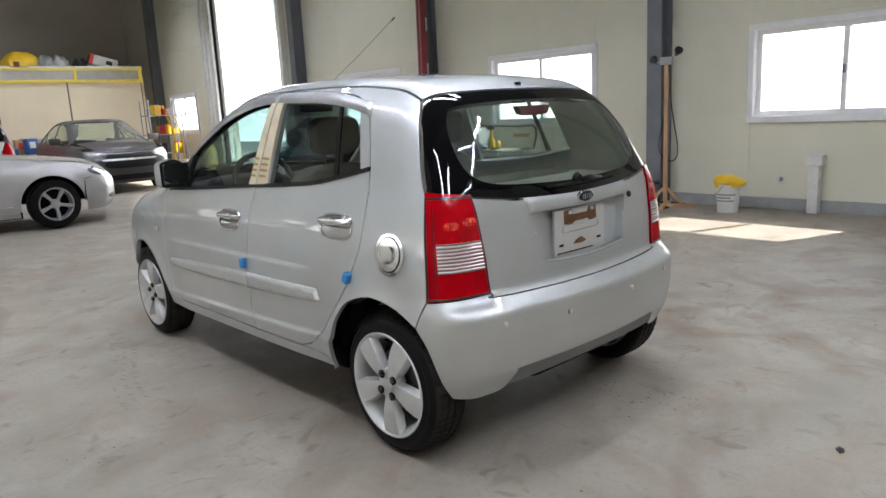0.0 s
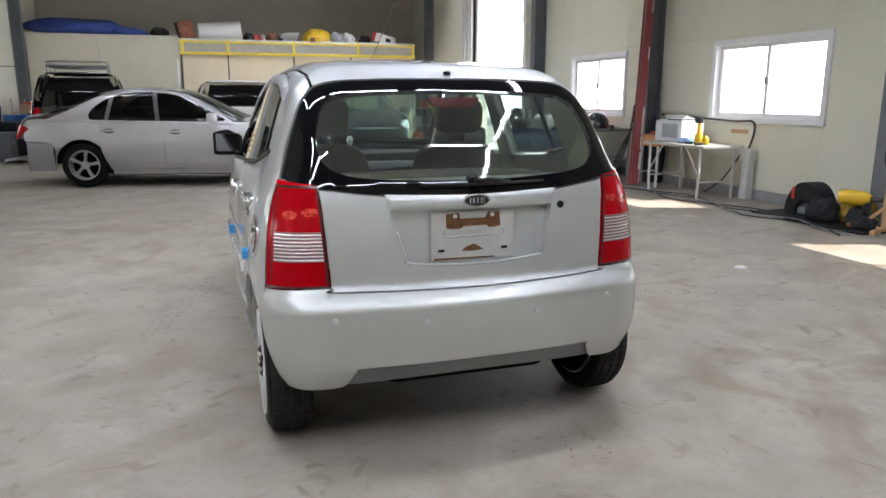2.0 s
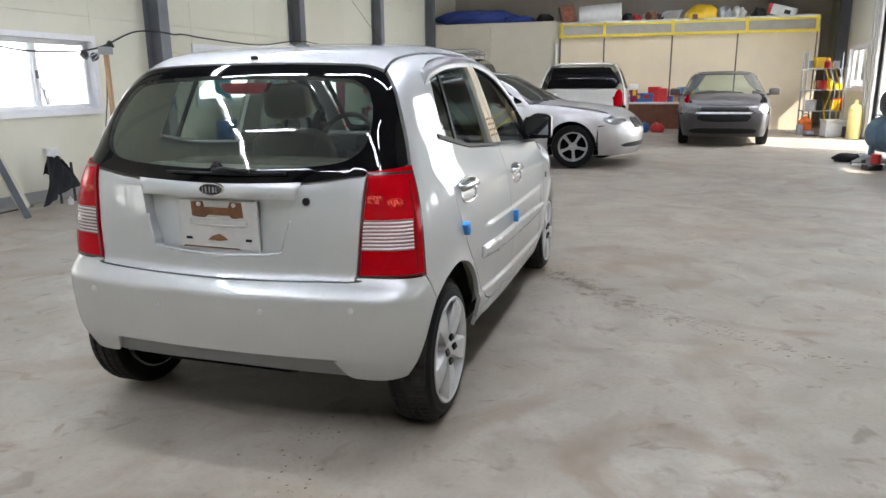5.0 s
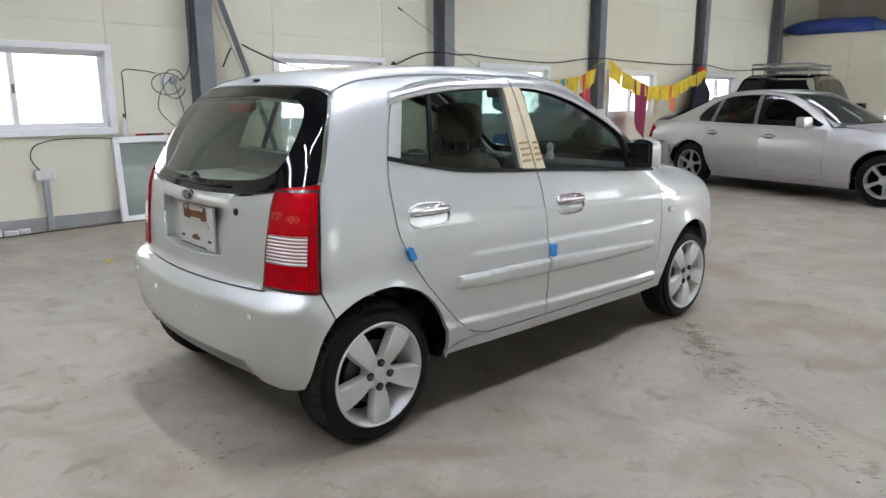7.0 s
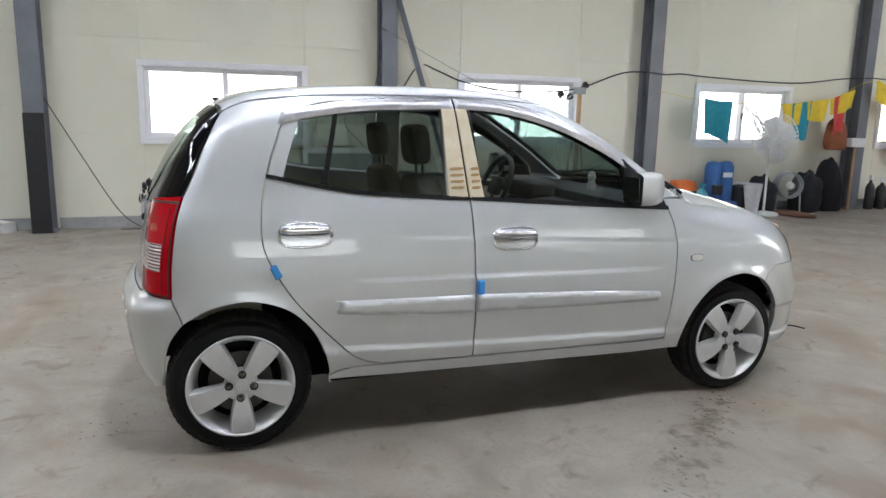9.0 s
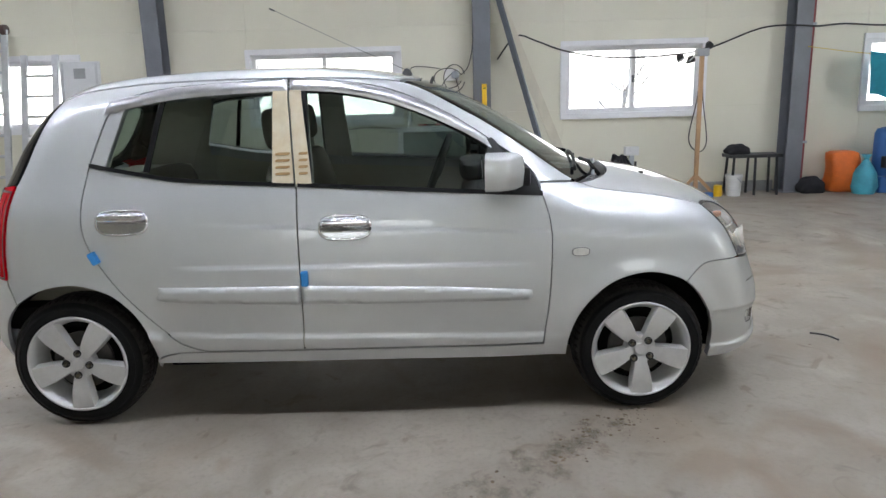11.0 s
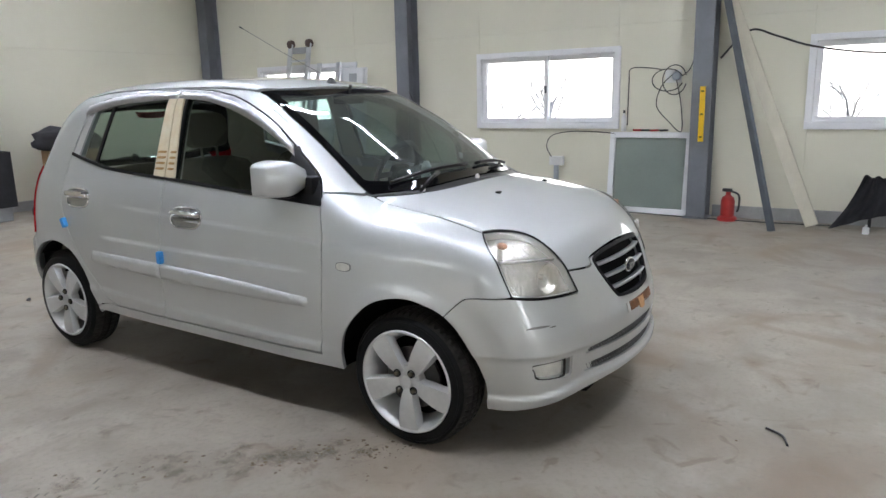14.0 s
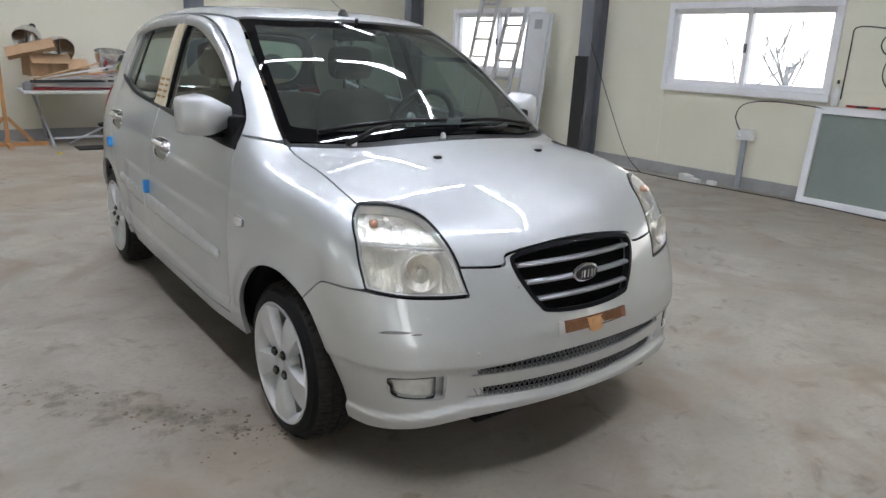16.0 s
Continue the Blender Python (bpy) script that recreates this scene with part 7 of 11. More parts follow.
SEDAN = dict(paint=M_sedan, barmat=mat("grey_pillar_trim", (0.22, 0.22, 0.23), 0.3, metal=0.5), base=2.89, r=0.325, rim=0.216, lr=1.1, lf=0.85, sill=0.26, half=0.9, sillpaint=True, trimline=0.345, spokes=5, track=0.87, bump=0.62, fc=0.36, rc=0.2, ws=0.22, crown=(0.07, 0.06),
             top=[(-1.2, 0.98), (-1.0, 1.045), (-0.75, 1.075), (-0.45, 1.085), (-0.2, 1.15), (0.15, 1.305), (0.42, 1.405), (0.7, 1.452), (1.05, 1.468), (1.4, 1.462), (1.65, 1.425), (1.9, 1.325), (2.25, 1.145), (2.5, 1.03), (2.65, 0.985), (3.0, 0.945), (3.35, 0.875), (3.6, 0.785), (3.75, 0.66), (3.9, 0.5)],
             wid=[(0.15, 0.83), (0.3, 0.885), (0.5, 0.915), (0.65, 0.92), (0.8, 0.905), (0.95, 0.88), (1.05, 0.845), (1.2, 0.765), (1.35, 0.685), (1.45, 0.63)], plan=[(-1.2, -0.14), (-0.9, -0.075), (-0.4, -0.02), (0.4, 0.0), (2.2, 0.0), (2.9, -0.02), (3.3, -0.06), (3.7, -0.16)],
             rear=[(0.2, -1.0), (0.35, -1.08), (0.5, -1.10), (0.66, -1.09), (0.8, -1.05), (0.98, -1.0), (1.1, -0.94)], front=[(0.15, 3.62), (0.3, 3.72), (0.5, 3.74), (0.62, 3.72), (0.72, 3.66), (0.82, 3.55), (1.0, 3.3)],
             belt=[(-1.0, 0.97), (-0.3, 0.97), (0.5, 0.955), (1.5, 0.935), (2.35, 0.915)], doors=(0.42, 1.40, 2.36), cowl=2.56, cowlx=0.70, deck=-0.35, wingtop=[(3.42, 0.80), (3.2, 0.86), (2.8, 0.925), (2.55, 0.95), (2.36, 0.945)],
             lampf=[(3.30, 0.66), (3.42, 0.78)], lampr=[(-0.80, 0.68), (-0.82, 0.90)], tailtop=[(-0.75, 0.99), (-0.5, 1.0), (-0.30, 0.975)],
             win=[(0.36, 0.992), (0.33, 1.06), (0.40, 1.17), (0.55, 1.28), (0.74, 1.352), (1.0, 1.385), (1.35, 1.385), (1.62, 1.335), (1.9, 1.205), (2.12, 1.075), (2.26, 0.965), (1.5, 0.965), (0.6, 0.985), (0.36, 0.992)], wtop=[(0.12, 0.995), (0.42, 1.225), (0.68, 1.335), (1.0, 1.385), (1.35, 1.385), (1.62, 1.335), (1.9, 1.205)],
             rail=[(-0.32, 0.975), (-0.05, 1.09), (0.25, 1.235), (0.5, 1.355), (0.8, 1.412), (1.1, 1.422), (1.45, 1.41), (1.7, 1.36), (2.0, 1.215), (2.25, 1.055), (2.40, 0.945)], apillar=[(2.42, 0.955), (2.25, 1.06), (2.0, 1.22), (1.7, 1.365)],
             bars=[(1.32, 1.25), (0.58, 0.64)], handles=[0.62, 1.56], mirror=(2.12, 1.0), glass=M_dkglass, wglass=M_rglass, roofx=0.56, roofy=(0.42, 1.62), hoodx=(0.70, 0.68, 0.60, 3.58),
             headlamp=[(0.40, 0.70), (0.55, 0.665), (0.72, 0.66), (0.80, 0.70), (0.78, 0.76), (0.62, 0.745), (0.42, 0.735), (0.40, 0.70)], taillamp=[(0.48, 0.74), (0.72, 0.70), (0.82, 0.76), (0.82, 0.90), (0.6, 0.93), (0.48, 0.88), (0.48, 0.74)], rb=(0.24, 0.68), fb=(0.2, 0.66),
             frontbits=[([(-0.26, 0.60), (-0.04, 0.60), (-0.03, 0.73), (-0.22, 0.73), (-0.26, 0.60)], M_black, "twin grille"), ([(0.26, 0.60), (0.04, 0.60), (0.03, 0.73), (0.22, 0.73), (0.26, 0.60)], M_black, "twin grille"), ([(-0.5, 0.32), (0.5, 0.32), (0.5, 0.38), (-0.5, 0.38), (-0.5, 0.32)], M_black, "lower intake")],
             rearbits=[("boot_lid", [(-0.5, 0.70), (0.5, 0.70), (0.56, 0.95), (0.5, 1.02), (-0.5, 1.02), (-0.56, 0.95), (-0.5, 0.70)], M_sedan, "boot lid")])
# the cabin sits well back between the axles
back = lambda y: y - 0.22 * float(np.interp(y, [-1.0, -0.3, 2.6, 3.3], [0, 1, 1, 0]))
for k in ("top", "belt", "wingtop", "win", "wtop", "rail", "apillar"):
    SEDAN[k] = [(back(y), z) for y, z in SEDAN[k]]
SEDAN.update(steer=16, doors=(0.27, 1.18, 2.14), cowl=back(SEDAN["cowl"]), bars=[(back(y0), back(y1)) for y0, y1 in SEDAN["bars"]], handles=[back(y) for y in SEDAN["handles"]], mirror=(back(SEDAN["mirror"][0]), SEDAN["mirror"][1]), roofy=tuple(back(y) for y in SEDAN["roofy"]), deck=back(SEDAN["deck"]), tailtop=SEDAN["tailtop"][:-1] + [(back(SEDAN["tailtop"][-1][0]), SEDAN["tailtop"][-1][1])])
sedan = other_car("sedan_car", pose(-2.49, 9.72, 0, 0, 0, -101), SEDAN, "pale silver four-door sedan parked across the hall")
CURRENT[0] = car_form(SEDAN)
pt_ = lambda q: on_top(rounded(q, 4))
panel("boot_top", [pt_([(0.70, -0.90), (0.70, -0.57)]), pt_([(0.66, -0.51), (0, -0.57), (-0.66, -0.51)]), pt_([(-0.70, -0.57), (-0.70, -0.90)]), pt_([(-0.62, -0.97), (0, -1.0), (0.62, -0.97)])], Flat((0, -0.2, 1)), M_sedan, sedan, grid=0.08)
panel("rear_screen", [pt_([(0.64, -0.50), (0, -0.55), (-0.64, -0.50)]), pt_([(-0.65, -0.46), (-0.56, 0.16)]), pt_([(-0.54, 0.20), (0, 0.16), (0.54, 0.20)]), pt_([(0.56, 0.16), (0.65, -0.46)])], Flat((0, -0.3, 1)), M_dkglass, sedan, grid=0.1, label="dark rear screen")
CURRENT[0] = hatch_form

COMPACT = dict(SEDAN, steer=0, trimline=0, paint=M_grey, barmat=M_black, base=2.685, r=0.315, rim=0.215, lr=0.98, lf=0.93, half=0.87, track=0.84, bump=0.6, fc=0.34,
               top=[(-1.1, 1.0), (-0.9, 1.06), (-0.6, 1.10), (-0.35, 1.13), (0.1, 1.31), (0.4, 1.42), (0.7, 1.465), (1.0, 1.475), (1.3, 1.465), (1.5, 1.425), (1.75, 1.315), (2.15, 1.12), (2.35, 1.04), (2.5, 1.005), (2.85, 0.975), (3.2, 0.91), (3.45, 0.81), (3.6, 0.68), (3.75, 0.5)],
               wid=[(0.15, 0.80), (0.3, 0.855), (0.5, 0.885), (0.68, 0.892), (0.85, 0.88), (0.97, 0.86), (1.07, 0.82), (1.2, 0.76), (1.35, 0.685), (1.47, 0.62)], plan=[(-1.1, -0.13), (-0.8, -0.06), (-0.3, -0.01), (0.4, 0.0), (2.1, 0.0), (2.7, -0.02), (3.1, -0.06), (3.5, -0.15)],
               rear=[(0.2, -0.9), (0.35, -0.96), (0.5, -0.98), (0.66, -0.97), (0.8, -0.94), (0.98, -0.9), (1.1, -0.84)], front=[(0.15, 3.5), (0.3, 3.6), (0.5, 3.615), (0.65, 3.6), (0.75, 3.56), (0.86, 3.46), (1.0, 3.25)],
               belt=[(-0.9, 1.0), (-0.3, 1.0), (0.5, 0.985), (1.4, 0.96), (2.2, 0.93)], doors=(0.40, 1.28, 2.20), cowl=2.40, cowlx=0.68, wingtop=[(3.22, 0.82), (3.0, 0.88), (2.65, 0.94), (2.40, 0.96), (2.20, 0.955)], lampf=[(3.08, 0.68), (3.22, 0.80)], lampr=[(-0.72, 0.70), (-0.73, 0.92)], tailtop=[(-0.68, 1.01), (-0.45, 1.02), (-0.28, 1.0)],
               win=[(0.10, 1.02), (0.24, 1.13), (0.45, 1.27), (0.7, 1.36), (1.0, 1.395), (1.25, 1.39), (1.5, 1.335), (1.78, 1.2), (2.0, 1.075), (2.12, 0.985), (1.4, 0.99), (0.5, 1.01), (0.10, 1.02)], wtop=[(0.10, 1.02), (0.45, 1.27), (0.7, 1.36), (1.0, 1.395), (1.25, 1.39), (1.5, 1.335), (1.78, 1.2)],
               rail=[(-0.28, 1.0), (0.0, 1.12), (0.3, 1.28), (0.55, 1.39), (0.8, 1.425), (1.05, 1.43), (1.35, 1.415), (1.58, 1.36), (1.88, 1.2), (2.1, 1.07), (2.25, 0.955)], apillar=[(2.27, 0.965), (2.1, 1.08), (1.88, 1.21), (1.58, 1.365)],
               bars=[(1.25, 1.18), (0.42, 0.46)], handles=[0.55, 1.42], mirror=(1.98, 1.02), glass=M_rglass, roofy=(0.40, 1.48), roofx=0.55, hoodx=(0.68, 0.68, 0.60, 3.44),
               headlamp=[(0.42, 0.74), (0.55, 0.66), (0.74, 0.66), (0.80, 0.74), (0.76, 0.84), (0.62, 0.82), (0.44, 0.78), (0.42, 0.74)], fb=(0.2, 0.64), rb=(0.25, 0.68),
               frontbits=[([(-0.40, 0.69), (0.40, 0.69), (0.42, 0.76), (-0.42, 0.76), (-0.40, 0.69)], M_black, "upper grille"), ([(-0.40, 0.50), (0.40, 0.50), (0.42, 0.63), (-0.42, 0.63), (-0.40, 0.50)], M_black, "lower grille"), ([(-0.44, 0.64), (0.44, 0.64), (0.44, 0.675), (-0.44, 0.675), (-0.44, 0.64)], M_satin, "chrome grille bar"), ([(-0.07, 0.637), (0.07, 0.637), (0.09, 0.657), (0.07, 0.678), (-0.07, 0.678), (-0.09, 0.657), (-0.07, 0.637)], mat("pale_gold_emblem", (0.62, 0.50, 0.25), 0.3, metal=0.7), "gold emblem bar"), ([(-0.55, 0.27), (0.55, 0.27), (0.5, 0.36), (-0.5, 0.36), (-0.55, 0.27)], M_black, "lower intake")],
               rearbits=[("boot_lid", [(-0.5, 0.70), (0.5, 0.70), (0.54, 0.98), (-0.54, 0.98), (-0.5, 0.70)], M_grey, "boot lid")])
other_car("compact_sedan", pose(2.75, 15.85, 0, 0, 0, 178), COMPACT, "dusty dark grey sedan parked nose-out by the mezzanine")

SUV = dict(SEDAN, steer=0, trimline=0, paint=M_white, barmat=M_black, base=2.71, r=0.355, rim=0.22, lr=0.95, lf=0.9, half=0.9, track=0.88, sill=0.42, bump=0.75, fc=0.26, rc=0.10, crown=(0.05, 0.06), sillpaint=False,
           top=[(-1.1, 1.6), (-0.9, 1.635), (-0.4, 1.665), (0.3, 1.685), (0.9, 1.685), (1.25, 1.66), (1.5, 1.58), (1.8, 1.40), (2.1, 1.22), (2.25, 1.15), (2.6, 1.11), (3.0, 1.06), (3.3, 0.99), (3.5, 0.88), (3.65, 0.7)],
           wid=[(0.2, 0.84), (0.45, 0.90), (0.7, 0.93), (0.9, 0.925), (1.1, 0.90), (1.25, 0.86), (1.4, 0.80), (1.55, 0.735), (1.68, 0.68)], plan=[(-1.1, -0.08), (-0.8, -0.03), (-0.3, 0.0), (2.2, 0.0), (2.7, -0.02), (3.1, -0.05), (3.5, -0.12)],
           rear=[(0.3, -0.88), (0.45, -0.95), (0.7, -0.95), (0.85, -0.9), (1.1, -0.87), (1.35, -0.80), (1.6, -0.66), (1.7, -0.6)], front=[(0.25, 3.5), (0.4, 3.6), (0.7, 3.6), (0.85, 3.56), (1.0, 3.44), (1.2, 3.2)],
           belt=[(-0.9, 1.10), (0.5, 1.08), (1.4, 1.06), (2.2, 1.04)], doors=(0.42, 1.30, 2.18), cowl=2.22, cowlx=0.70, wingtop=[(3.20, 0.95), (2.9, 1.02), (2.5, 1.07), (2.3, 1.09), (2.18, 1.08)], lampf=[(3.1, 0.78), (3.2, 0.92)], lampr=[(-0.76, 0.80), (-0.72, 1.05)], tailtop=[(-0.68, 1.2), (-0.62, 1.35), (-0.58, 1.09)],
           win=[(-0.55, 1.15), (-0.45, 1.48), (0.0, 1.56), (0.7, 1.575), (1.2, 1.555), (1.5, 1.44), (1.8, 1.25), (2.0, 1.10), (1.2, 1.10), (0.3, 1.12), (-0.55, 1.15)], wtop=[(-0.55, 1.45), (0.0, 1.56), (0.7, 1.575), (1.2, 1.555), (1.5, 1.44)],
           rail=[(-0.70, 1.11), (-0.66, 1.3), (-0.55, 1.5), (-0.45, 1.6), (0.0, 1.625), (0.7, 1.635), (1.25, 1.605), (1.55, 1.48), (1.85, 1.29), (2.15, 1.06)], apillar=[(2.17, 1.07), (1.85, 1.30), (1.55, 1.49), (1.3, 1.6)],
           bars=[(1.32, 1.28), (0.42, 0.40), (-0.15, -0.12)], handles=[0.58, 1.45], mirror=(1.92, 1.12), glass=M_dkglass, roofx=0.60, roofy=(-0.56, 1.28), hoodx=(0.72, 0.72, 0.64, 3.40),
           headlamp=[(0.45, 0.80), (0.75, 0.78), (0.80, 0.88), (0.72, 0.95), (0.48, 0.92), (0.45, 0.80)], taillamp=[(0.66, 0.80), (0.84, 0.80), (0.83, 1.05), (0.74, 1.12), (0.66, 0.95), (0.66, 0.80)], rb=(0.4, 0.74), fb=(0.35, 0.76),
           frontbits=[([(-0.4, 0.80), (0.4, 0.80), (0.4, 0.92), (-0.4, 0.92), (-0.4, 0.80)], M_black, "grille")],
           rearbits=[("tailgate", [(-0.62, 0.76), (0.62, 0.76), (0.64, 0.95), (0.72, 1.12), (-0.72, 1.12), (-0.64, 0.95), (-0.62, 0.76)], M_white, "white tailgate"), ("rear_screen", [(-0.70, 1.14), (0.70, 1.14), (0.60, 1.52), (0.5, 1.56), (-0.5, 1.56), (-0.60, 1.52), (-0.70, 1.14)], M_band, "black rear screen")])
other_car("white_suv", pose(-0.2, 13.35, 0, 0, 0, 2), SUV, "white off-road wagon with black rear screen parked behind the sedan")
lifted = lambda z: z if z < 1.08 else 1.08 + (z - 1.08) * 1.28
BSUV = dict(SUV, paint=M_blackp, bpaint=M_blackp, barmat=M_blackp, mirror=(1.92, 1.14))
for k in ("top", "belt", "wingtop", "win", "wtop", "rail", "apillar", "tailtop"):
    BSUV[k] = [(y, lifted(z)) for y, z in SUV[k]]
for k in ("wid", "rear", "front"):
    BSUV[k] = [(lifted(z), v) for z, v in SUV[k]]
BSUV["rearbits"] = [(nm, [(x, lifted(z)) for x, z in q], M_band if nm == "rear_screen" else M_blackp, lb.replace("white", "black")) for nm, q, mt, lb in SUV["rearbits"]]
bsuv = other_car("black_suv", pose(-3.35, 14.1, 0, 0, 0, 4), BSUV, "black off-road wagon with a steel roof rack")
CURRENT[0] = car_form(BSUV)
bm = BM()
zr_ = 1.93
loop = [(-0.55, -0.45), (-0.55, 1.15), (-0.45, 1.25), (0.45, 1.25), (0.55, 1.15), (0.55, -0.45), (0.45, -0.55), (-0.45, -0.55), (-0.55, -0.45)]
tube(bm, [(x, y, zr_ + 0.09) for x, y in loop], 0.016, 8)
tube(bm, [(x, y, zr_ + 0.01) for x, y in loop], 0.013, 8)
for y in (-0.5, -0.1, 0.3, 0.7, 1.1):
    tube(bm, [(-0.55, y, zr_), (0.55, y, zr_)], 0.012, 6)
for x in (-0.55, 0.55):
    for y in (-0.4, 0.3, 1.0):
        zz = on_top([(x, y)])[0][2]
        tube(bm, [(x, y, zz - 0.02), (x, y, zr_ + 0.09)], 0.012, 6)
part("roof_rack", bm, mat("worn_rack_steel", (0.34, 0.34, 0.34), 0.3, metal=0.8), bsuv, "tubular steel roof rack")
CURRENT[0] = hatch_form

# ---- loose things round the hall ----
rnd = random.Random(5)
M_wood = mat("raw_pine", (0.50, 0.30, 0.15), 0.6, var=0.12, scale=6, stretch=(6, 6, 1), bump=0.08)
M_wood2 = mat("orange_plywood", (0.55, 0.27, 0.10), 0.55, var=0.12, scale=6, bump=0.06)
M_card = mat("brown_cardboard", (0.42, 0.27, 0.15), 0.85, var=0.08, scale=6, bump=0.05)
M_alu = mat("dull_aluminium", (0.62, 0.63, 0.65), 0.35, metal=0.8, var=0.08, scale=9)
M_galv = mat("galvanised_steel", (0.40, 0.43, 0.47), 0.4, metal=0.6, var=0.1, scale=7)
M_wpl = mat("white_plastic", (0.74, 0.74, 0.72), 0.4, var=0.05, scale=9)
M_wpt = mat("chipped_white_paint", (0.70, 0.70, 0.67), 0.5, var=0.08, scale=9)
M_yel = mat("yellow_plastic", (0.80, 0.50, 0.02), 0.4, var=0.08, scale=9)
M_ypt = mat("yellow_paint", (0.78, 0.60, 0.06), 0.5, var=0.08, scale=6)
M_ycl = mat("yellow_cloth", (0.72, 0.52, 0.04), 0.9, var=0.1, scale=8)
M_redp = mat("red_plastic", (0.55, 0.03, 0.03), 0.4, var=0.1, scale=8)
M_redpipe = mat("red_oxide_pipe", (0.26, 0.045, 0.045), 0.45, var=0.15, scale=5, col2=(0.20, 0.03, 0.035))
M_blk = mat("black_plastic", (0.02, 0.02, 0.021), 0.45, var=0.15, scale=12)
M_blkc = mat("black_cloth", (0.018, 0.018, 0.021), 0.95, var=0.2, scale=14, bump=0.2, bscale=200)
M_cable = mat("black_cable", (0.02, 0.02, 0.02), 0.5, var=0.1)
M_teal = mat("teal_towel", (0.02, 0.25, 0.33), 0.95, var=0.1, scale=12, bump=0.15, bscale=300)
M_maroon = mat("maroon_towel", (0.28, 0.03, 0.08), 0.95, var=0.1, scale=12, bump=0.15, bscale=300)
M_orange = mat("orange_plastic", (0.75, 0.16, 0.02), 0.5, var=0.1, scale=10)
M_bluep = mat("blue_paint", (0.03, 0.13, 0.36), 0.45, var=0.12, scale=8)
M_tank = mat("blue_tank_paint", (0.09, 0.17, 0.25), 0.45, var=0.15, scale=6, coat=0.2)
M_tarp = mat("blue_tarpaulin", (0.03, 0.06, 0.28), 0.5, var=0.2, scale=5, bump=0.1)
M_tealb = mat("teal_bag", (0.06, 0.36, 0.46), 0.45, var=0.15, scale=9)
M_grycl = mat("grey_cloth", (0.50, 0.50, 0.50), 0.9, var=0.12, scale=6, bump=0.1)
M_sheet = mat("dusty_plastic_sheet", (0.62, 0.63, 0.60), 0.3, var=0.1, scale=8)
M_copper = mat("copper_orange_hose", (0.55, 0.20, 0.10), 0.4, var=0.15, scale=20)
M_rubx = MATS["black_rubber"]
M_gglass = mat("frosted_green_glass", (0.215, 0.25, 0.225), 0.2, var=0.05, scale=2.5, coat=0.3)
M_brown = mat("brown_box", (0.17, 0.07, 0.035), 0.7, var=0.15, scale=8)
M_greyp = mat("grey_plastic", (0.32, 0.33, 0.34), 0.5, var=0.1, scale=9)


def thing(nm, label, cat, x=0, y=0, z=0, rz=0, group=""):
    return root(nm, pose(x, y, z, 0, 0, rz), label, cat, group)


def bx(par, nm, lo, hi, m, bev=0.006, label="", rot=None):
    bm = BM()
    box(bm, lo, hi, bev, rot)
    return part(nm, bm, m, par, label, smooth=False)


def bar(par, nm, a, b, r, m, label="", seg=10, r2=None):
    bm = BM()
    cyl(bm, a, b, r, seg, r2)
    return part(nm, bm, m, par, label)


def beamlet(par, nm, a, b, w, d, m, label=""):
    """A square timber from a to b."""
    a, b = Vector(a), Vector(b)
    q = (b - a).to_track_quat("Z", "Y").to_matrix().to_4x4()
    bm = BM()
    box(bm, (-w / 2, -d / 2, 0), (w / 2, d / 2, (b - a).length), 0.003, Matrix.Translation(a) @ q)
    return part(nm, bm, m, par, label, smooth=False)


def turned(par, nm, prof, m, label="", at=(0, 0, 0), rot=(0, 0, 0), seg=22):
    bm = BM()
    lathe(bm, prof, seg, pose(*at, *rot))
    return part(nm, clean(bm), m, par, label)


def hose(par, nm, pts, r, m, label="", n=6):
    bm = BM()
    tube(bm, pts, r, 6, smooth_n=n)
    return part(nm, bm, m, par, label)


def wave3(x, y, z, s):
    return math.sin(3.1 * x * s + 1.7 * y * s + s) * math.cos(2.3 * y * s - 1.1 * z * s) + 0.5 * math.sin(5.3 * x * s - 4.1 * z * s + 2 * s)


def heap(bm, c, size, seed, amp=0.16, n=18, m_=10, flat=True):
    """A lumpy sack or folded cloth, flat beneath."""
    vs = lathe(bm, [(math.sin(math.pi * j / m_), -math.cos(math.pi * j / m_)) for j in range(m_ + 1)], n)
    for v in vs:
        q = v.co.copy()
        k_ = 1 + amp * wave3(q.x, q.y, q.z, 1.2 + 0.3 * (seed % 3))
        q *= k_
        if flat:
            q.z = max(q.z, -0.55)
            q.z = (q.z + 0.55) / 1.55
        v.co = Vector((c[0] + q.x * size[0], c[1] + q.y * size[1], c[2] + q.z * size[2]))
    return vs


def lump(nm, label, cat, c, size, m, seed=1, amp=0.16, group=""):
    t_ = thing(nm, label, cat, *c, group=group)
    bm = BM()
    heap(bm, (0, 0, 0), size, seed, amp, 26, 14)
    part(nm + "_body", bm, m, t_)
    return t_


def sheet(par, nm, f, nu, nv, m, thick=0.004, label=""):
    """A cloth given by f(u, v), with thickness."""
    bm = BM()
    g = [[bm.verts.new(f(i / nu, j / nv)) for j in range(nv + 1)] for i in range(nu + 1)]
    for i in range(nu):
        for j in range(nv):
            bm.faces.new((g[i][j], g[i + 1][j], g[i + 1][j + 1], g[i][j + 1]))
    bm.normal_update()
    bmesh.ops.solidify(bm, geom=bm.faces[:], thickness=thick)
    return part(nm, bm, m, par, label, angle=60)


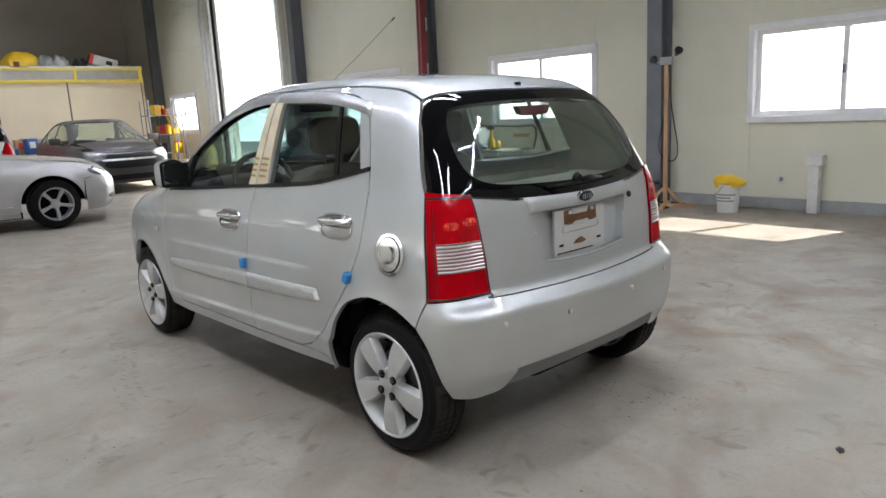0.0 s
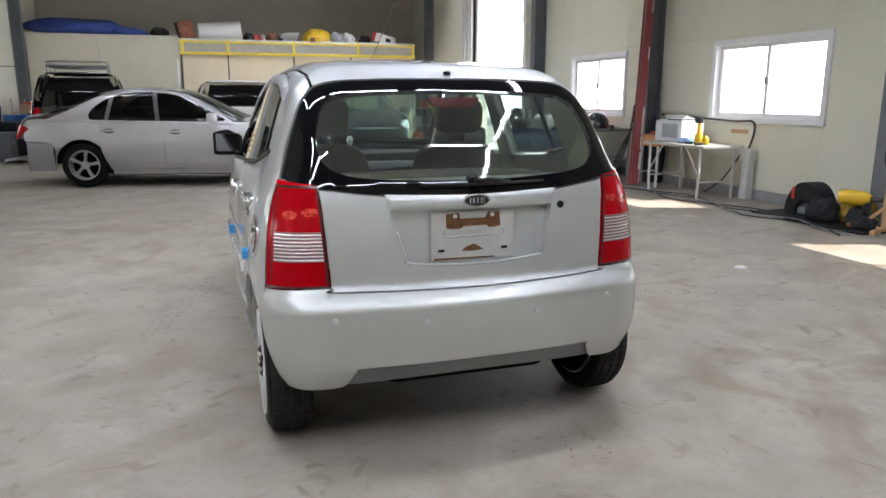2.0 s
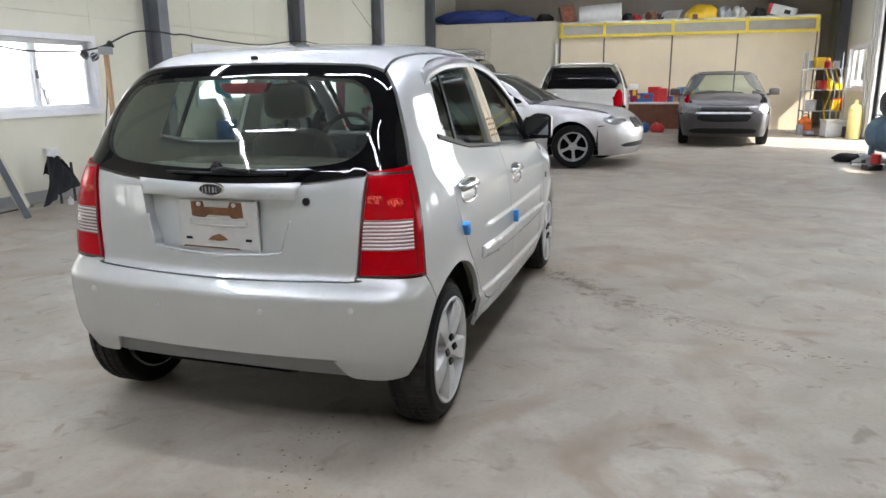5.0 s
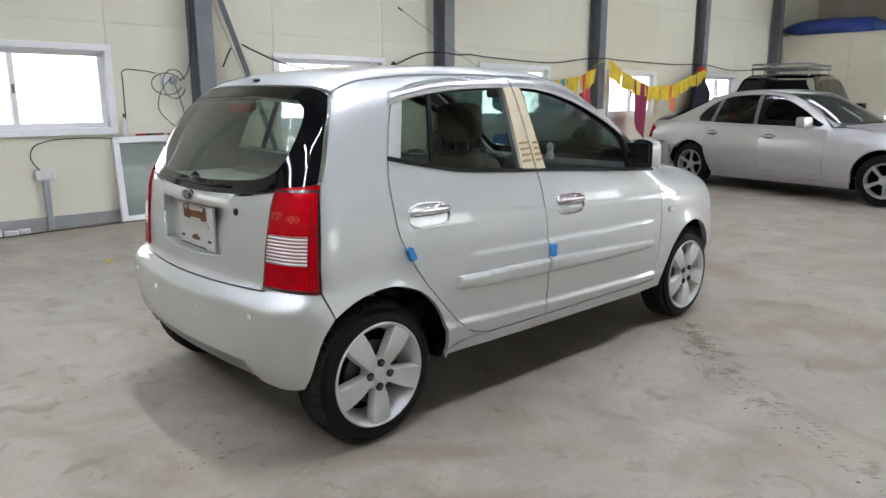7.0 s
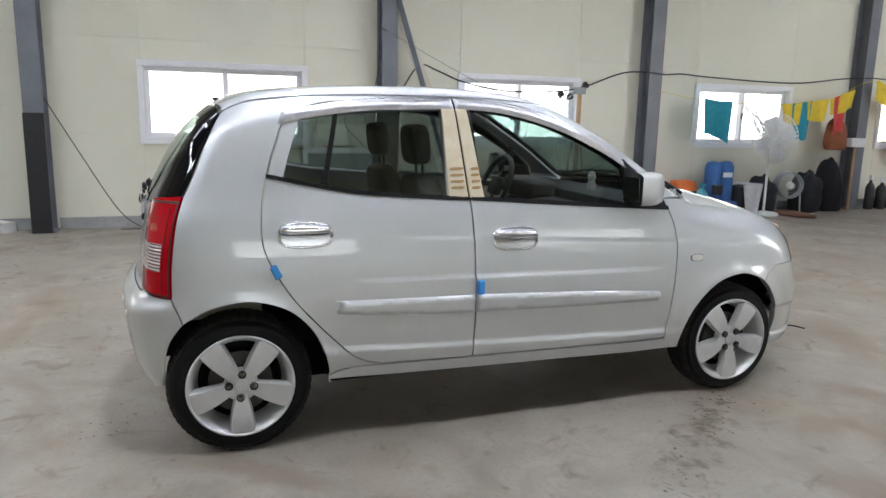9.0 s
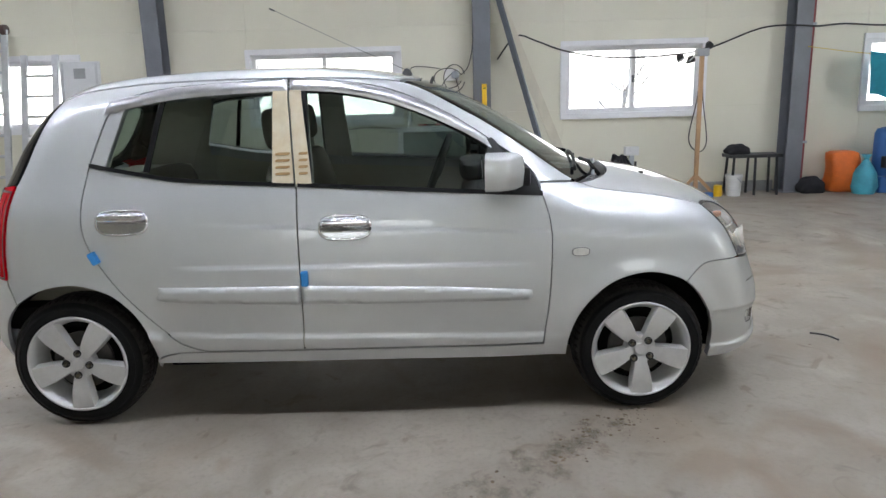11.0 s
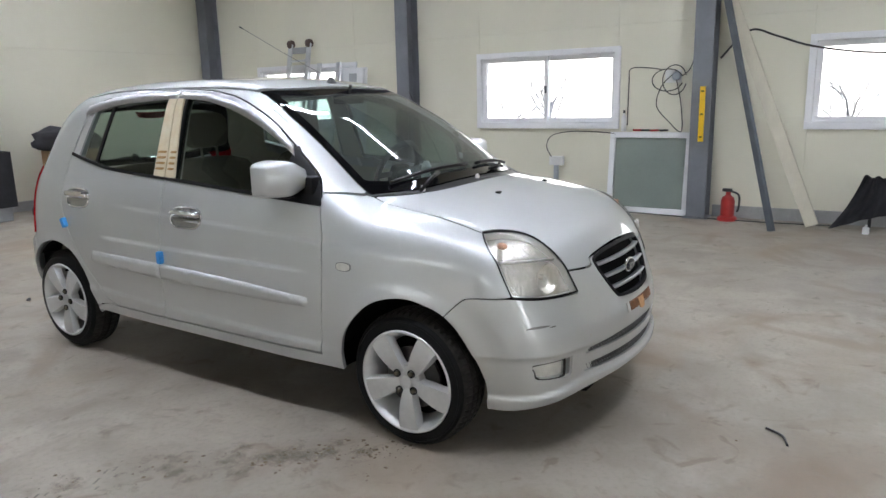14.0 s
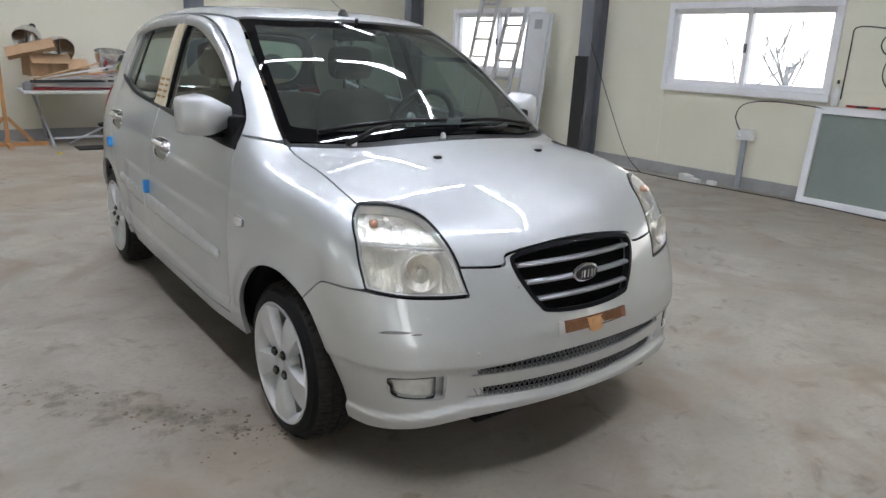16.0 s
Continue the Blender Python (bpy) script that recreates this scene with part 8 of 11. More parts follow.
def bottle(x, y, z, h, r, m, mcap, label, rz=0):
    t_ = thing("bottle", label, "bottle", x, y, z, rz)
    turned(t_, "bottle_body", [(0, 0), (r * 0.95, 0), (r, 0.02 * h), (r, 0.62 * h), (r * 0.75, 0.72 * h), (r * 0.32, 0.80 * h), (r * 0.30, 0.88 * h), (0, 0.88 * h)], m)
    turned(t_, "cap", [(0, 0.86 * h), (r * 0.40, 0.86 * h), (r * 0.38, h), (0, h)], mcap)
    return t_


def bucket(x, y, z, h, r, m, label):
    t_ = thing("bucket", label, "bucket", x, y, z)
    turned(t_, "bucket_body", [(0, 0.004), (r * 0.8, 0.0), (r * 0.83, 0.01), (r * 0.97, 0.9 * h), (r * 1.04, 0.9 * h), (r * 1.04, 0.94 * h), (r, 0.95 * h), (r, h), (r * 0.96, h), (r * 0.8, 0.02), (0, 0.02)], m)
    hose(t_, "handle", [(r * 1.02, 0, 0.9 * h), (r * 0.9, r * 0.5, 0.68 * h), (0, r * 1.08, 0.6 * h), (-r * 0.9, r * 0.5, 0.68 * h), (-r * 1.02, 0, 0.9 * h)], 0.004, M_galv)
    return t_


# ---- south wall: folding table, lamps, boxes ----
tb = thing("folding_table", "white metal folding table heaped with panels against the wall", "table", -0.1, -5.42, 0)
bx(tb, "tabletop", (-0.72, -0.33, 0.62), (0.72, 0.33, 0.655), M_wpt, 0.008)
for sx in (-0.58, 0.58):
    bar(tb, "leg", (sx, -0.26, 0.62), (sx * 0.8, 0.30, 0.03), 0.016, M_alu)
    bar(tb, "leg", (sx, 0.26, 0.62), (sx * 0.8, -0.30, 0.03), 0.016, M_alu)
    bar(tb, "foot_bar", (sx * 0.8, -0.32, 0.018), (sx * 0.8, 0.32, 0.018), 0.018, M_alu)
bar(tb, "stretcher", (-0.46, 0.30, 0.10), (0.46, 0.30, 0.10), 0.014, M_alu)
bar(tb, "brace", (-0.46, 0.02, 0.33), (0.30, 0.30, 0.03), 0.014, M_alu)
for i, (dx, dy, rz, m, w) in enumerate(((0.15, 0.10, 8, M_redp, 0.50), (0.0, 0.12, -6, M_wpl, 0.55), (-0.15, 0.06, 4, M_alu, 0.50), (0.22, 0.20, 14, M_blk, 0.42), (0.1, 0.18, -3, M_wpl, 0.46))):
    p_ = tagged(link("trim_strip", BM(), m), "%s trim strip lying on the folding table" % ("red", "white", "silver", "black", "white")[i], "trim strip", "strips on the folding table")
    bm = BM()
    box(bm, (-w, -0.045, 0), (w, 0.045, 0.016), 0.004)
    box(bm, (-w, -0.045, 0.012), (w, -0.03, 0.03), 0.003)
    bm.to_mesh(p_.data)
    bm.free()
    p_.matrix_world = pose(-0.1 + dx, -5.42 + dy, 0.655 + 0.031 * i, 0, 0, rz)
for x, y, z, w, d, h, rz, tilt in ((0.30, -5.58, 0.81, 0.22, 0.16, 0.26, 10, 0), (0.42, -5.52, 1.05, 0.26, 0.14, 0.15, -12, 14), (-0.02, -5.60, 0.81, 0.12, 0.14, 0.2, 5, 0)):
    cb = root("cardboard_box", pose(x, y, z, 0, tilt, rz), "open brown cardboard box with folded flaps", "box", "boxes on the folding table")
    bx(cb, "carton", (-w, -d, 0), (w, d, h), M_card, 0.006)
    bx(cb, "flap", (-w, d, h - 0.006), (w, d + 0.14, h + 0.0), M_card, 0.002, rot=Matrix.Translation((0, d, h)) @ pose(0, 0, 0, -50) @ Matrix.Translation((0, -d, -h)))
    bx(cb, "tape", (-0.025, -d - 0.001, 0.02), (0.025, d + 0.0015, h + 0.001), mat("brown_tape", (0.33, 0.2, 0.1), 0.3), 0.001)
M_refl = mat("foil_reflector", (0.78, 0.78, 0.78), 0.18, metal=1.0, var=0.1, scale=30, bump=0.25, bscale=30)
for x, y, z, r, rx, rz in ((0.16, -5.42, 1.07, 0.19, 60, 20), (0.48, -5.5, 1.20, 0.16, 50, -30), (-0.40, -5.38, 0.80, 0.18, 168, 0)):
    k_ = 1.6 if rx > 90 else 1.0
    lp = thing("reflector_lamp", "silver dome reflector work lamp", "lamp", x, y, z, rz, "reflector lamps")
    turned(lp, "dome", [(q_, h_ * k_) for q_, h_ in ((0.03, 0.19), (0.06, 0.18), (r * 0.75, 0.13), (r * 0.97, 0.05), (r, 0.0), (r * 0.98, 0.0), (r * 0.94, 0.05), (r * 0.7, 0.12), (0.03, 0.17))], M_refl, at=(0, 0, 0.32 if rx > 90 else 0.02), rot=(rx, 0, 0))
    turned(lp, "socket", [(0, 0.18 * k_), (0.035, 0.18 * k_), (0.035, 0.26 * k_), (0.02, 0.28 * k_), (0, 0.28 * k_)], M_blk, at=(0, 0, 0.32 if rx > 90 else 0.02), rot=(rx, 0, 0))
    bar(lp, "stem", (0, 0, 0), (0, 0, 0.16), 0.012, M_blk)
bottle(-0.73, -5.25, 0.655, 0.26, 0.038, M_wpl, M_bluep, "white plastic spray bottle on the folding table")
tub = thing("tub", "black round rubber tub under the folding table", "tub", -0.45, -5.35, 0)
turned(tub, "tub_body", [(0, 0.0), (0.20, 0.0), (0.25, 0.2), (0.27, 0.21), (0.27, 0.23), (0.24, 0.225), (0.19, 0.03), (0, 0.03)], M_rubx)
mt = thing("rubber_mat", "dark rubber mat on the floor", "mat", -0.15, -4.85, 0)
bx(mt, "mat_sheet", (-0.32, -0.16, 0), (0.32, 0.16, 0.012), M_rubx, 0.004)
st = thing("timber_stand", "orange wooden lamp stand with a crossed foot", "stand", 0.82, -5.3, 0)
for a, b in (((-0.42, 0, 0.02), (0.42, 0, 0.02)), ((0, -0.3, 0.02), (0, 0.3, 0.02))):
    beamlet(st, "foot", a, b, 0.04, 0.05, M_wood2)
beamlet(st, "upright", (0, 0, 0.03), (0, 0, 1.7), 0.04, 0.04, M_wood2)
for sx in (-1, 1):
    beamlet(st, "brace", (sx * 0.26, 0, 0.04), (sx * 0.02, 0, 0.34), 0.025, 0.04, M_wood2)
bt = thing("covered_bench", "low bench under a black cloth with pale clutter", "bench", -1.17, -5.4, 0)
bx(bt, "bench_body", (-0.33, -0.28, 0.0), (0.33, 0.26, 0.62), M_greyp, 0.02)
sheet(bt, "cloth", lambda u, v: (-0.37 + 0.76 * u, 0.31 - 0.64 * min(v, 0.5) * 0 + (0.02 * math.sin(9 * u)), 0.18 + 0.66 * v), 16, 8, M_blkc)
sheet(bt, "cloth_top", lambda u, v: (-0.37 + 0.76 * u, 0.31 - 0.60 * v, 0.84 - 0.12 * v + 0.02 * math.sin(7 * u + 4 * v)), 16, 6, M_blkc)
bottle(-0.80, -5.05, 0.0, 0.28, 0.05, M_blk, M_redp, "black oil bottle on the floor")
for x, y, z, w, d, h, rz in ((-2.55, -5.5, 0, 0.30, 0.24, 0.42, 3), (-2.5, -5.48, 0.42, 0.28, 0.22, 0.38, -6), (-2.2, -5.15, 0, 0.2, 0.17, 0.55, 12)):
    cb = root("cardboard_box", pose(x, y, z, 0, 0, rz), "taped brown cardboard box against the wall", "box", "boxes by the south wall")
    bx(cb, "carton", (-w, -d, 0), (w, d, h), M_card, 0.006)
    bx(cb, "tape", (-0.025, -d - 0.0015, 0.02), (0.025, d + 0.0015, h + 0.001), MATS["brown_tape"], 0.001)
lump("cloth_heap", "dark grey cloth heap on the boxes", "cloth", (-2.48, -5.45, 0.80), (0.42, 0.26, 0.32), mat("dark_grey_cloth", (0.045, 0.045, 0.05), 0.9, var=0.2, scale=8), 2)
tyre = thing("spare_tyre", "black tyre lying at the wall", "tyre", -1.95, -4.9, 0)
turned(tyre, "tyre_body", [(0.18, 0.02), (0.24, 0.0), (0.29, 0.02), (0.31, 0.06), (0.31, 0.12), (0.29, 0.16), (0.24, 0.18), (0.18, 0.16), (0.19, 0.09), (0.18, 0.02)], M_rubx, seg=36)

# ---- west wall, from south to north ----
def ladder(nm, label, y0, y1, top, foot_x, top_x, rungs, capped):
    t_ = thing(nm, label, "ladder", 0, 0, 0)
    for y in (y0, y1):
        beamlet(t_, "rail", (foot_x, y, 0.03), (top_x, y, top), 0.075, 0.028, M_alu)
        bx(t_, "foot", (foot_x - 0.04, y - 0.03, 0), (foot_x + 0.04, y + 0.03, 0.05), M_rubx)
    for i in range(rungs):
        f = (i + 0.6) / rungs
        z = 0.1 + (top - 0.25) * f
        x = foot_x + (top_x - foot_x) * (z / top)
        bar(t_, "rung", (x, y0, z), (x, y1, z), 0.018, M_alu)
    if capped:
        for y in (y0, y1):
            turned(t_, "hinge_cap", [(0, -0.03), (0.06, -0.03), (0.065, 0), (0.06, 0.03), (0, 0.03)], mat("brown_hinge", (0.10, 0.06, 0.05), 0.5), "dark brown ladder hinge", at=(top_x, y, top), rot=(90, 0, 0))
        bx(t_, "top_plate", (top_x - 0.02, y0, top - 0.14), (top_x + 0.02, y1, top - 0.05), M_greyp)
    return t_


ladder("multipurpose_ladder", "tall aluminium ladder with brown hinges leaning by the window", -3.92, -3.55, 2.2, -4.75, -5.22, 8, True)
ladder("folded_ladder", "shorter folded aluminium ladder leaning by the window", -3.35, -2.98, 1.9, -4.75, -5.2, 7, False)
sp = thing("leaning_panel", "pale aluminium panel with a dark label leaning at the wall", "panel", -5.0, -2.70, 0)
R_ = pose(0, 0, 0, 0, -6, 0)
bx(sp, "board", (-0.015, -0.24, 0.0), (0.015, 0.24, 1.82), mat("pale_panel", (0.66, 0.67, 0.68), 0.4, metal=0.3, var=0.05), 0.006, rot=R_)
bx(sp, "label_plate", (0.016, -0.07, 1.62), (0.02, 0.07, 1.74), M_greyp, 0.002, rot=R_)
for yy in (-0.2, 0.2):
    bx(sp, "edge_rib", (0.0155, yy - 0.012, 0.02), (0.03, yy + 0.012, 1.8), M_alu, 0.003, rot=R_)
bp = thing("black_strip", "narrow black panel standing before the column", "panel", -5.02, -1.77, 0)
bx(bp, "strip_board", (-0.012, -0.1, 0.0), (0.012, 0.1, 1.29), M_blk, 0.004, rot=pose(0, 0, 0, 0, -1.0, 0))
wr = thing("slack_wire", "thin dark wire sagging from the column to the floor", "cable", 0, 0, 0)
hose(wr, "wire", [(-5.06, -1.66, 1.45), (-5.08, -1.35, 0.85), (-5.1, -1.0, 0.22), (-5.1, -0.75, 0.01)], 0.005, M_cable)
for x, y, s_ in ((-5.2, -2.2, 0.13), (-5.18, -0.18, 0.08), (-5.12, -0.02, 0.06), (-5.22, 0.12, 0.05)):
    t_ = thing("offcut", "small pale offcut on the floor by the wall", "offcut", x, y, 0, rnd.uniform(0, 90), "offcuts by the wall")
    bx(t_, "offcut_block", (-s_, -s_ * 0.6, 0), (s_, s_ * 0.6, s_ * 0.9), M_wpt, 0.008)


def socket_box(y, z, label):
    t_ = thing("socket_box", label, "socket", WX + 0.002, y, 0, 0, "wall sockets")
    bx(t_, "housing", (0, -0.09, z - 0.055), (0.06, 0.09, z + 0.055), M_wpl, 0.008)
    for dy in (-0.045, 0.045):
        turned(t_, "outlet", [(0, 0.0), (0.024, 0.0), (0.028, 0.004), (0.032, 0.004), (0.032, -0.002)], M_wpl, at=(0.061, dy, z), rot=(0, 90, 0), seg=16)
    bx(t_, "trunking", (0.031, -0.03, 0.0), (0.055, 0.03, z - 0.056), M_galv, 0.003)
    return t_


socket_box(0.38, 0.57, "white double socket box on grey trunking")
socket_box(4.0, 0.55, "white double socket box on grey trunking")
cb1 = thing("wall_cable", "thin black cable looping from the socket box", "cable", 0, 0, 0)
hose(cb1, "cable", [(-5.25, 0.33, 0.62), (-5.26, 0.26, 0.75), (-5.27, 0.33, 0.88), (-5.27, 0.6, 0.93), (-5.27, 1.0, 0.92), (-5.27, 1.15, 0.9)], 0.006, M_cable)
wf = thing("leaning_window", "white framed frosted green glass window leaning on the wall", "window", -5.2, 1.54, 0)
R_ = pose(0, 0, 0, 0, -6, 0)
for lo, hi in (((-0.03, -0.47, 0.0), (0.03, 0.47, 0.065)), ((-0.03, -0.47, 0.865), (0.03, 0.47, 0.93)), ((-0.03, -0.47, 0.066), (0.03, -0.405, 0.864)), ((-0.03, 0.405, 0.066), (0.03, 0.47, 0.864))):
    bx(wf, "frame_bar", lo, hi, M_frame, 0.005, rot=R_)
bx(wf, "pane", (-0.006, -0.404, 0.066), (0.006, 0.404, 0.864), M_gglass, 0.001, "frosted green glass", rot=R_)
bottle(-5.29, 1.22, 0.935, 0.24, 0.03, M_wpl, M_blk, "white spray bottle on the leaning frame")
for i in range(4):
    t_ = thing("hand_tool", "red handled pliers on the leaning frame", "tool", -5.28, 1.40 + 0.1 * i, 0.935, 80 + 25 * i, "tools on the frame")
    bar(t_, "handle", (-0.07, 0, 0.012), (0.03, 0.012, 0.012), 0.011, M_redp if i % 2 == 0 else M_blk)
    bar(t_, "jaw", (0.03, 0.012, 0.012), (0.08, 0.0, 0.012), 0.008, M_iron)
cl = thing("wall_coil", "grey round wall reel with black hose loops", "hose reel", WX + 0.002, 1.77, 1.54)
bx(cl, "plate", (0, -0.10, -0.07), (0.03, 0.08, 0.07), M_wpl, 0.01)
turned(cl, "reel", [(0, 0.05), (0.02, 0.055), (0.04, 0.045), (0.05, 0.02), (0.05, 0)], M_galv, at=(0.03, 0.03, 0), rot=(0, 90, 0))
for k_, (dy, r1, r2) in enumerate(((-0.06, 0.17, 0.12), (0.02, 0.13, 0.16))):
    pts = [(0.07 + 0.012 * k_, dy + r1 * math.cos(a), -0.04 + r2 * math.sin(a)) for a in np.linspace(0.3, 6.0, 14)]
    hose(cl, "hose_loop", pts, 0.006, M_cable, n=3)
hose(cl, "hose_tail", [(0.06, 0.03, 0.05), (0.07, -0.12, -0.1), (0.07, -0.17, -0.32), (0.08, -0.02, -0.5), (0.09, 0.12, -0.6), (0.08, 0.1, -0.3), (0.06, 0.02, 0.02)], 0.0055, M_cable)
hose(cl, "hose_riser", [(0.06, 0.1, 0.0), (0.07, 0.2, 0.12), (0.08, 0.26, 0.5), (0.08, 0.27, 1.4)], 0.006, M_cable)
rc = thing("surface_cable", "thin cable clipped in a rectangle on the wall", "cable", 0, 0, 0)
hose(rc, "cable", [(-5.325, 1.62, 1.62), (-5.325, 1.45, 1.645), (-5.325, 1.27, 1.64), (-5.325, 1.255, 1.5), (-5.325, 1.25, 1.0)], 0.006, M_cable, n=3)
lv = thing("spirit_level", "yellow spirit level hung on the column", "spirit level", -5.07, 2.14, 0.84)
bx(lv, "rail_body", (0, -0.028, 0), (0.022, 0.028, 0.58), M_yel, 0.004)
for z in (0.05, 0.29, 0.53):
    bar(lv, "vial", (0.02, -0.014, z), (0.02, 0.014, z), 0.009, mat("vial_green", (0.12, 0.16, 0.04), 0.2), "green bubble vial")
fx = thing("fire_extinguisher", "small red fire extinguisher standing on the floor", "fire extinguisher", -5.1, 2.45, 0)
turned(fx, "cylinder", [(0, 0), (0.066, 0), (0.070, 0.01), (0.070, 0.21), (0.058, 0.25), (0.026, 0.275), (0.026, 0.31), (0, 0.31)], mat("extinguisher_red", (0.42, 0.02, 0.018), 0.4, var=0.15, scale=12, coat=0.4))
turned(fx, "base_ring", [(0.0705, 0), (0.105, 0), (0.098, 0.035), (0.071, 0.05)], MATS["extinguisher_red"])
bx(fx, "valve_lever", (-0.02, -0.06, 0.31), (0.02, 0.04, 0.345), M_blk, 0.008)
hose(fx, "hose", [(0, 0.03, 0.315), (0.02, 0.11, 0.28), (0.02, 0.115, 0.16), (0.02, 0.1, 0.1)], 0.011, M_blk)
ch = thing("steel_channel", "grey steel channel leaning against the column", "steel channel", 0, 0, 0)
a, b = Vector((-4.60, 2.95, 0.0)), Vector((-5.06, 2.22, 2.7))
q = (b - a).to_track_quat("Z", "Y").to_matrix().to_4x4()
bm = BM()
for lo, hi in (((-0.03, -0.004, 0.0), (0.03, 0.004, 2.85)), ((-0.03, 0.004, 0.0), (-0.024, 0.04, 2.85)), ((0.024, 0.004, 0.0), (0.03, 0.04, 2.85))):
    box(bm, lo, hi, 0.001, Matrix.Translation(a) @ q @ pose(0, 0, 0, 0, 0, 90))
part("channel_section", bm, mat("dark_channel_steel", (0.13, 0.145, 0.165), 0.45, metal=0.3, var=0.1), ch, smooth=False)
pk = thing("white_plank", "long white plank leaning against the wall", "plank", 0, 0, 0)
beamlet(pk, "plank_board", (-5.0, 3.28, 0.02), (-5.12, 2.19, 2.7), 0.03, 0.12, mat("cream_plank", (0.66, 0.62, 0.50), 0.6, var=0.08, scale=6, stretch=(1, 1, 0.3)))
sc = thing("covered_stand", "black cloth thrown over a low stand by the wall", "cloth", -5.05, 3.72, 0)
for dy in (0.05, 0.25):
    bar(sc, "leg", (0.05, dy, 0), (0.05, dy, 0.45), 0.015, M_blk)
sheet(sc, "cloth", lambda u, v: (0.14 + 0.035 * math.sin(9 * u + 4 * v) + 0.02 * math.sin(23 * u - 5 * v) - 0.10 * v, (-0.29 + 0.55 * u) * (1 - v) + (-0.03 + 0.17 * u) * v + 0.03 * math.sin(3.1 * v), (0.02 + 0.19 * u) * (1 - v) + (0.535 - 0.03 * u + 0.012 * math.sin(12 * u)) * v), 22, 12, M_blkc)
sheet(sc, "cloth_back", lambda u, v: (0.04 - 0.13 * v, -0.02 + 0.16 * u + 0.05 * v * u, 0.53 - 0.20 * v * v + 0.012 * math.sin(12 * u)), 12, 6, M_blkc)
bottle(-4.85, 3.75, 0.0, 0.09, 0.03, M_wpl, M_wpl, "small white jar on the floor")


def light_stand(nm, x, y, h, rz, spots, label):
    """Timber stand with a crossed foot and clamp spot lamps on top."""
    t_ = thing(nm, label, "work light", x, y, 0, rz)
    beamlet(t_, "foot", (-0.34, 0, 0.03), (0.34, 0, 0.03), 0.045, 0.05, M_wood)
    beamlet(t_, "foot", (0, -0.28, 0.028), (0, 0.28, 0.028), 0.045, 0.045, M_wood)
    for sx in (-1, 1):
        beamlet(t_, "brace", (sx * 0.2, 0, 0.05), (sx * 0.02, 0, 0.24), 0.028, 0.035, M_wood)
    beamlet(t_, "upright", (0, 0, 0.05), (0, 0, h), 0.045, 0.045, M_wood)
    bx(t_, "head_block", (-0.07, -0.05, h - 0.05), (0.07, 0.05, h + 0.04), M_greyp, 0.01)
    for dx, dz, ang in spots:
        bm = BM()
        m_ = pose(dx, 0.05, h + dz, 60, 0, ang)
        lathe(bm, [(0.018, 0), (0.022, 0.03), (0.045, 0.07), (0.05, 0.095), (0.046, 0.095), (0.03, 0.06), (0, 0.05)], 16, m_)
        sp_ = part("spot_lamp", clean(bm), M_blk, t_, "black clamp spot lamp")
        bm = BM()
        tube(bm, [(0, 0, h - 0.01), (dx * 0.5, 0.02, h + dz * 0.4), (dx, 0.05, h + dz)], 0.008, 6, smooth_n=3)
        part("arm", bm, M_galv, sp_)
    hose(t_, "cord", [(0.03, 0.03, h - 0.02), (0.05, 0.05, h - 0.5), (0.13, 0.06, h - 1.05), (0.04, 0.07, h - 1.18), (-0.09, 0.06, h - 1.02), (-0.02, 0.04, h - 0.55), (0.02, 0.03, h - 0.06)], 0.007, M_cable)
    return t_


light_stand("work_light_stand", -5.0, 4.72, 1.72, 90, ((-0.16, -0.12, 120), (-0.26, -0.1, 150), (0.05, 0.03, 20)), "pine work light stand with clamp spot lamps by the window")
light_stand("work_light_stand", 5.4, 2.36, 1.74, -70, ((-0.12, -0.02, -140), (0.1, 0.06, 30)), "tall pine work light stand with clamp spot lamps by the column")
rl = thing("tape_reel", "small blue tape reel at the stand's foot", "reel", -4.72, 4.78, 0)
turned(rl, "reel_body", [(0, 0), (0.05, 0), (0.055, 0.02), (0.055, 0.07), (0.05, 0.085), (0, 0.085)], M_bluep)
bucket(-4.95, 5.17, 0, 0.26, 0.1, M_wpl, "small white paint bucket with a blue band")
bb = thing("tin", "small yellow tin by the bucket", "tin", -4.95, 4.98, 0)
turned(bb, "tin_body", [(0, 0), (0.05, 0), (0.05, 0.13), (0.045, 0.135), (0, 0.13)], M_yel)
stl = thing("trestle", "low black trestle bench against the wall", "trestle", -5.05, 5.42, 0)
bx(stl, "top", (-0.14, -0.32, 0.46), (0.14, 0.32, 0.50), M_blk)
for dy in (-0.26, 0.0, 0.26):
    for dx in (-0.1, 0.1):
        bar(stl, "leg", (dx, dy, 0.46), (dx * 1.2, dy * 1.08, 0), 0.016, M_blk)
lump("rag", "black rag on the trestle", "rag", (-5.02, 5.22, 0.5), (0.11, 0.14, 0.12), M_blkc, 3)
hang = thing("overhead_cable", "black cable slung along the wall from column to column", "cable", 0, 0, 0)
WC = [(2.30, 1.70), (2.54, 1.97), (2.8, 1.9), (3.14, 1.78), (3.7, 1.69), (4.39, 1.70), (4.87, 1.77), (5.47, 1.98), (5.81, 2.0), (6.1, 1.98), (6.5, 2.01), (7.04, 1.98), (8.5, 1.95), (9.5, 2.05), (9.95, 2.07), (10.6, 2.07), (12.8, 2.05), (13.8, 2.08), (15.5, 2.0), (17.5, 2.06)]
hose(hang, "cable", [(-5.055 if abs(min((y - c for c in WCOL), key=abs)) < 0.22 else -5.2, y, z) for y, z in WC], 0.011, M_cable, n=5)
rp1 = thing("red_pipe", "red painted pipe up the column's side", "pipe", -5.16, 6.09, 0)
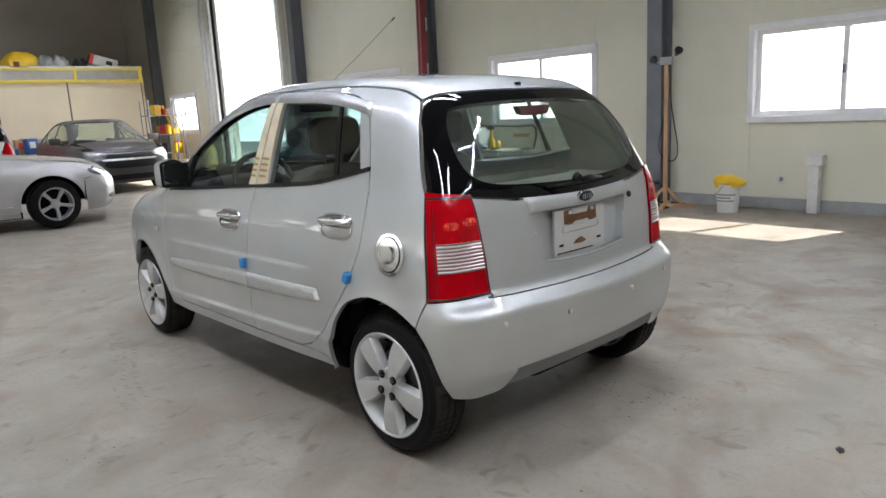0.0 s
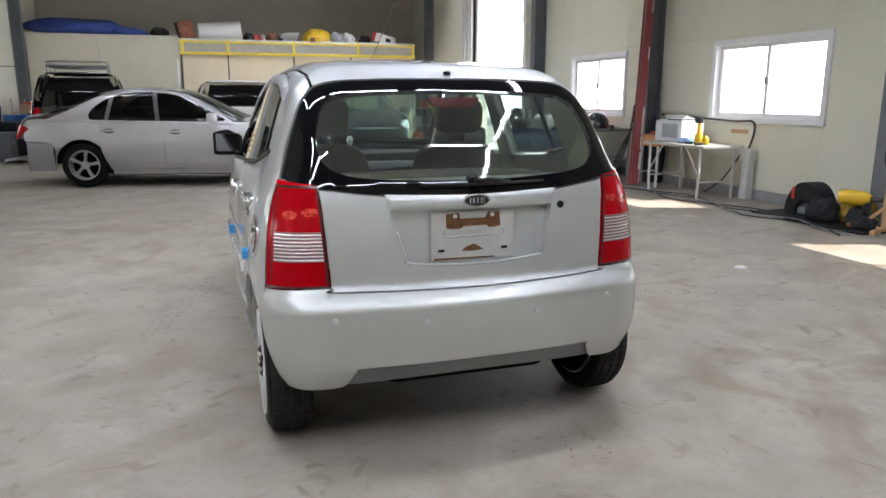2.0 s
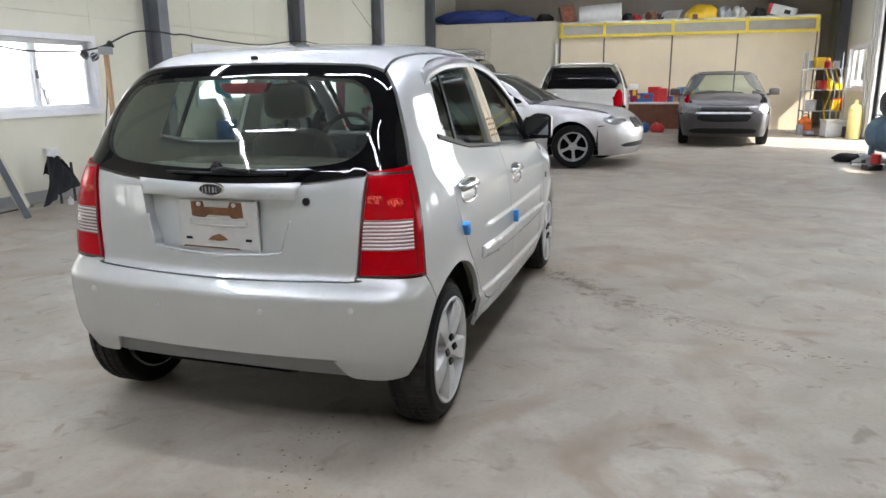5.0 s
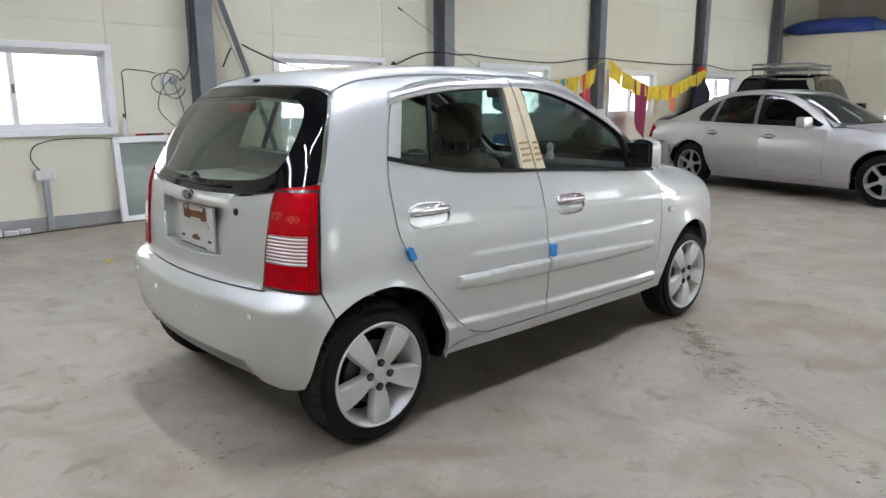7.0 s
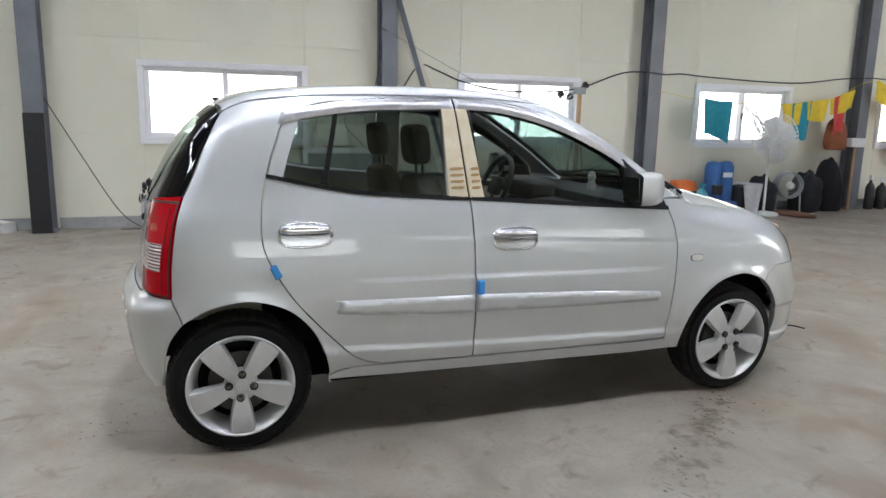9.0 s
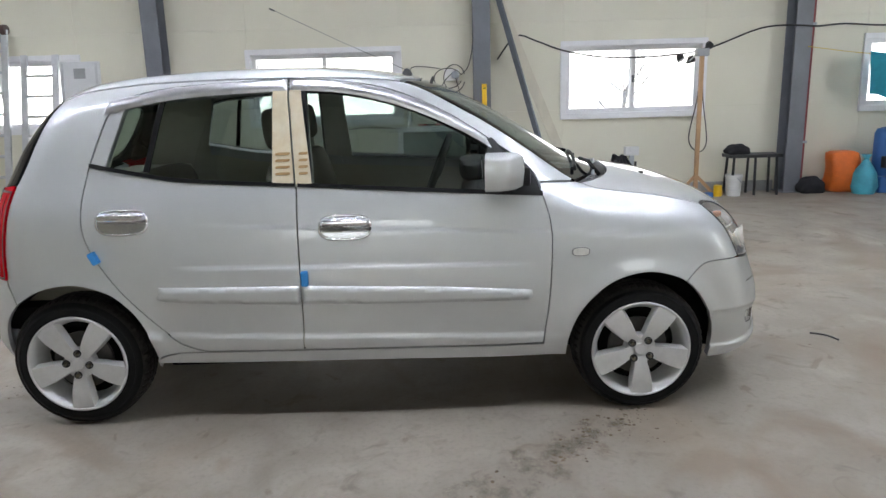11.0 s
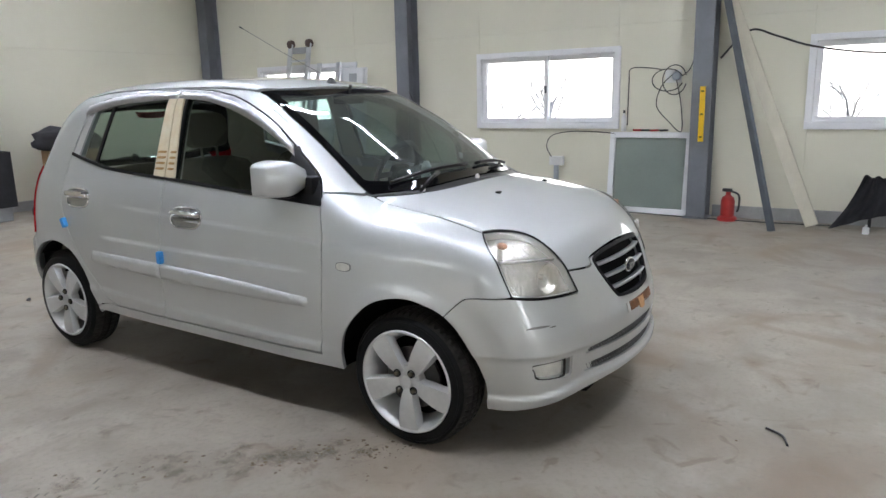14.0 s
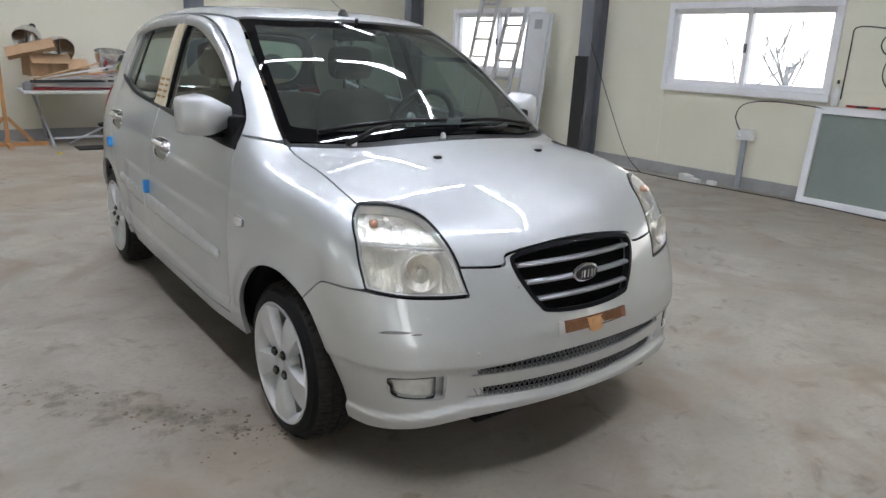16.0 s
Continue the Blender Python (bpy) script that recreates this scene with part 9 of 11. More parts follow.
bar(rp1, "pipe_run", (0, 0, 0), (0, 0, 5.9), 0.025, M_redpipe)
for z in (0.6, 2.0, 3.6):
    bx(rp1, "bracket", (-0.035, -0.035, z), (0.035, 0.035, z + 0.03), M_galv)
t_ = thing("bag", "orange woven sack slumped by the wall", "bag", -5.05, 6.55, 0)
bm = BM()
cushion(bm, (-0.14, -0.19, 0.0), (0.14, 0.19, 0.5), None, 7)
for v in bm.verts:
    v.co.x += 0.03 * math.sin(9 * v.co.z + 7 * v.co.y)
    v.co.y += 0.02 * math.sin(8 * v.co.z + 5 * v.co.x)
part("sack", bm, M_orange, t_)
t_ = thing("bag", "shiny teal plastic bag tied at the neck", "bag", -4.85, 6.72, 0)
bm = BM()
lathe(bm, [(0, 0), (0.12, 0.0), (0.15, 0.08), (0.13, 0.24), (0.06, 0.36), (0.025, 0.41), (0.06, 0.47), (0.0, 0.46)], 22)
for v in bm.verts:
    v.co.x *= 1 + 0.12 * math.sin(9 * v.co.z * 3 + math.atan2(v.co.y, v.co.x) * 5)
part("bag_body", bm, M_tealb, t_)
mc = thing("machine", "blue painted machine with two drums by the wall", "machine", -5.0, 7.12, 0)
bx(mc, "base", (-0.2, -0.24, 0), (0.2, 0.24, 0.2), M_bluep, 0.02)
for dy in (-0.11, 0.12):
    turned(mc, "drum", [(0, 0.2), (0.11, 0.2), (0.115, 0.22), (0.115, 0.70), (0.09, 0.76), (0.03, 0.78), (0, 0.78)], M_bluep, at=(0, dy, 0))
bx(mc, "name_plate", (0.116, -0.02, 0.55), (0.13, 0.14, 0.62), M_wpl, 0.003)
bx(mc, "switch_box", (0.11, -0.2, 0.3), (0.19, -0.06, 0.44), M_blk, 0.01)
t_ = thing("black_case", "black equipment case draped with a grey cloth", "case", -4.95, 7.5, 0)
bx(t_, "case_body", (-0.2, -0.17, 0), (0.2, 0.2, 0.42), M_blk, 0.02)
sheet(t_, "cloth", lambda u, v: (0.215 + 0.05 * (1 - v) + 0.02 * math.sin(9 * u), -0.1 + 0.36 * u * (0.55 + 0.45 * v) - 0.05 * v, 0.02 + 0.44 * v), 12, 8, M_grycl)
sheet(t_, "cloth_top", lambda u, v: (0.215 - 0.3 * v, -0.13 + 0.34 * u, 0.455 + 0.012 * math.sin(8 * u + 5 * v)), 10, 6, M_grycl)
fn = thing("pedestal_fan", "white pedestal fan with wire guard beside the window", "fan", -4.75, 7.78, 0, -8)
turned(fn, "base", [(0, 0), (0.2, 0), (0.21, 0.02), (0.19, 0.04), (0.05, 0.06), (0, 0.06)], M_wpl)
bar(fn, "pole", (0, 0, 0.05), (0, 0, 1.0), 0.018, M_wpl)
turned(fn, "motor", [(0, -0.16), (0.06, -0.15), (0.08, -0.08), (0.08, 0.0), (0.03, 0.03), (0, 0.03)], M_wpl, at=(0, 0, 1.12), rot=(0, 90, 0))
bx(fn, "control_box", (-0.04, -0.05, 0.86), (0.05, 0.05, 1.0), M_wpl, 0.012)
fan_g = BM()
for k_ in range(40):
    a = 2 * math.pi * k_ / 40
    for sg in (1, -1):
        tube(fan_g, [(0.10 + sg * 0.075, 0.05 * math.cos(a), 0.05 * math.sin(a)), (0.10 + sg * 0.07, 0.22 * math.cos(a), 0.22 * math.sin(a)), (0.10 + sg * 0.012, 0.37 * math.cos(a), 0.37 * math.sin(a))], 0.005, 4)
for r_, xx in ((0.37, 0.10), (0.25, 0.165), (0.25, 0.035), (0.06, 0.175)):
    tube(fan_g, [(xx, r_ * math.cos(a), r_ * math.sin(a)) for a in np.linspace(0, 2 * math.pi, 40)], 0.006 if r_ > 0.3 else 0.0035, 5)
bmesh.ops.translate(fan_g, verts=fan_g.verts[:], vec=(0, 0, 1.12))
part("guard", fan_g, M_wpl, fn, "white wire fan guard", smooth=False)
for k_ in range(4):
    bm = BM()
    vs = [bm.verts.new((0.10 + dx, r_ * math.cos(a), 1.12 + r_ * math.sin(a))) for r_, a, dx in ((0.04, 1.57 * k_, 0.02), (0.2, 1.57 * k_ - 0.2, 0.04), (0.33, 1.57 * k_ + 0.1, 0.035), (0.33, 1.57 * k_ + 0.7, -0.01), (0.2, 1.57 * k_ + 0.85, -0.03), (0.04, 1.57 * k_ + 0.9, -0.02))]
    bm.faces.new(vs)
    bmesh.ops.triangulate(bm, faces=bm.faces[:])
    bmesh.ops.solidify(bm, geom=bm.faces[:], thickness=0.004)
    part("blade", bm, mat("white_blade", (0.72, 0.74, 0.76), 0.3), fn)
sf = thing("floor_fan", "small grey metal floor fan standing by the wall", "fan", -4.9, 8.35, 0, -20)
turned(sf, "drum", [(0.19, -0.09), (0.2, -0.08), (0.2, 0.08), (0.19, 0.09), (0.185, 0.0), (0.19, -0.09)], M_galv, at=(0, 0, 0.42), rot=(0, 90, 0), seg=30)
bm = BM()
for k_ in range(5):
    tube(bm, [(0.09, 0.035 * (k_ + 1) * math.cos(a), 0.42 + 0.035 * (k_ + 1) * math.sin(a)) for a in np.linspace(0, 2 * math.pi, 28)], 0.003, 4)
part("grille", bm, M_wpl, sf, smooth=False)
turned(sf, "hub", [(0, 0.06), (0.05, 0.05), (0.06, 0.0), (0, 0.0)], M_wpl, at=(0.05, 0, 0.42), rot=(0, 90, 0))
for dy in (-0.18, 0.18):
    bar(sf, "leg", (0, dy, 0.4), (0.08, dy, 0.0), 0.012, M_galv)

# cloths on the line
ln = thing("washing_line", "thin line sagging between columns with cloths over it", "line", 0, 0, 0)
LINE = [(-5.05, 6.0, 1.75), (-4.95, 6.9, 1.63), (-4.9, 8.2, 1.62), (-4.9, 9.0, 1.72), (-5.03, 9.9, 2.02), (-4.9, 10.4, 1.8), (-4.9, 11.3, 1.56), (-4.9, 12.2, 1.6), (-5.0, 13.7, 1.98)]
hose(ln, "cord", LINE, 0.004, M_ycl, n=6)


def line_z(y):
    ys = [p_[1] for p_ in LINE]
    return float(np.interp(y, ys, [p_[2] for p_ in LINE]))


def cloth(y0, y1, drop, m, label, taper=1.0, ph=0.0, top=None):
    t_ = thing("hung_cloth", label, "cloth", -4.9, 0, 0, group="cloths on the line")
    zt = lambda y: (line_z(y) if top is None else top)
    sheet(t_, "cloth_sheet", lambda u, v: (0.03 * math.sin(u * 9 + ph) * (1 - v) + 0.012, (y0 + y1) / 2 + (y1 - y0) * (u - 0.5) * (taper + (1 - taper) * v), zt(y0 + (y1 - y0) * u) + 0.01 - drop * (1 - v) * (1 - 0.12 * math.sin(3 * u + ph))), 12, 8, m)


cloth(6.66, 7.16, 0.55, M_teal, "teal towel hanging before the window", 0.92, 1.0)
cloth(8.25, 8.62, 0.52, M_teal, "teal towel hanging on the line", 0.9, 2.2)
y = 8.05
while y < 13.5:
    w_ = rnd.uniform(0.34, 0.5)
    if not (9.2 < y < 9.85):
        cloth(y, y + w_, rnd.uniform(0.25, 0.30), M_ycl, "yellow cloth hanging on the line", rnd.uniform(0.8, 1.0), y)
    y += w_ + 0.02
cloth(9.05, 9.3, 0.6, M_redp, "red cloth hanging on the line", 0.8, 0.5)
cloth(10.75, 11.25, 1.0, M_maroon, "maroon towel hanging on the line", 0.9, 1.5)
cloth(12.1, 12.4, 0.5, M_orange, "orange cloth hanging on the line", 0.7, 2.5)
# by the column at y = 9.9
bm0 = thing("broom", "white headed broom standing against the column", "broom", -4.95, 9.65, 0)
bar(bm0, "stick", (0, 0, 0.0), (-0.02, 0.02, 1.0), 0.02, M_wood)
bx(bm0, "broom_head", (-0.06, -0.14, 1.0), (0.06, 0.16, 1.14), M_wpl, 0.02)
lump("jacket", "rust coloured jacket hung on the column", "jacket", (-5.02, 9.3, 0.95), (0.1, 0.2, 0.5), mat("rust_cloth", (0.30, 0.10, 0.04), 0.9), 6, 0.1)
for y, h, r_ in ((10.15, 0.55, 0.07), (10.4, 0.5, 0.08), (10.65, 0.42, 0.09)):
    bottle(-5.0, y, 0, h, r_, M_blk, M_wpl, "tall black bottle on the floor")
rb = thing("tool_box", "red tool box on the floor by the wall", "tool box", -5.05, 11.1, 0)
bx(rb, "box_body", (-0.14, -0.2, 0), (0.14, 0.2, 0.34), M_redp, 0.02)
bx(rb, "box_lid", (-0.145, -0.205, 0.345), (0.145, 0.205, 0.44), M_redp, 0.02)
hose(rb, "handle", [(0, -0.1, 0.44), (0, -0.09, 0.5), (0, 0.09, 0.5), (0, 0.1, 0.44)], 0.012, M_blk, n=3)
ob_ = thing("basket", "orange plastic basket under a white tub", "basket", -4.95, 11.85, 0)
bx(ob_, "basket_body", (-0.22, -0.28, 0), (0.22, 0.28, 0.14), M_orange, 0.02)
bucket(-4.95, 11.85, 0.14, 0.36, 0.2, M_wpl, "white bucket standing on the orange basket")
lump("work_clothes", "dark blue work clothes hung on the column", "clothes", (-4.95, 13.55, 0.75), (0.18, 0.28, 1.05), mat("navy_cloth", (0.02, 0.025, 0.05), 0.9, var=0.2, scale=6), 5, 0.12)
lump("cap", "red cap on the column", "cap", (-4.98, 13.6, 1.9), (0.1, 0.12, 0.13), M_redp, 2, 0.05)
for i, (y, w, h, m, lb) in enumerate(((12.5, 0.18, 0.5, M_blk, "black crate on the floor"), (12.95, 0.2, 0.75, M_blk, "stacked black crates by the column"), (14.3, 0.24, 0.6, M_greyp, "grey plastic crate by the wall"), (14.9, 0.26, 0.8, M_blk, "black cabinet by the wall"))):
    cr = thing("crate", lb, "crate", -5.0, y, 0, rnd.uniform(-8, 8))
    bx(cr, "crate_body", (-w, -w, 0), (w, w, h), m, 0.02)
    bx(cr, "rim", (-w - 0.012, -w - 0.012, h - 0.06), (w + 0.012, w + 0.012, h - 0.02), m, 0.006)
    bx(cr, "grip", (w + 0.001, -0.06, h * 0.6), (w + 0.014, 0.06, h * 0.6 + 0.035), M_wpl, 0.004)
tyl = thing("white_sheet", "crumpled white sheet on the floor", "sheet", -4.4, 14.0, 0)
sheet(tyl, "sheet_body", lambda u, v: (-0.4 + 0.8 * u, -0.5 + v, 0.03 + 0.05 * abs(math.sin(5 * u + 4 * v)) + 0.03 * math.sin(11 * v)), 14, 14, M_sheet, 0.006)
# blue drum by the far window
dr = thing("drum", "blue plastic drum under the far window", "drum", -4.95, 15.7, 0)
turned(dr, "drum_body", [(0, 0), (0.26, 0), (0.28, 0.03), (0.28, 0.3), (0.29, 0.31), (0.28, 0.33), (0.28, 0.6), (0.29, 0.61), (0.28, 0.63), (0.28, 0.9), (0.26, 0.93), (0, 0.93)], M_bluep, seg=28)
t_ = thing("open_boot_shelf", "shelf with grey boxes and bags by the wall", "shelf", -4.9, 16.8, 0)
for z in (0.4, 0.95):
    bx(t_, "shelf_board", (-0.25, -0.7, z), (0.25, 0.7, z + 0.03), M_wood)
for dx in (-0.23, 0.23):
    for dy in (-0.67, 0.67):
        bar(t_, "post", (dx, dy, 0), (dx, dy, 1.3), 0.018, M_galv)
for i in range(7):
    z = 0.43 if i % 2 else 0.98
    w, h = rnd.uniform(0.08, 0.14), rnd.uniform(0.14, 0.3)
    k_ = thing("carton", "small carton on the shelf", "box", -4.88, 16.25 + 0.18 * i, z, rnd.uniform(-20, 20), "cartons on the wall shelf")
    bx(k_, "carton_body", (-w, -w * 0.6, 0), (w, w * 0.6, h), rnd.choice([M_card, M_greyp, M_wpl, M_redp]), 0.006)

# darker clutter along the foot of the west wall
for x, y, s_, m, lb in ((-5.0, 7.95, (0.22, 0.24, 0.55), M_blkc, "black bag slumped by the fan"), (-4.95, 8.75, (0.24, 0.26, 0.62), M_blkc, "black sack by the column"), (-5.0, 9.25, (0.2, 0.2, 0.8), M_blkc, "dark blue overalls piled by the column"), (-4.75, 7.35, (0.12, 0.1, 0.12), M_blk, "black tool lump on the floor"), (-4.9, 10.85, (0.2, 0.16, 0.38), M_blkc, "black bag by the wall"), (-4.6, 8.2, (0.35, 0.22, 0.06), M_brown, "brown rag flat on the floor"), (-4.85, 12.35, (0.2, 0.2, 0.5), M_blkc, "black bag beside the basket"), (-5.0, 6.15, (0.1, 0.16, 0.2), M_blkc, "black rag at the column's foot")):
    lump("work_bag", lb, "bag", (x, y, 0), s_, m, 3 + y, 0.14)
hpx = thing("floor_hose", "dark hoses along the foot of the wall", "hose", 0, 0, 0)
for k_ in range(1):
    hose(hpx, "hose_run", [(-5.10 + 0.05 * math.sin(1.7 * j + k_), -1.0 + 0.75 * j * (1 + 0.1 * k_), 0.011) for j in range(7)], 0.006, M_cable, n=5)

# more odds and ends on the folding table
for i, (x, y, w, h, m, lb) in enumerate(((-0.55, -5.3, 0.05, 0.16, mat("lime_plastic", (0.42, 0.55, 0.06), 0.4), "lime green bottle on the folding table"), (-0.2, -5.2, 0.07, 0.05, M_redp, "red tin on the folding table"), (-0.62, -5.45, 0.06, 0.2, M_blk, "black spray can on the folding table"), (0.55, -5.25, 0.06, 0.1, M_greyp, "grey tin on the folding table"))):
    t_ = thing("can", lb, "can", x, y, 0.655 + (0.145 if -0.6 < x < 0.4 else 0.0), 0, "cans on the folding table")
    turned(t_, "can_body", [(0, 0), (w * 0.9, 0), (w, 0.01), (w, h * 0.85), (w * 0.5, h), (0, h)], m, seg=16)
for i in range(5):
    t_ = root("frame_strip", pose(-0.25 + 0.1 * i, -5.12 + 0.03 * i, 0.805 + 0.02 * i, 0, 3 * i, -12 + 9 * i), "thin pale frame strip across the folding table", "trim strip", "frames on the folding table")
    bx(t_, "strip", (-0.42, -0.014, 0), (0.42, 0.014, 0.018), (M_wpl, M_alu, M_wood, M_wpl, M_card)[i], 0.002)

# ---- east wall, from south to north ----
pst = thing("cable_post", "white metal cable post with a box head by the wall", "post", 5.78, 0.8, 0)
bx(pst, "trunk", (-0.05, -0.055, 0), (0.05, 0.055, 0.52), M_wpt, 0.006)
bx(pst, "box_head", (-0.07, -0.09, 0.521), (0.07, 0.09, 0.63), M_wpt, 0.01)
stub = thing("pipe_stub", "short pipe stub out of the wall", "pipe", 5.9, 1.2, 0.35)
bar(stub, "stub_tube", (0.0, 0, 0), (-0.09, 0, 0), 0.022, M_galv)
turned(stub, "cap", [(0, 0.0), (0.03, 0.0), (0.03, 0.03), (0, 0.03)], M_wpt, at=(-0.09, 0, 0), rot=(0, -90, 0))
bk = bucket(5.45, 1.6, 0, 0.34, 0.135, M_wpl, "white paint bucket with dark print holding a yellow bag")
for i, (z, w) in enumerate(((0.13, 0.16), (0.165, 0.11), (0.20, 0.18))):
    bm = BM()
    lathe(bm, [(0.131 + 0.03 * (z / 0.34) - 0.012, z), (0.131 + 0.03 * ((z + 0.018) / 0.34) - 0.012, z + 0.018)], 8, pose(0, 0, 0, 0, 0, 180), -60 * w / 0.18, 60 * w / 0.18)
    part("print_bar", bm, M_greyp, bk, smooth=False)
t_ = thing("bag", "yellow plastic bag in the bucket", "bag", 5.45, 1.6, 0.29)
bm = BM()
heap(bm, (0, 0, 0), (0.16, 0.17, 0.13), 3, 0.22, 26, 12)
part("bag_body", bm, M_yel, t_)
mt = thing("floor_mat", "dark dusty mat under the tools", "mat", 5.42, 3.05, 0)
bx(mt, "mat_sheet", (-0.36, -0.75, 0), (0.36, 0.75, 0.02), M_rubx, 0.006)
gs = thing("tool_bag", "black tool bag with a red mark on the mat", "bag", 5.48, 3.35, 0.02)
bm = BM()
prof = [(0.27 * math.cos(a), 0.37 * math.sin(a)) for a in np.linspace(0, math.pi, 17)]
inn = [(0.13 * math.cos(a), 0.16 * math.sin(a)) for a in np.linspace(math.pi, 0, 13)]
prism(bm, prof + inn, 0.22, pose(-0.11, 0, 0, 90, 0, 90))
part("bag_body", bm, M_blkc, gs, smooth=False)
bx(gs, "red_tab", (-0.135, 0.12, 0.17), (-0.115, 0.16, 0.30), M_redp, 0.006)
bx(gs, "grey_inner", (-0.06, -0.14, 0.0), (0.09, 0.14, 0.16), M_greyp, 0.02)
dl = thing("power_drill", "yellow and black power drill on the mat", "drill", 5.40, 2.72, 0.02, 20)
turned(dl, "motor_body", [(0, -0.16), (0.07, -0.15), (0.08, -0.05), (0.075, 0.08), (0.04, 0.15), (0, 0.15)], M_yel, at=(0, 0, 0.28), rot=(90, 0, 0))
bx(dl, "grip", (-0.035, -0.16, 0.02), (0.035, -0.07, 0.26), M_blk, 0.015)
bx(dl, "battery", (-0.06, -0.22, 0.0), (0.06, 0.0, 0.09), M_yel, 0.012)
bar(dl, "chuck", (0, -0.15, 0.28), (0, -0.25, 0.28), 0.025, M_iron)
for x, y, s_, m, lb in ((5.3, 3.02, (0.14, 0.16, 0.24), M_blkc, "black strap heap on the mat"), (5.55, 2.80, (0.15, 0.18, 0.30), mat("ochre_tool_bag", (0.52, 0.32, 0.03), 0.8, var=0.25, scale=9), "ochre tool bag on the mat"), (5.40, 2.66, (0.10, 0.13, 0.17), M_blkc, "black tool pouch on the mat"), (5.32, 2.52, (0.1, 0.12, 0.12), M_blkc, "black cable heap on the mat")):
    lump("tool_heap", lb, "tools", (x, y, 0.02), s_, m, 3 + x, 0.2)
fl_c = thing("floor_cable", "black cables straggling along the floor by the wall", "cable", 0, 0, 0)
for k_ in range(5):
    pts = [(5.28 - 0.1 * k_ + 0.12 * math.sin(1.9 * j + k_ * 1.3), 2.3 + 0.42 * j, 0.010 + 0.003 * k_) for j in range(12 + k_)]
    hose(fl_c, "cable", pts, 0.008, M_cable if k_ % 3 else M_greyp, n=5)
ps2 = thing("cable_post", "white cable trunk with a box head on the wall", "post", 5.80, 4.74, 0)
bx(ps2, "trunk", (-0.05, -0.06, 0), (0.06, 0.06, 0.5), M_wpt, 0.006)
bx(ps2, "box_head", (-0.07, -0.085, 0.501), (0.06, 0.085, 0.66), M_wpt, 0.01)
wc = thing("wall_cable", "thick black cable arched along the wall under the window", "cable", 0, 0, 0)
hose(wc, "cable", [(5.80, 4.75, 0.65), (5.84, 4.72, 0.85), (5.86, 4.78, 1.0), (5.87, 5.1, 1.0), (5.87, 5.8, 1.02), (5.87, 6.5, 1.03), (5.87, 6.75, 1.05)], 0.014, M_cable)
hose(wc, "cable", [(5.80, 4.85, 0.62), (5.78, 5.0, 0.4), (5.74, 5.15, 0.2), (5.68, 5.4, 0.012)], 0.01, M_cable)
ws = thing("wall_strip", "thin brown wooden strip on the wall", "strip", 5.892, 5.05, 0.84)
bx(ws, "strip_board", (0, -0.16, 0), (0.008, 0.16, 0.05), M_wood, 0.002)
et = thing("work_table", "grey folding work table with white legs by the wall", "table", 5.42, 5.42, 0)
bx(et, "tabletop", (-0.32, -0.66, 0.665), (0.32, 0.66, 0.70), mat("worn_grey_top", (0.42, 0.41, 0.38), 0.5, var=0.15, scale=8), 0.008)
for dy in (-0.55, 0.55):
    bar(et, "leg", (-0.27, dy, 0.665), (-0.27, dy * 0.97, 0), 0.018, M_wpt)
    bar(et, "leg", (0.27, dy, 0.665), (0.27, dy * 0.97, 0), 0.018, M_wpt)
    bar(et, "cross_bar", (-0.27, dy * 0.98, 0.22), (0.27, dy * 0.98, 0.22), 0.012, M_wpt)
    bar(et, "strut", (-0.27, dy * 0.98, 0.3), (-0.27, dy * 0.45, 0.665), 0.01, M_wpt)
cbx = thing("machine_case", "grey-white metal case with papers on top on the table", "case", 5.48, 5.78, 0.70, 4)
bx(cbx, "case_body", (-0.2, -0.27, 0.01), (0.2, 0.27, 0.30), mat("pale_case", (0.60, 0.62, 0.64), 0.4, var=0.06), 0.012)
for dx in (-0.15, 0.15):
    for dy in (-0.22, 0.22):
        turned(cbx, "foot", [(0, 0), (0.015, 0), (0.015, 0.012), (0, 0.012)], M_blk, at=(dx, dy, 0), seg=8)
bx(cbx, "front_panel", (-0.205, -0.2, 0.06), (-0.201, 0.12, 0.25), M_greyp, 0.001)
for i in range(4):
    t_ = thing("paper_stack", "loose papers and rags on the case", "papers", 5.42 + 0.03 * i, 5.66 + 0.08 * i, 1.0 + 0.016 * i, 15 * i, "papers on the case")
    bx(t_, "sheets", (-0.12, -0.15, 0.001), (0.12, 0.15, 0.015), (M_blk, M_wpl, M_greyp, M_wpl)[i], 0.003)
dr = thing("glue_gun", "yellow spray gun standing on the table", "spray gun", 5.3, 5.12, 0.70)
turned(dr, "cup", [(0, 0), (0.05, 0), (0.055, 0.02), (0.05, 0.12), (0.025, 0.16), (0.022, 0.3), (0, 0.3)], M_yel)
bx(dr, "gun_head", (-0.025, -0.05, 0.28), (0.025, 0.07, 0.34), M_blk, 0.01)
turned(dr, "side_tank", [(0, 0), (0.04, 0), (0.045, 0.08), (0.02, 0.12), (0, 0.12)], M_yel, at=(0.02, -0.11, 0.0))
lump("rag", "blue rag on the table", "rag", (5.32, 5.38, 0.70), (0.12, 0.12, 0.07), mat("blue_rag", (0.12, 0.2, 0.34), 0.9), 2)
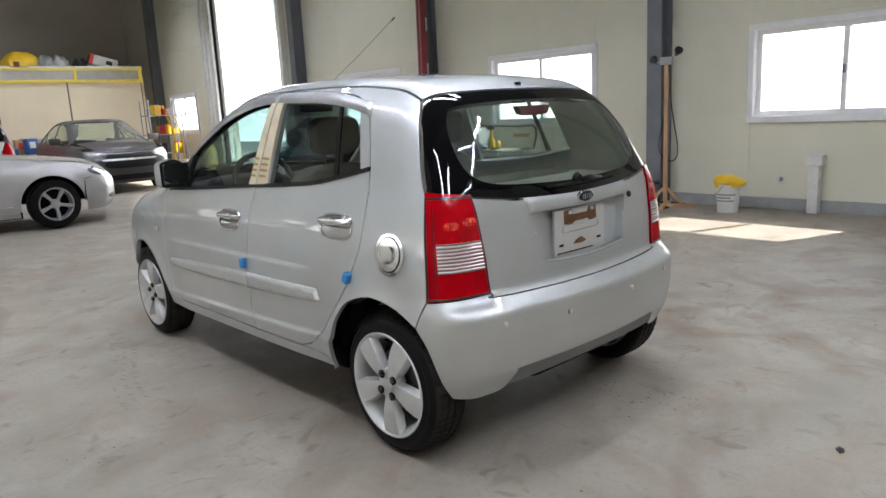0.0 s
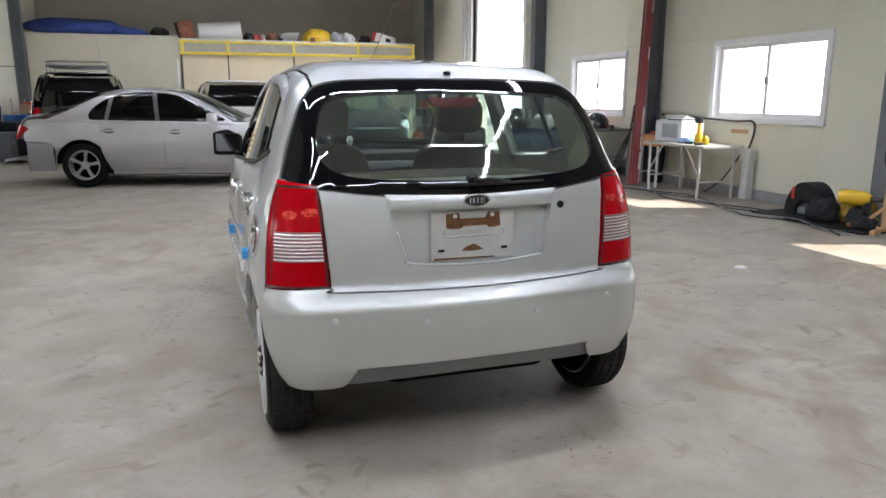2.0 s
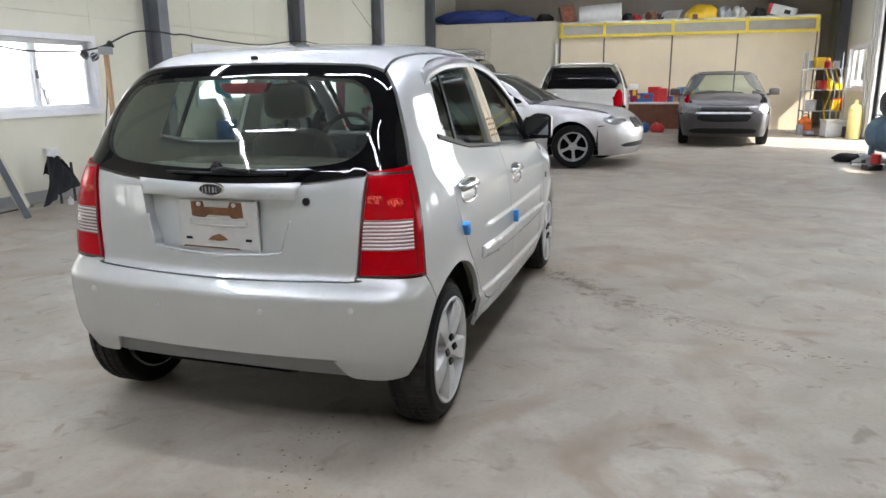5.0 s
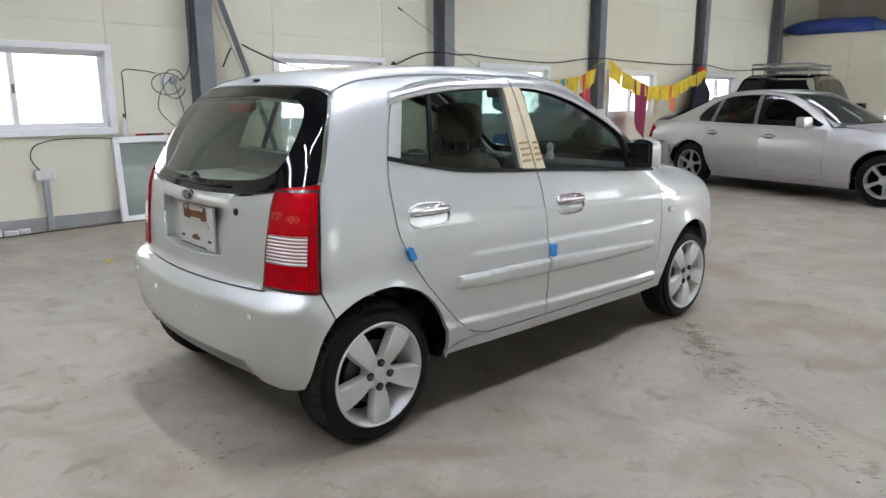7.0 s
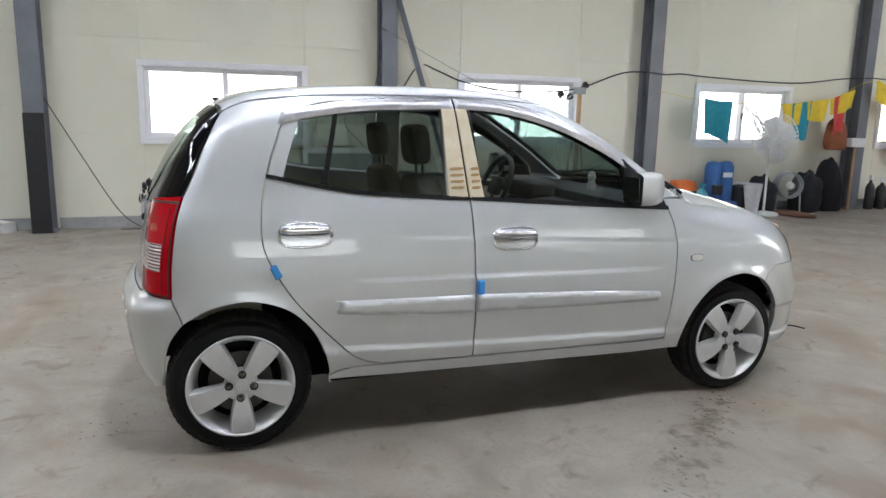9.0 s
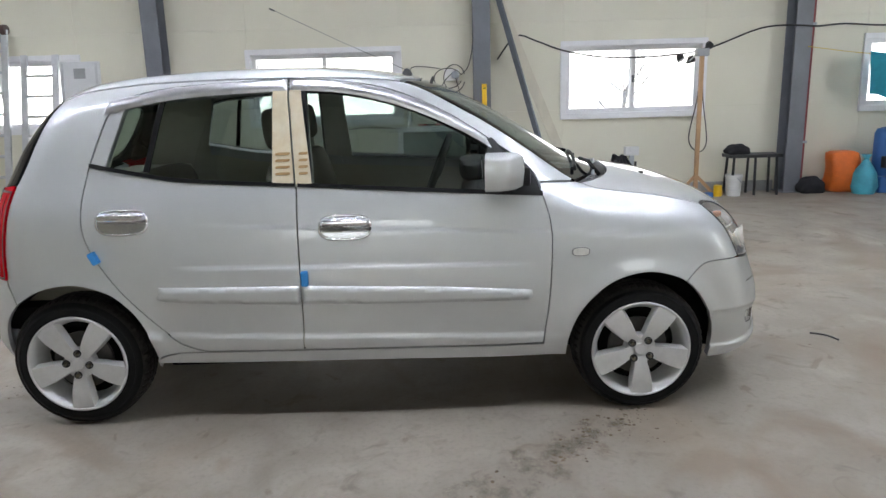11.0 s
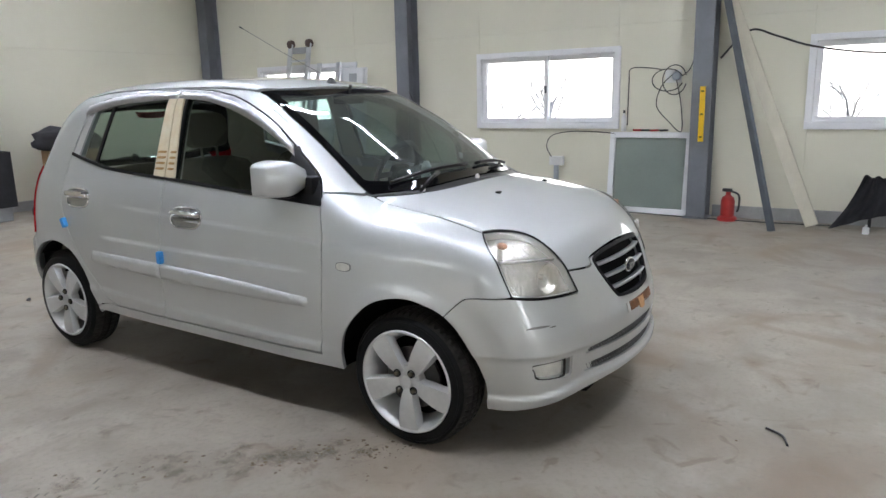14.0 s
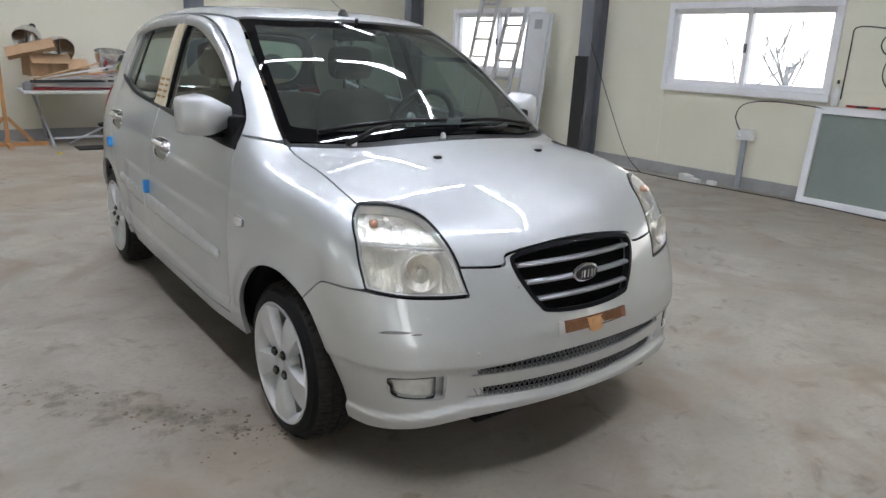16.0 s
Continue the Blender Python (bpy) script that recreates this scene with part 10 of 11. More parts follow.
for i in range(5):
    t_ = thing("hand_tool", "black hand tool on the table", "tool", 5.22 + 0.05 * (i % 3), 4.98 + 0.09 * i, 0.70, 40 * i, "tools on the table")
    bar(t_, "handle", (-0.08, 0, 0.016), (0.02, 0, 0.016), 0.016, (M_blk, M_bluep, M_redp, M_blk, M_yel)[i])
    bar(t_, "shaft", (0.02, 0, 0.016), (0.11, 0, 0.016), 0.007, M_iron)
wt = thing("wooden_trestle", "small table with an orange wooden drawer", "table", 5.66, 6.36, 0)
bx(wt, "drawer_box", (-0.28, -0.22, 0.60), (0.24, 0.22, 0.74), M_wood2, 0.008)
bx(wt, "tabletop", (-0.30, -0.25, 0.741), (0.26, 0.25, 0.765), M_wood2, 0.005)
for dy in (-0.2, 0.2):
    for dx in (-0.24, 0.2):
        beamlet(wt, "leg", (dx, dy, 0.6), (dx * 1.15, dy * 1.15, 0), 0.035, 0.035, M_wpt)
    beamlet(wt, "rail", (-0.26, dy * 1.1, 0.2), (0.22, dy * 1.1, 0.2), 0.03, 0.03, M_wpt)
lump("rag", "red rag on the wooden table", "rag", (5.6, 6.36, 0.765), (0.16, 0.16, 0.05), M_redp, 4)
lump("dark_jacket", "dark jacket slung behind the table", "jacket", (5.78, 6.72, 0.0), (0.1, 0.18, 0.95), M_blkc, 4)
rp = thing("red_pipe", "dark red painted steel angle leaning on the column", "pipe", 0, 0, 0)
pa, pb = Vector((5.20, 6.48, 0.0)), Vector((5.60, 6.88, 3.4))
pq = Matrix.Translation(pa) @ (pb - pa).to_track_quat("Z", "Y").to_matrix().to_4x4() @ pose(0, 0, 0, 0, 0, 200)
bm = BM()
box(bm, (-0.006, -0.006, 0), (0.10, 0.0, 4.6), 0.001, pq)
box(bm, (-0.006, 0.0, 0), (0.0, 0.10, 4.6), 0.001, pq)
part("angle_bar", bm, M_redpipe, rp, smooth=False)
bm = BM()
box(bm, (-0.03, 0.095, 0), (0.06, 0.15, 4.5), 0.002, pq)
part("second_bar", bm, M_redpipe, rp, smooth=False)
for z in (0.25, 0.55, 0.8, 1.0, 1.9, 2.6):
    bm = BM()
    box(bm, (0.08, -0.0085, z), (0.102, 0.002, z + rnd.uniform(0.12, 0.3)), 0.0005, pq)
    part("paint_patch", bm, M_wpt, rp, "patch of white paint", smooth=False)
for k_ in range(4):
    hose(rp, "hung_cable", [(5.3 + 0.03 * k_, 6.66 + 0.04 * k_, 1.2 - 0.1 * k_), (5.25, 6.72 + 0.04 * k_, 0.6), (5.1, 6.85 + 0.05 * k_, 0.15), (4.95, 7.1 + 0.06 * k_, 0.012)], 0.01, M_cable)
# sheet heap and drop cloth
ph = thing("plastic_heap", "heap of dusty clear plastic sheet on the floor", "plastic sheet", 5.2, 7.75, 0)
bm = BM()
heap(bm, (0, 0, 0), (0.34, 0.42, 0.34), 5, 0.25, 30, 14)
part("sheet_body", bm, M_sheet, ph, angle=50)
wb = thing("workbench", "dark steel workbench with clutter below the window", "workbench", 5.5, 8.35, 0)
bx(wb, "tabletop", (-0.36, -0.85, 0.76), (0.36, 0.85, 0.80), mat("worn_bench_top", (0.16, 0.15, 0.14), 0.5, var=0.2, scale=8), 0.006)
for dy in (-0.8, 0.8):
    for dx in (-0.32, 0.32):
        bar(wb, "leg", (dx, dy, 0), (dx, dy, 0.76), 0.02, M_galv)
    bar(wb, "rail", (-0.32, dy, 0.3), (0.32, dy, 0.3), 0.014, M_galv)
bx(wb, "lower_shelf", (-0.32, -0.78, 0.30), (0.32, 0.78, 0.32), M_galv, 0.003)
hm = thing("welding_helmet", "glossy black welding helmet on the workbench", "helmet", 5.38, 7.85, 0.80)
bm = BM()
lathe(bm, [(0.19, 0), (0.20, 0.05), (0.19, 0.13), (0.15, 0.21), (0.08, 0.26), (0, 0.275)], 24)
part("shell", bm, mat("helmet_black", (0.015, 0.015, 0.016), 0.12, var=0.05, coat=0.5), hm)
bm = BM()
lathe(bm, [(0.203, 0.05), (0.196, 0.13)], 10, None, 140, 220)
part("visor", bm, M_chrome, hm)
gr_ = thing("bench_grinder", "small grey bench grinder on the workbench", "grinder", 5.36, 8.2, 0.80, 10)
bar(gr_, "motor", (0, -0.1, 0.12), (0, 0.1, 0.12), 0.07, M_greyp, seg=18)
for dy in (-0.16, 0.16):
    bar(gr_, "wheel", (0, dy - 0.02, 0.12), (0, dy + 0.02, 0.12), 0.085, M_iron, seg=22)
bx(gr_, "foot", (-0.07, -0.06, 0), (0.07, 0.06, 0.06), M_blk)
for k_ in range(4):
    hz = thing("hose_coil", "coil of copper-orange hose on the workbench", "hose", 5.33, 8.5 + 0.18 * k_, 0.80 + 0.0 * k_, 0, "hose coils")
    bm = BM()
    pts = []
    for j in range(60):
        a = 2 * math.pi * j / 14
        pts.append(((0.13 + 0.02 * math.sin(j * 1.7 + k_)) * math.cos(a), (0.13 + 0.02 * math.cos(j * 1.3)) * math.sin(a), 0.014 + 0.0021 * j))
    tube(bm, pts, 0.013, 6)
    part("coil", bm, M_copper if k_ % 2 == 0 else M_redp, hz)
st2 = thing("saw_stand", "grey steel chop saw stand under the bench front", "saw", 5.05, 7.95, 0)
bx(st2, "saw_table", (-0.14, -0.22, 0.36), (0.14, 0.22, 0.42), M_greyp, 0.01)
bx(st2, "head", (-0.08, -0.1, 0.42), (0.08, 0.14, 0.62), M_galv, 0.03)
turned(st2, "blade_guard", [(0, -0.03), (0.13, -0.03), (0.14, 0), (0.13, 0.03), (0, 0.03)], M_wpt, at=(-0.02, -0.02, 0.6), rot=(0, 90, 0))
for dx in (-0.11, 0.11):
    for dy in (-0.19, 0.19):
        bar(st2, "leg", (dx, dy, 0.36), (dx * 1.4, dy * 1.2, 0), 0.014, M_yel if dx < 0 else M_blk)
cmp_ = root("air_compressor", pose(4.92, 9.4, 0, 0, 0, 17), "blue horizontal air compressor tank with pump and motor", "compressor")
turned(cmp_, "tank", [(0, -0.78), (0.12, -0.77), (0.21, -0.72), (0.265, -0.63), (0.28, -0.55), (0.28, 0.55), (0.265, 0.63), (0.21, 0.72), (0.12, 0.77), (0, 0.78)], M_tank, at=(0, 0, 0.46), rot=(90, 0, 0), seg=32)
for dy in (-0.5, 0.5):
    for dx in (-0.2, 0.2):
        bx(cmp_, "foot", (dx - 0.03, dy - 0.04, 0), (dx + 0.03, dy + 0.04, 0.28), M_tank, 0.006)
    bm = BM()
    lathe(bm, [(0.282, -0.02), (0.286, -0.02), (0.286, 0.02), (0.282, 0.02)], 32, pose(0, dy * 0.6, 0.46, 90))
    part("weld_band", bm, M_tank, cmp_)
bx(cmp_, "top_plate", (-0.18, -0.6, 0.73), (0.18, 0.6, 0.755), M_tank, 0.006)
turned(cmp_, "motor", [(0, -0.2), (0.1, -0.2), (0.13, -0.17), (0.13, 0.14), (0.1, 0.17), (0, 0.17)], M_alu, at=(0, -0.32, 0.88), rot=(90, 0, 0))
bx(cmp_, "pump_block", (-0.12, 0.08, 0.756), (0.12, 0.38, 0.92), M_iron, 0.03)
for dx in (-0.08, 0.08):
    bm = BM()
    for k_ in range(7):
        lathe(bm, [(0.0, 0.0), (0.075, 0.0), (0.075, 0.008), (0.05, 0.012), (0.05, 0.024), (0.0, 0.024)], 16, pose(dx, 0.23, 0.92 + 0.024 * k_) )
    part("cylinder_head", bm, M_alu, cmp_)
turned(cmp_, "fly_wheel", [(0.04, -0.02), (0.17, -0.025), (0.19, -0.025), (0.19, 0.025), (0.17, 0.025), (0.165, 0.0), (0.04, 0.0)], M_iron, at=(-0.2, 0.22, 0.93), rot=(0, 90, 0), seg=30)
bm = BM()
for k_ in range(9):
    tube(bm, [(-0.245, 0.22 + (0.024 * (k_ + 1)) * math.cos(a), 0.93 + (0.024 * (k_ + 1)) * math.sin(a)) for a in np.linspace(0, 2 * math.pi, 26)], 0.003, 4)
part("belt_guard", bm, M_galv, cmp_, smooth=False)
hose(cmp_, "pipe", [(0.1, 0.23, 1.09), (0.2, 0.3, 1.05), (0.2, 0.45, 0.85), (0.12, 0.5, 0.74)], 0.014, M_copper)
lump("rag", "red cloth heap on the floor by the compressor", "rag", (4.95, 8.45, 0.24), (0.26, 0.24, 0.16), M_redp, 4, 0.25)
lump("bag", "black bag heap on the floor by the compressor", "bag", (4.88, 8.45, 0.0), (0.36, 0.34, 0.26), M_blkc, 6, 0.2)
lump("rag", "black oily rags on the floor by the compressor", "rag", (4.35, 10.1, 0.0), (0.26, 0.14, 0.13), M_blkc, 3, 0.2)
lump("rag", "grey oily rags on the floor by the compressor", "rag", (4.55, 9.7, 0.0), (0.22, 0.18, 0.14), M_greyp, 5, 0.2)
hs = thing("hose_pile", "black and orange hoses on the floor by the bench", "hose", 4.95, 7.6, 0)
for k_ in range(6):
    pts = [((0.28 + 0.05 * k_) * math.cos(0.7 * j + k_) * (1 + 0.12 * math.sin(j * 2.1)), (0.42 + 0.05 * k_) * math.sin(0.7 * j + k_) - 0.2 * math.sin(k_), 0.012 + 0.012 * (k_ % 3)) for j in range(10)]
    hose(hs, "hose_run", pts, 0.011, M_cable if k_ % 3 else M_copper, n=5)
hb = thing("valve", "small red hand valve beside the door", "valve", 5.62, 11.45, 1.9)
turned(hb, "hand_wheel", [(0.05, -0.008), (0.065, -0.008), (0.065, 0.008), (0.05, 0.008), (0.05, -0.008)], M_redp, rot=(0, 90, 0))
bar(hb, "spindle", (-0.02, 0, 0), (0.26, 0, 0), 0.012, M_galv)
for a in (0, 90):
    bar(hb, "spoke", (0, -0.055 * math.cos(radians(a)), -0.055 * math.sin(radians(a))), (0, 0.055 * math.cos(radians(a)), 0.055 * math.sin(radians(a))), 0.006, M_redp)

# door opening: jambs and a slid-open white leaf
dj = thing("door_1", "white steel door jambs round a bright opening", "door")
dj["kind"] = "structure"
bx(dj, "jamb", (5.76, 11.60, 0), (5.90, 11.74, 4.75), M_wpt, 0.006)
bx(dj, "jamb", (5.76, 14.46, 0), (5.90, 14.60, 4.75), M_wpt, 0.006)
bx(dj, "head", (5.76, 11.60, 4.601), (5.90, 14.60, 4.78), M_wpt, 0.006)
lf = thing("door_2", "white corrugated sliding door leaf pushed open", "door")
lf["kind"] = "structure"
bx(lf, "leaf", (5.64, 14.62, 0.03), (5.70, 15.25, 4.6), M_wpt, 0.006)
for i in range(3):
    bx(lf, "rib", (5.622, 14.72 + 0.2 * i, 0.06), (5.639, 14.80 + 0.2 * i, 4.56), M_wpt, 0.006)
# north-east corner: rack with clutter
rk = thing("storage_rack", "steel storage rack crowded with pale and metal clutter", "rack", 5.2, 17.0, 0)
for z in (0.5, 1.0, 1.5):
    bx(rk, "shelf", (-0.5, -0.3, z), (0.4, 0.3, z + 0.025), M_galv, 0.003)
for dx in (-0.48, 0.38):
    for dy in (-0.28, 0.28):
        bar(rk, "post", (dx, dy, 0), (dx, dy, 1.9), 0.018, M_galv)
for i in range(26):
    z = (0.525, 1.025, 1.525)[i % 3]
    w, d, h = rnd.uniform(0.04, 0.12), rnd.uniform(0.04, 0.1), rnd.uniform(0.1, 0.3)
    m = rnd.choice([M_wpl, M_wpl, M_greyp, M_galv, M_redp, M_yel, M_blk, M_orange, M_wood])
    x, y = 4.8 + 0.72 * rnd.random(), 16.82 + 0.38 * rnd.random()
    if i % 2:
        t_ = thing("can", "%s can on the rack" % m.name.replace("_", " "), "can", x, y, z, 0, "cans on the rack")
        turned(t_, "can_body", [(0, 0), (w * 0.7, 0), (w * 0.72, 0.01), (w * 0.72, h * 0.9), (w * 0.5, h), (0, h)], m, seg=14)
    else:
        t_ = thing("parts_box", "%s parts box on the rack" % m.name.replace("_", " "), "box", x, y, z, rnd.uniform(-25, 25), "boxes on the rack")
        bx(t_, "box_body", (-w, -d, 0), (w, d, h), m, 0.008)
gc = thing("gas_can", "orange-red gas can on the floor", "gas can", 4.72, 16.3, 0)
turned(gc, "can_body", [(0, 0), (0.14, 0), (0.15, 0.02), (0.15, 0.3), (0.1, 0.36), (0.05, 0.38), (0.05, 0.42), (0, 0.42)], M_orange)
hose(gc, "handle", [(-0.08, 0, 0.37), (-0.06, 0, 0.46), (0.06, 0, 0.46), (0.08, 0, 0.37)], 0.012, M_blk, n=3)
wbx = thing("white_box", "white cool box on the floor by the rack", "box", 5.25, 15.6, 0, 8)
bx(wbx, "box_body", (-0.28, -0.2, 0), (0.28, 0.2, 0.32), M_wpl, 0.02)
bx(wbx, "lid", (-0.29, -0.21, 0.325), (0.29, 0.21, 0.38), M_wpl, 0.015)
yc = thing("gas_cylinder", "yellow gas cylinder by the door leaf", "gas cylinder", 5.45, 14.9, 0)
turned(yc, "cylinder_body", [(0, 0), (0.13, 0), (0.14, 0.03), (0.14, 0.62), (0.1, 0.72), (0.04, 0.76), (0.04, 0.84), (0, 0.84)], mat("pale_yellow_paint", (0.75, 0.62, 0.25), 0.45, var=0.08))
hc = thing("hanging_hose", "pale hoses hanging down by the rack", "hose", 5.1, 16.6, 0)
for k_ in range(4):
    hose(hc, "hose_run", [(0.1 * k_, 0, 1.5), (0.12 + 0.1 * k_, -0.12, 1.0), (0.02 + 0.13 * k_, -0.2, 0.5), (0.1 + 0.1 * k_, -0.3, 0.015)], 0.016, M_wpl if k_ % 2 else M_yel)

# ---- north: store with a deck on top ----
NYF = 17.9
M_bpan = mat("cream_store_panel", (0.70, 0.60, 0.43), 0.5, var=0.05, scale=1.0, fine=0.03)
M_bpan2 = mat("dull_store_panel", (0.58, 0.53, 0.42), 0.55, var=0.06, scale=1.0, fine=0.03)
sto = thing("store_room", "cream panelled store with a yellow railed deck on top", "store room", 0, NYF, 0)
xs = [-1.39, -0.19, 1.58, 3.2, 5.06]
for a, b in zip(xs, xs[1:]):
    bx(sto, "wall_panel", (a + 0.02, 0.0, 0.0), (b - 0.02, 0.06, 2.46), M_bpan, 0.004)
for x in xs:
    bx(sto, "joint_post", (x - 0.019, 0.012, 0.0), (x + 0.019, 0.08, 2.46), mat("dark_joint", (0.10, 0.08, 0.06), 0.6), 0.003)
bx(sto, "end_wall", (5.07, 0.0, 0.0), (5.12, 3.0, 2.46), M_bpan, 0.004)
bx(sto, "deck", (-1.42, -0.02, 2.461), (5.12, 3.05, 2.52), M_bpan2, 0.004)
for x in (-1.35, -0.19, 1.58, 3.4, 5.03):
    bx(sto, "rail_post", (x - 0.035, -0.075, 2.43), (x + 0.035, -0.021, 2.84), M_ypt, 0.005)
bx(sto, "top_rail", (-1.42, -0.07, 2.80), (5.1, -0.022, 2.85), M_wpt, 0.006)
bx(sto, "bottom_rail", (-1.42, -0.08, 2.44), (5.1, -0.022, 2.51), M_ypt, 0.006)
bx(sto, "upper_rail", (-1.42, -0.078, 2.745), (5.1, -0.024, 2.798), M_ypt, 0.006)
for a, b in zip((-1.35, -0.19, 1.58, 3.4), (-0.19, 1.58, 3.4, 5.03)):
    bx(sto, "rail_board", (a + 0.04, -0.05, 2.512), (b - 0.04, -0.03, 2.743), mat("grey_board", (0.38, 0.36, 0.32), 0.6, var=0.1, scale=4), 0.003)
bx(sto, "rail_floor", (-1.42, -0.02, 2.521), (5.1, 3.0, 2.79), M_bpan2, 0.004)
st3 = thing("store_room", "plain cream walled store beside the railed deck", "store room", 0, NYF, 0)
for a, b in ((-5.05, -3.4), (-3.4, -1.42)):
    bx(st3, "wall_panel", (a + 0.004, 0.05, 0.0), (b - 0.004, 0.11, 2.86), M_bpan2, 0.004)
bx(st3, "top_slab", (-5.05, 0.02, 2.861), (-1.43, 3.05, 2.91), M_bpan2, 0.004)
bx(st3, "white_post", (-1.52, -0.02, 0.0), (-1.45, 0.04, 2.3), M_wpt, 0.004)
# goods on the deck
t_ = thing("tarpaulin", "rumpled dark blue tarpaulin heap on the store roof", "tarpaulin", -3.9, NYF + 0.6, 2.91)
bm = BM()
heap(bm, (0, 0, 0), (1.35, 0.45, 0.42), 3, 0.14, 48, 16)
part("tarp_body", bm, M_tarp, t_, angle=50)
lump("tarpaulin", "end of the blue tarpaulin on the store roof", "tarpaulin", (-2.75, NYF + 0.5, 2.91), (0.5, 0.35, 0.22), M_tarp, 5, 0.2)
lump("bag", "dark bag on the store roof", "bag", (-1.9, NYF + 0.5, 2.91), (0.25, 0.25, 0.24), M_blkc, 4)
DZ = 2.79
t_ = root("brown_box", pose(-1.2, NYF + 0.35, DZ, 0, -14, 12), "tilted brown wooden box on the deck", "box")
bx(t_, "box_body", (-0.18, -0.2, 0.05), (0.22, 0.2, 0.55), M_brown, 0.01)
bx(t_, "opening", (-0.12, -0.206, 0.12), (0.16, -0.201, 0.48), mat("rusty_inner", (0.30, 0.10, 0.05), 0.7, var=0.3, scale=12), 0.001)
rl = thing("foil_roll", "thick roll of white sheet lying on the deck", "roll", -0.35, NYF + 0.4, DZ + 0.27)
bm = BM()
lathe(bm, [(0, -0.56), (0.10, -0.56), (0.26, -0.56), (0.27, -0.54), (0.272, 0.0), (0.268, 0.54), (0.26, 0.56), (0.1, 0.56), (0.09, 0.5), (0, 0.5)], 28, pose(0, 0, 0, 0, 86, 0))
part("roll_body", bm, M_wpl, rl)
DECK = [(0.40, "dark tool bag on the deck", M_blkc, 0.16), (0.62, "red fuel can on the deck", M_redp, 0.14), (0.82, "white cloth bundle on the deck", M_wpl, 0.14), (1.02, "brown sack on the deck", M_brown, 0.18), (1.2, "dark tool bag on the deck", M_blkc, 0.14), (0.72, "red and dark pump on the deck", M_redp, 0.12), (2.85, "grey tarp folded on the deck", M_greyp, 0.2), (3.2, "pale sack on the deck", M_sheet, 0.2), (3.7, "dark cable drum on the deck", M_blk, 0.18)]
for i, (x, lb, m, s_) in enumerate(DECK):
    lump("deck_goods", lb, "goods", (x, NYF + 0.25 + 0.12 * (i % 3), DZ), (s_, s_, s_ * 1.7), m, i, 0.2)
wcl = thing("cable_coil", "coil of white cable on the deck", "cable", 1.5, NYF + 0.3, DZ)
for k_ in range(5):
    bm = BM()
    tube(bm, [((0.22 + 0.02 * k_) * math.cos(a), 0.06 * math.sin(2 * a + k_), 0.16 + 0.14 * math.sin(a + 0.4 * k_)) for a in np.linspace(0, 2 * math.pi, 24)], 0.014, 6)
    part("cable_turn", bm, M_wpl, wcl)
yh = thing("chain_hoist", "yellow hoist under a yellow cover on the deck", "hoist", 2.3, NYF + 0.35, DZ)
bm = BM()
heap(bm, (0, 0, 0), (0.42, 0.3, 0.44), 2, 0.06, 30, 14)
part("cover", bm, M_yel, yh)
bx(yh, "hoist_body", (-0.34, -0.42, 0.0), (0.05, -0.28, 0.2), M_yel, 0.02)
bx(yh, "dark_panel", (-0.25, -0.425, 0.04), (-0.12, -0.421, 0.16), M_brown, 0.001)
wb2 = root("packing_box", pose(4.2, NYF + 0.35, DZ + 0.02, 0, 16, -8), "tilted white and red packing box on the deck", "box")
bx(wb2, "box_body", (-0.34, -0.2, 0.04), (0.34, 0.2, 0.30), M_wpl, 0.008)
bx(wb2, "red_edge", (-0.345, -0.204, 0.04), (-0.26, 0.204, 0.302), M_redp, 0.004)
bx(wb2, "print_bar", (0.05, -0.204, 0.12), (0.2, -0.201, 0.22), M_blk, 0.001)
# bench with boxes at the store's foot
nb = thing("goods_bench", "long low bench with a white edge before the store", "bench", 1.4, 17.2, 0)
bx(nb, "bench_top", (-1.6, -0.35, 0.68), (1.3, 0.35, 0.73), M_wpt, 0.006)
bx(nb, "bench_front", (-1.55, -0.33, 0.05), (1.25, -0.28, 0.679), M_brown, 0.006)
for dx in (-1.5, -0.1, 1.2):
    bx(nb, "leg", (dx - 0.03, -0.26, 0), (dx + 0.03, 0.3, 0.679), M_brown, 0.004)
for i in range(15):
    x = -0.05 + 2.55 * i / 14
    w, d, h = rnd.uniform(0.08, 0.16), rnd.uniform(0.08, 0.16), rnd.uniform(0.15, 0.42)
    m = rnd.choice([M_redp, M_card, M_wpl, M_maroon, M_greyp, M_brown, M_card, M_bluep])
    t_ = thing("goods_box", "%s box on the bench" % m.name.replace("_", " "), "box", x, 17.1 + 0.15 * rnd.random(), 0.73, rnd.uniform(-30, 30), "boxes on the bench")
    bx(t_, "box_body", (-w, -d, 0), (w, d, h), m, 0.01)
    bx(t_, "label_patch", (-w * 0.6, -d - 0.002, h * 0.4), (w * 0.5, -d - 0.0005, h * 0.8), rnd.choice([M_wpl, M_yel, M_redp]), 0.0005)
for x, y, m, lb, s_ in ((0.95, 16.2, M_bluep, "blue work bag on the floor", 0.2), (1.35, 16.3, M_redp, "red work bag on the floor", 0.18), (0.5, 16.4, M_grycl, "grey sack on the floor", 0.28), (0.1, 16.5, M_blkc, "black sack on the floor", 0.3)):
    lump("bag", lb, "bag", (x, y, 0), (s_, s_ * 0.8, s_ * 1.3), m, x * 3, 0.16)

# ---- bare trees and shrubs outside the west windows ----
# bark is coloured pale so the trees fade as in haze
M_bark = mat("pale_winter_bark", (0.55, 0.55, 0.57), 0.9, var=0.2, scale=10)


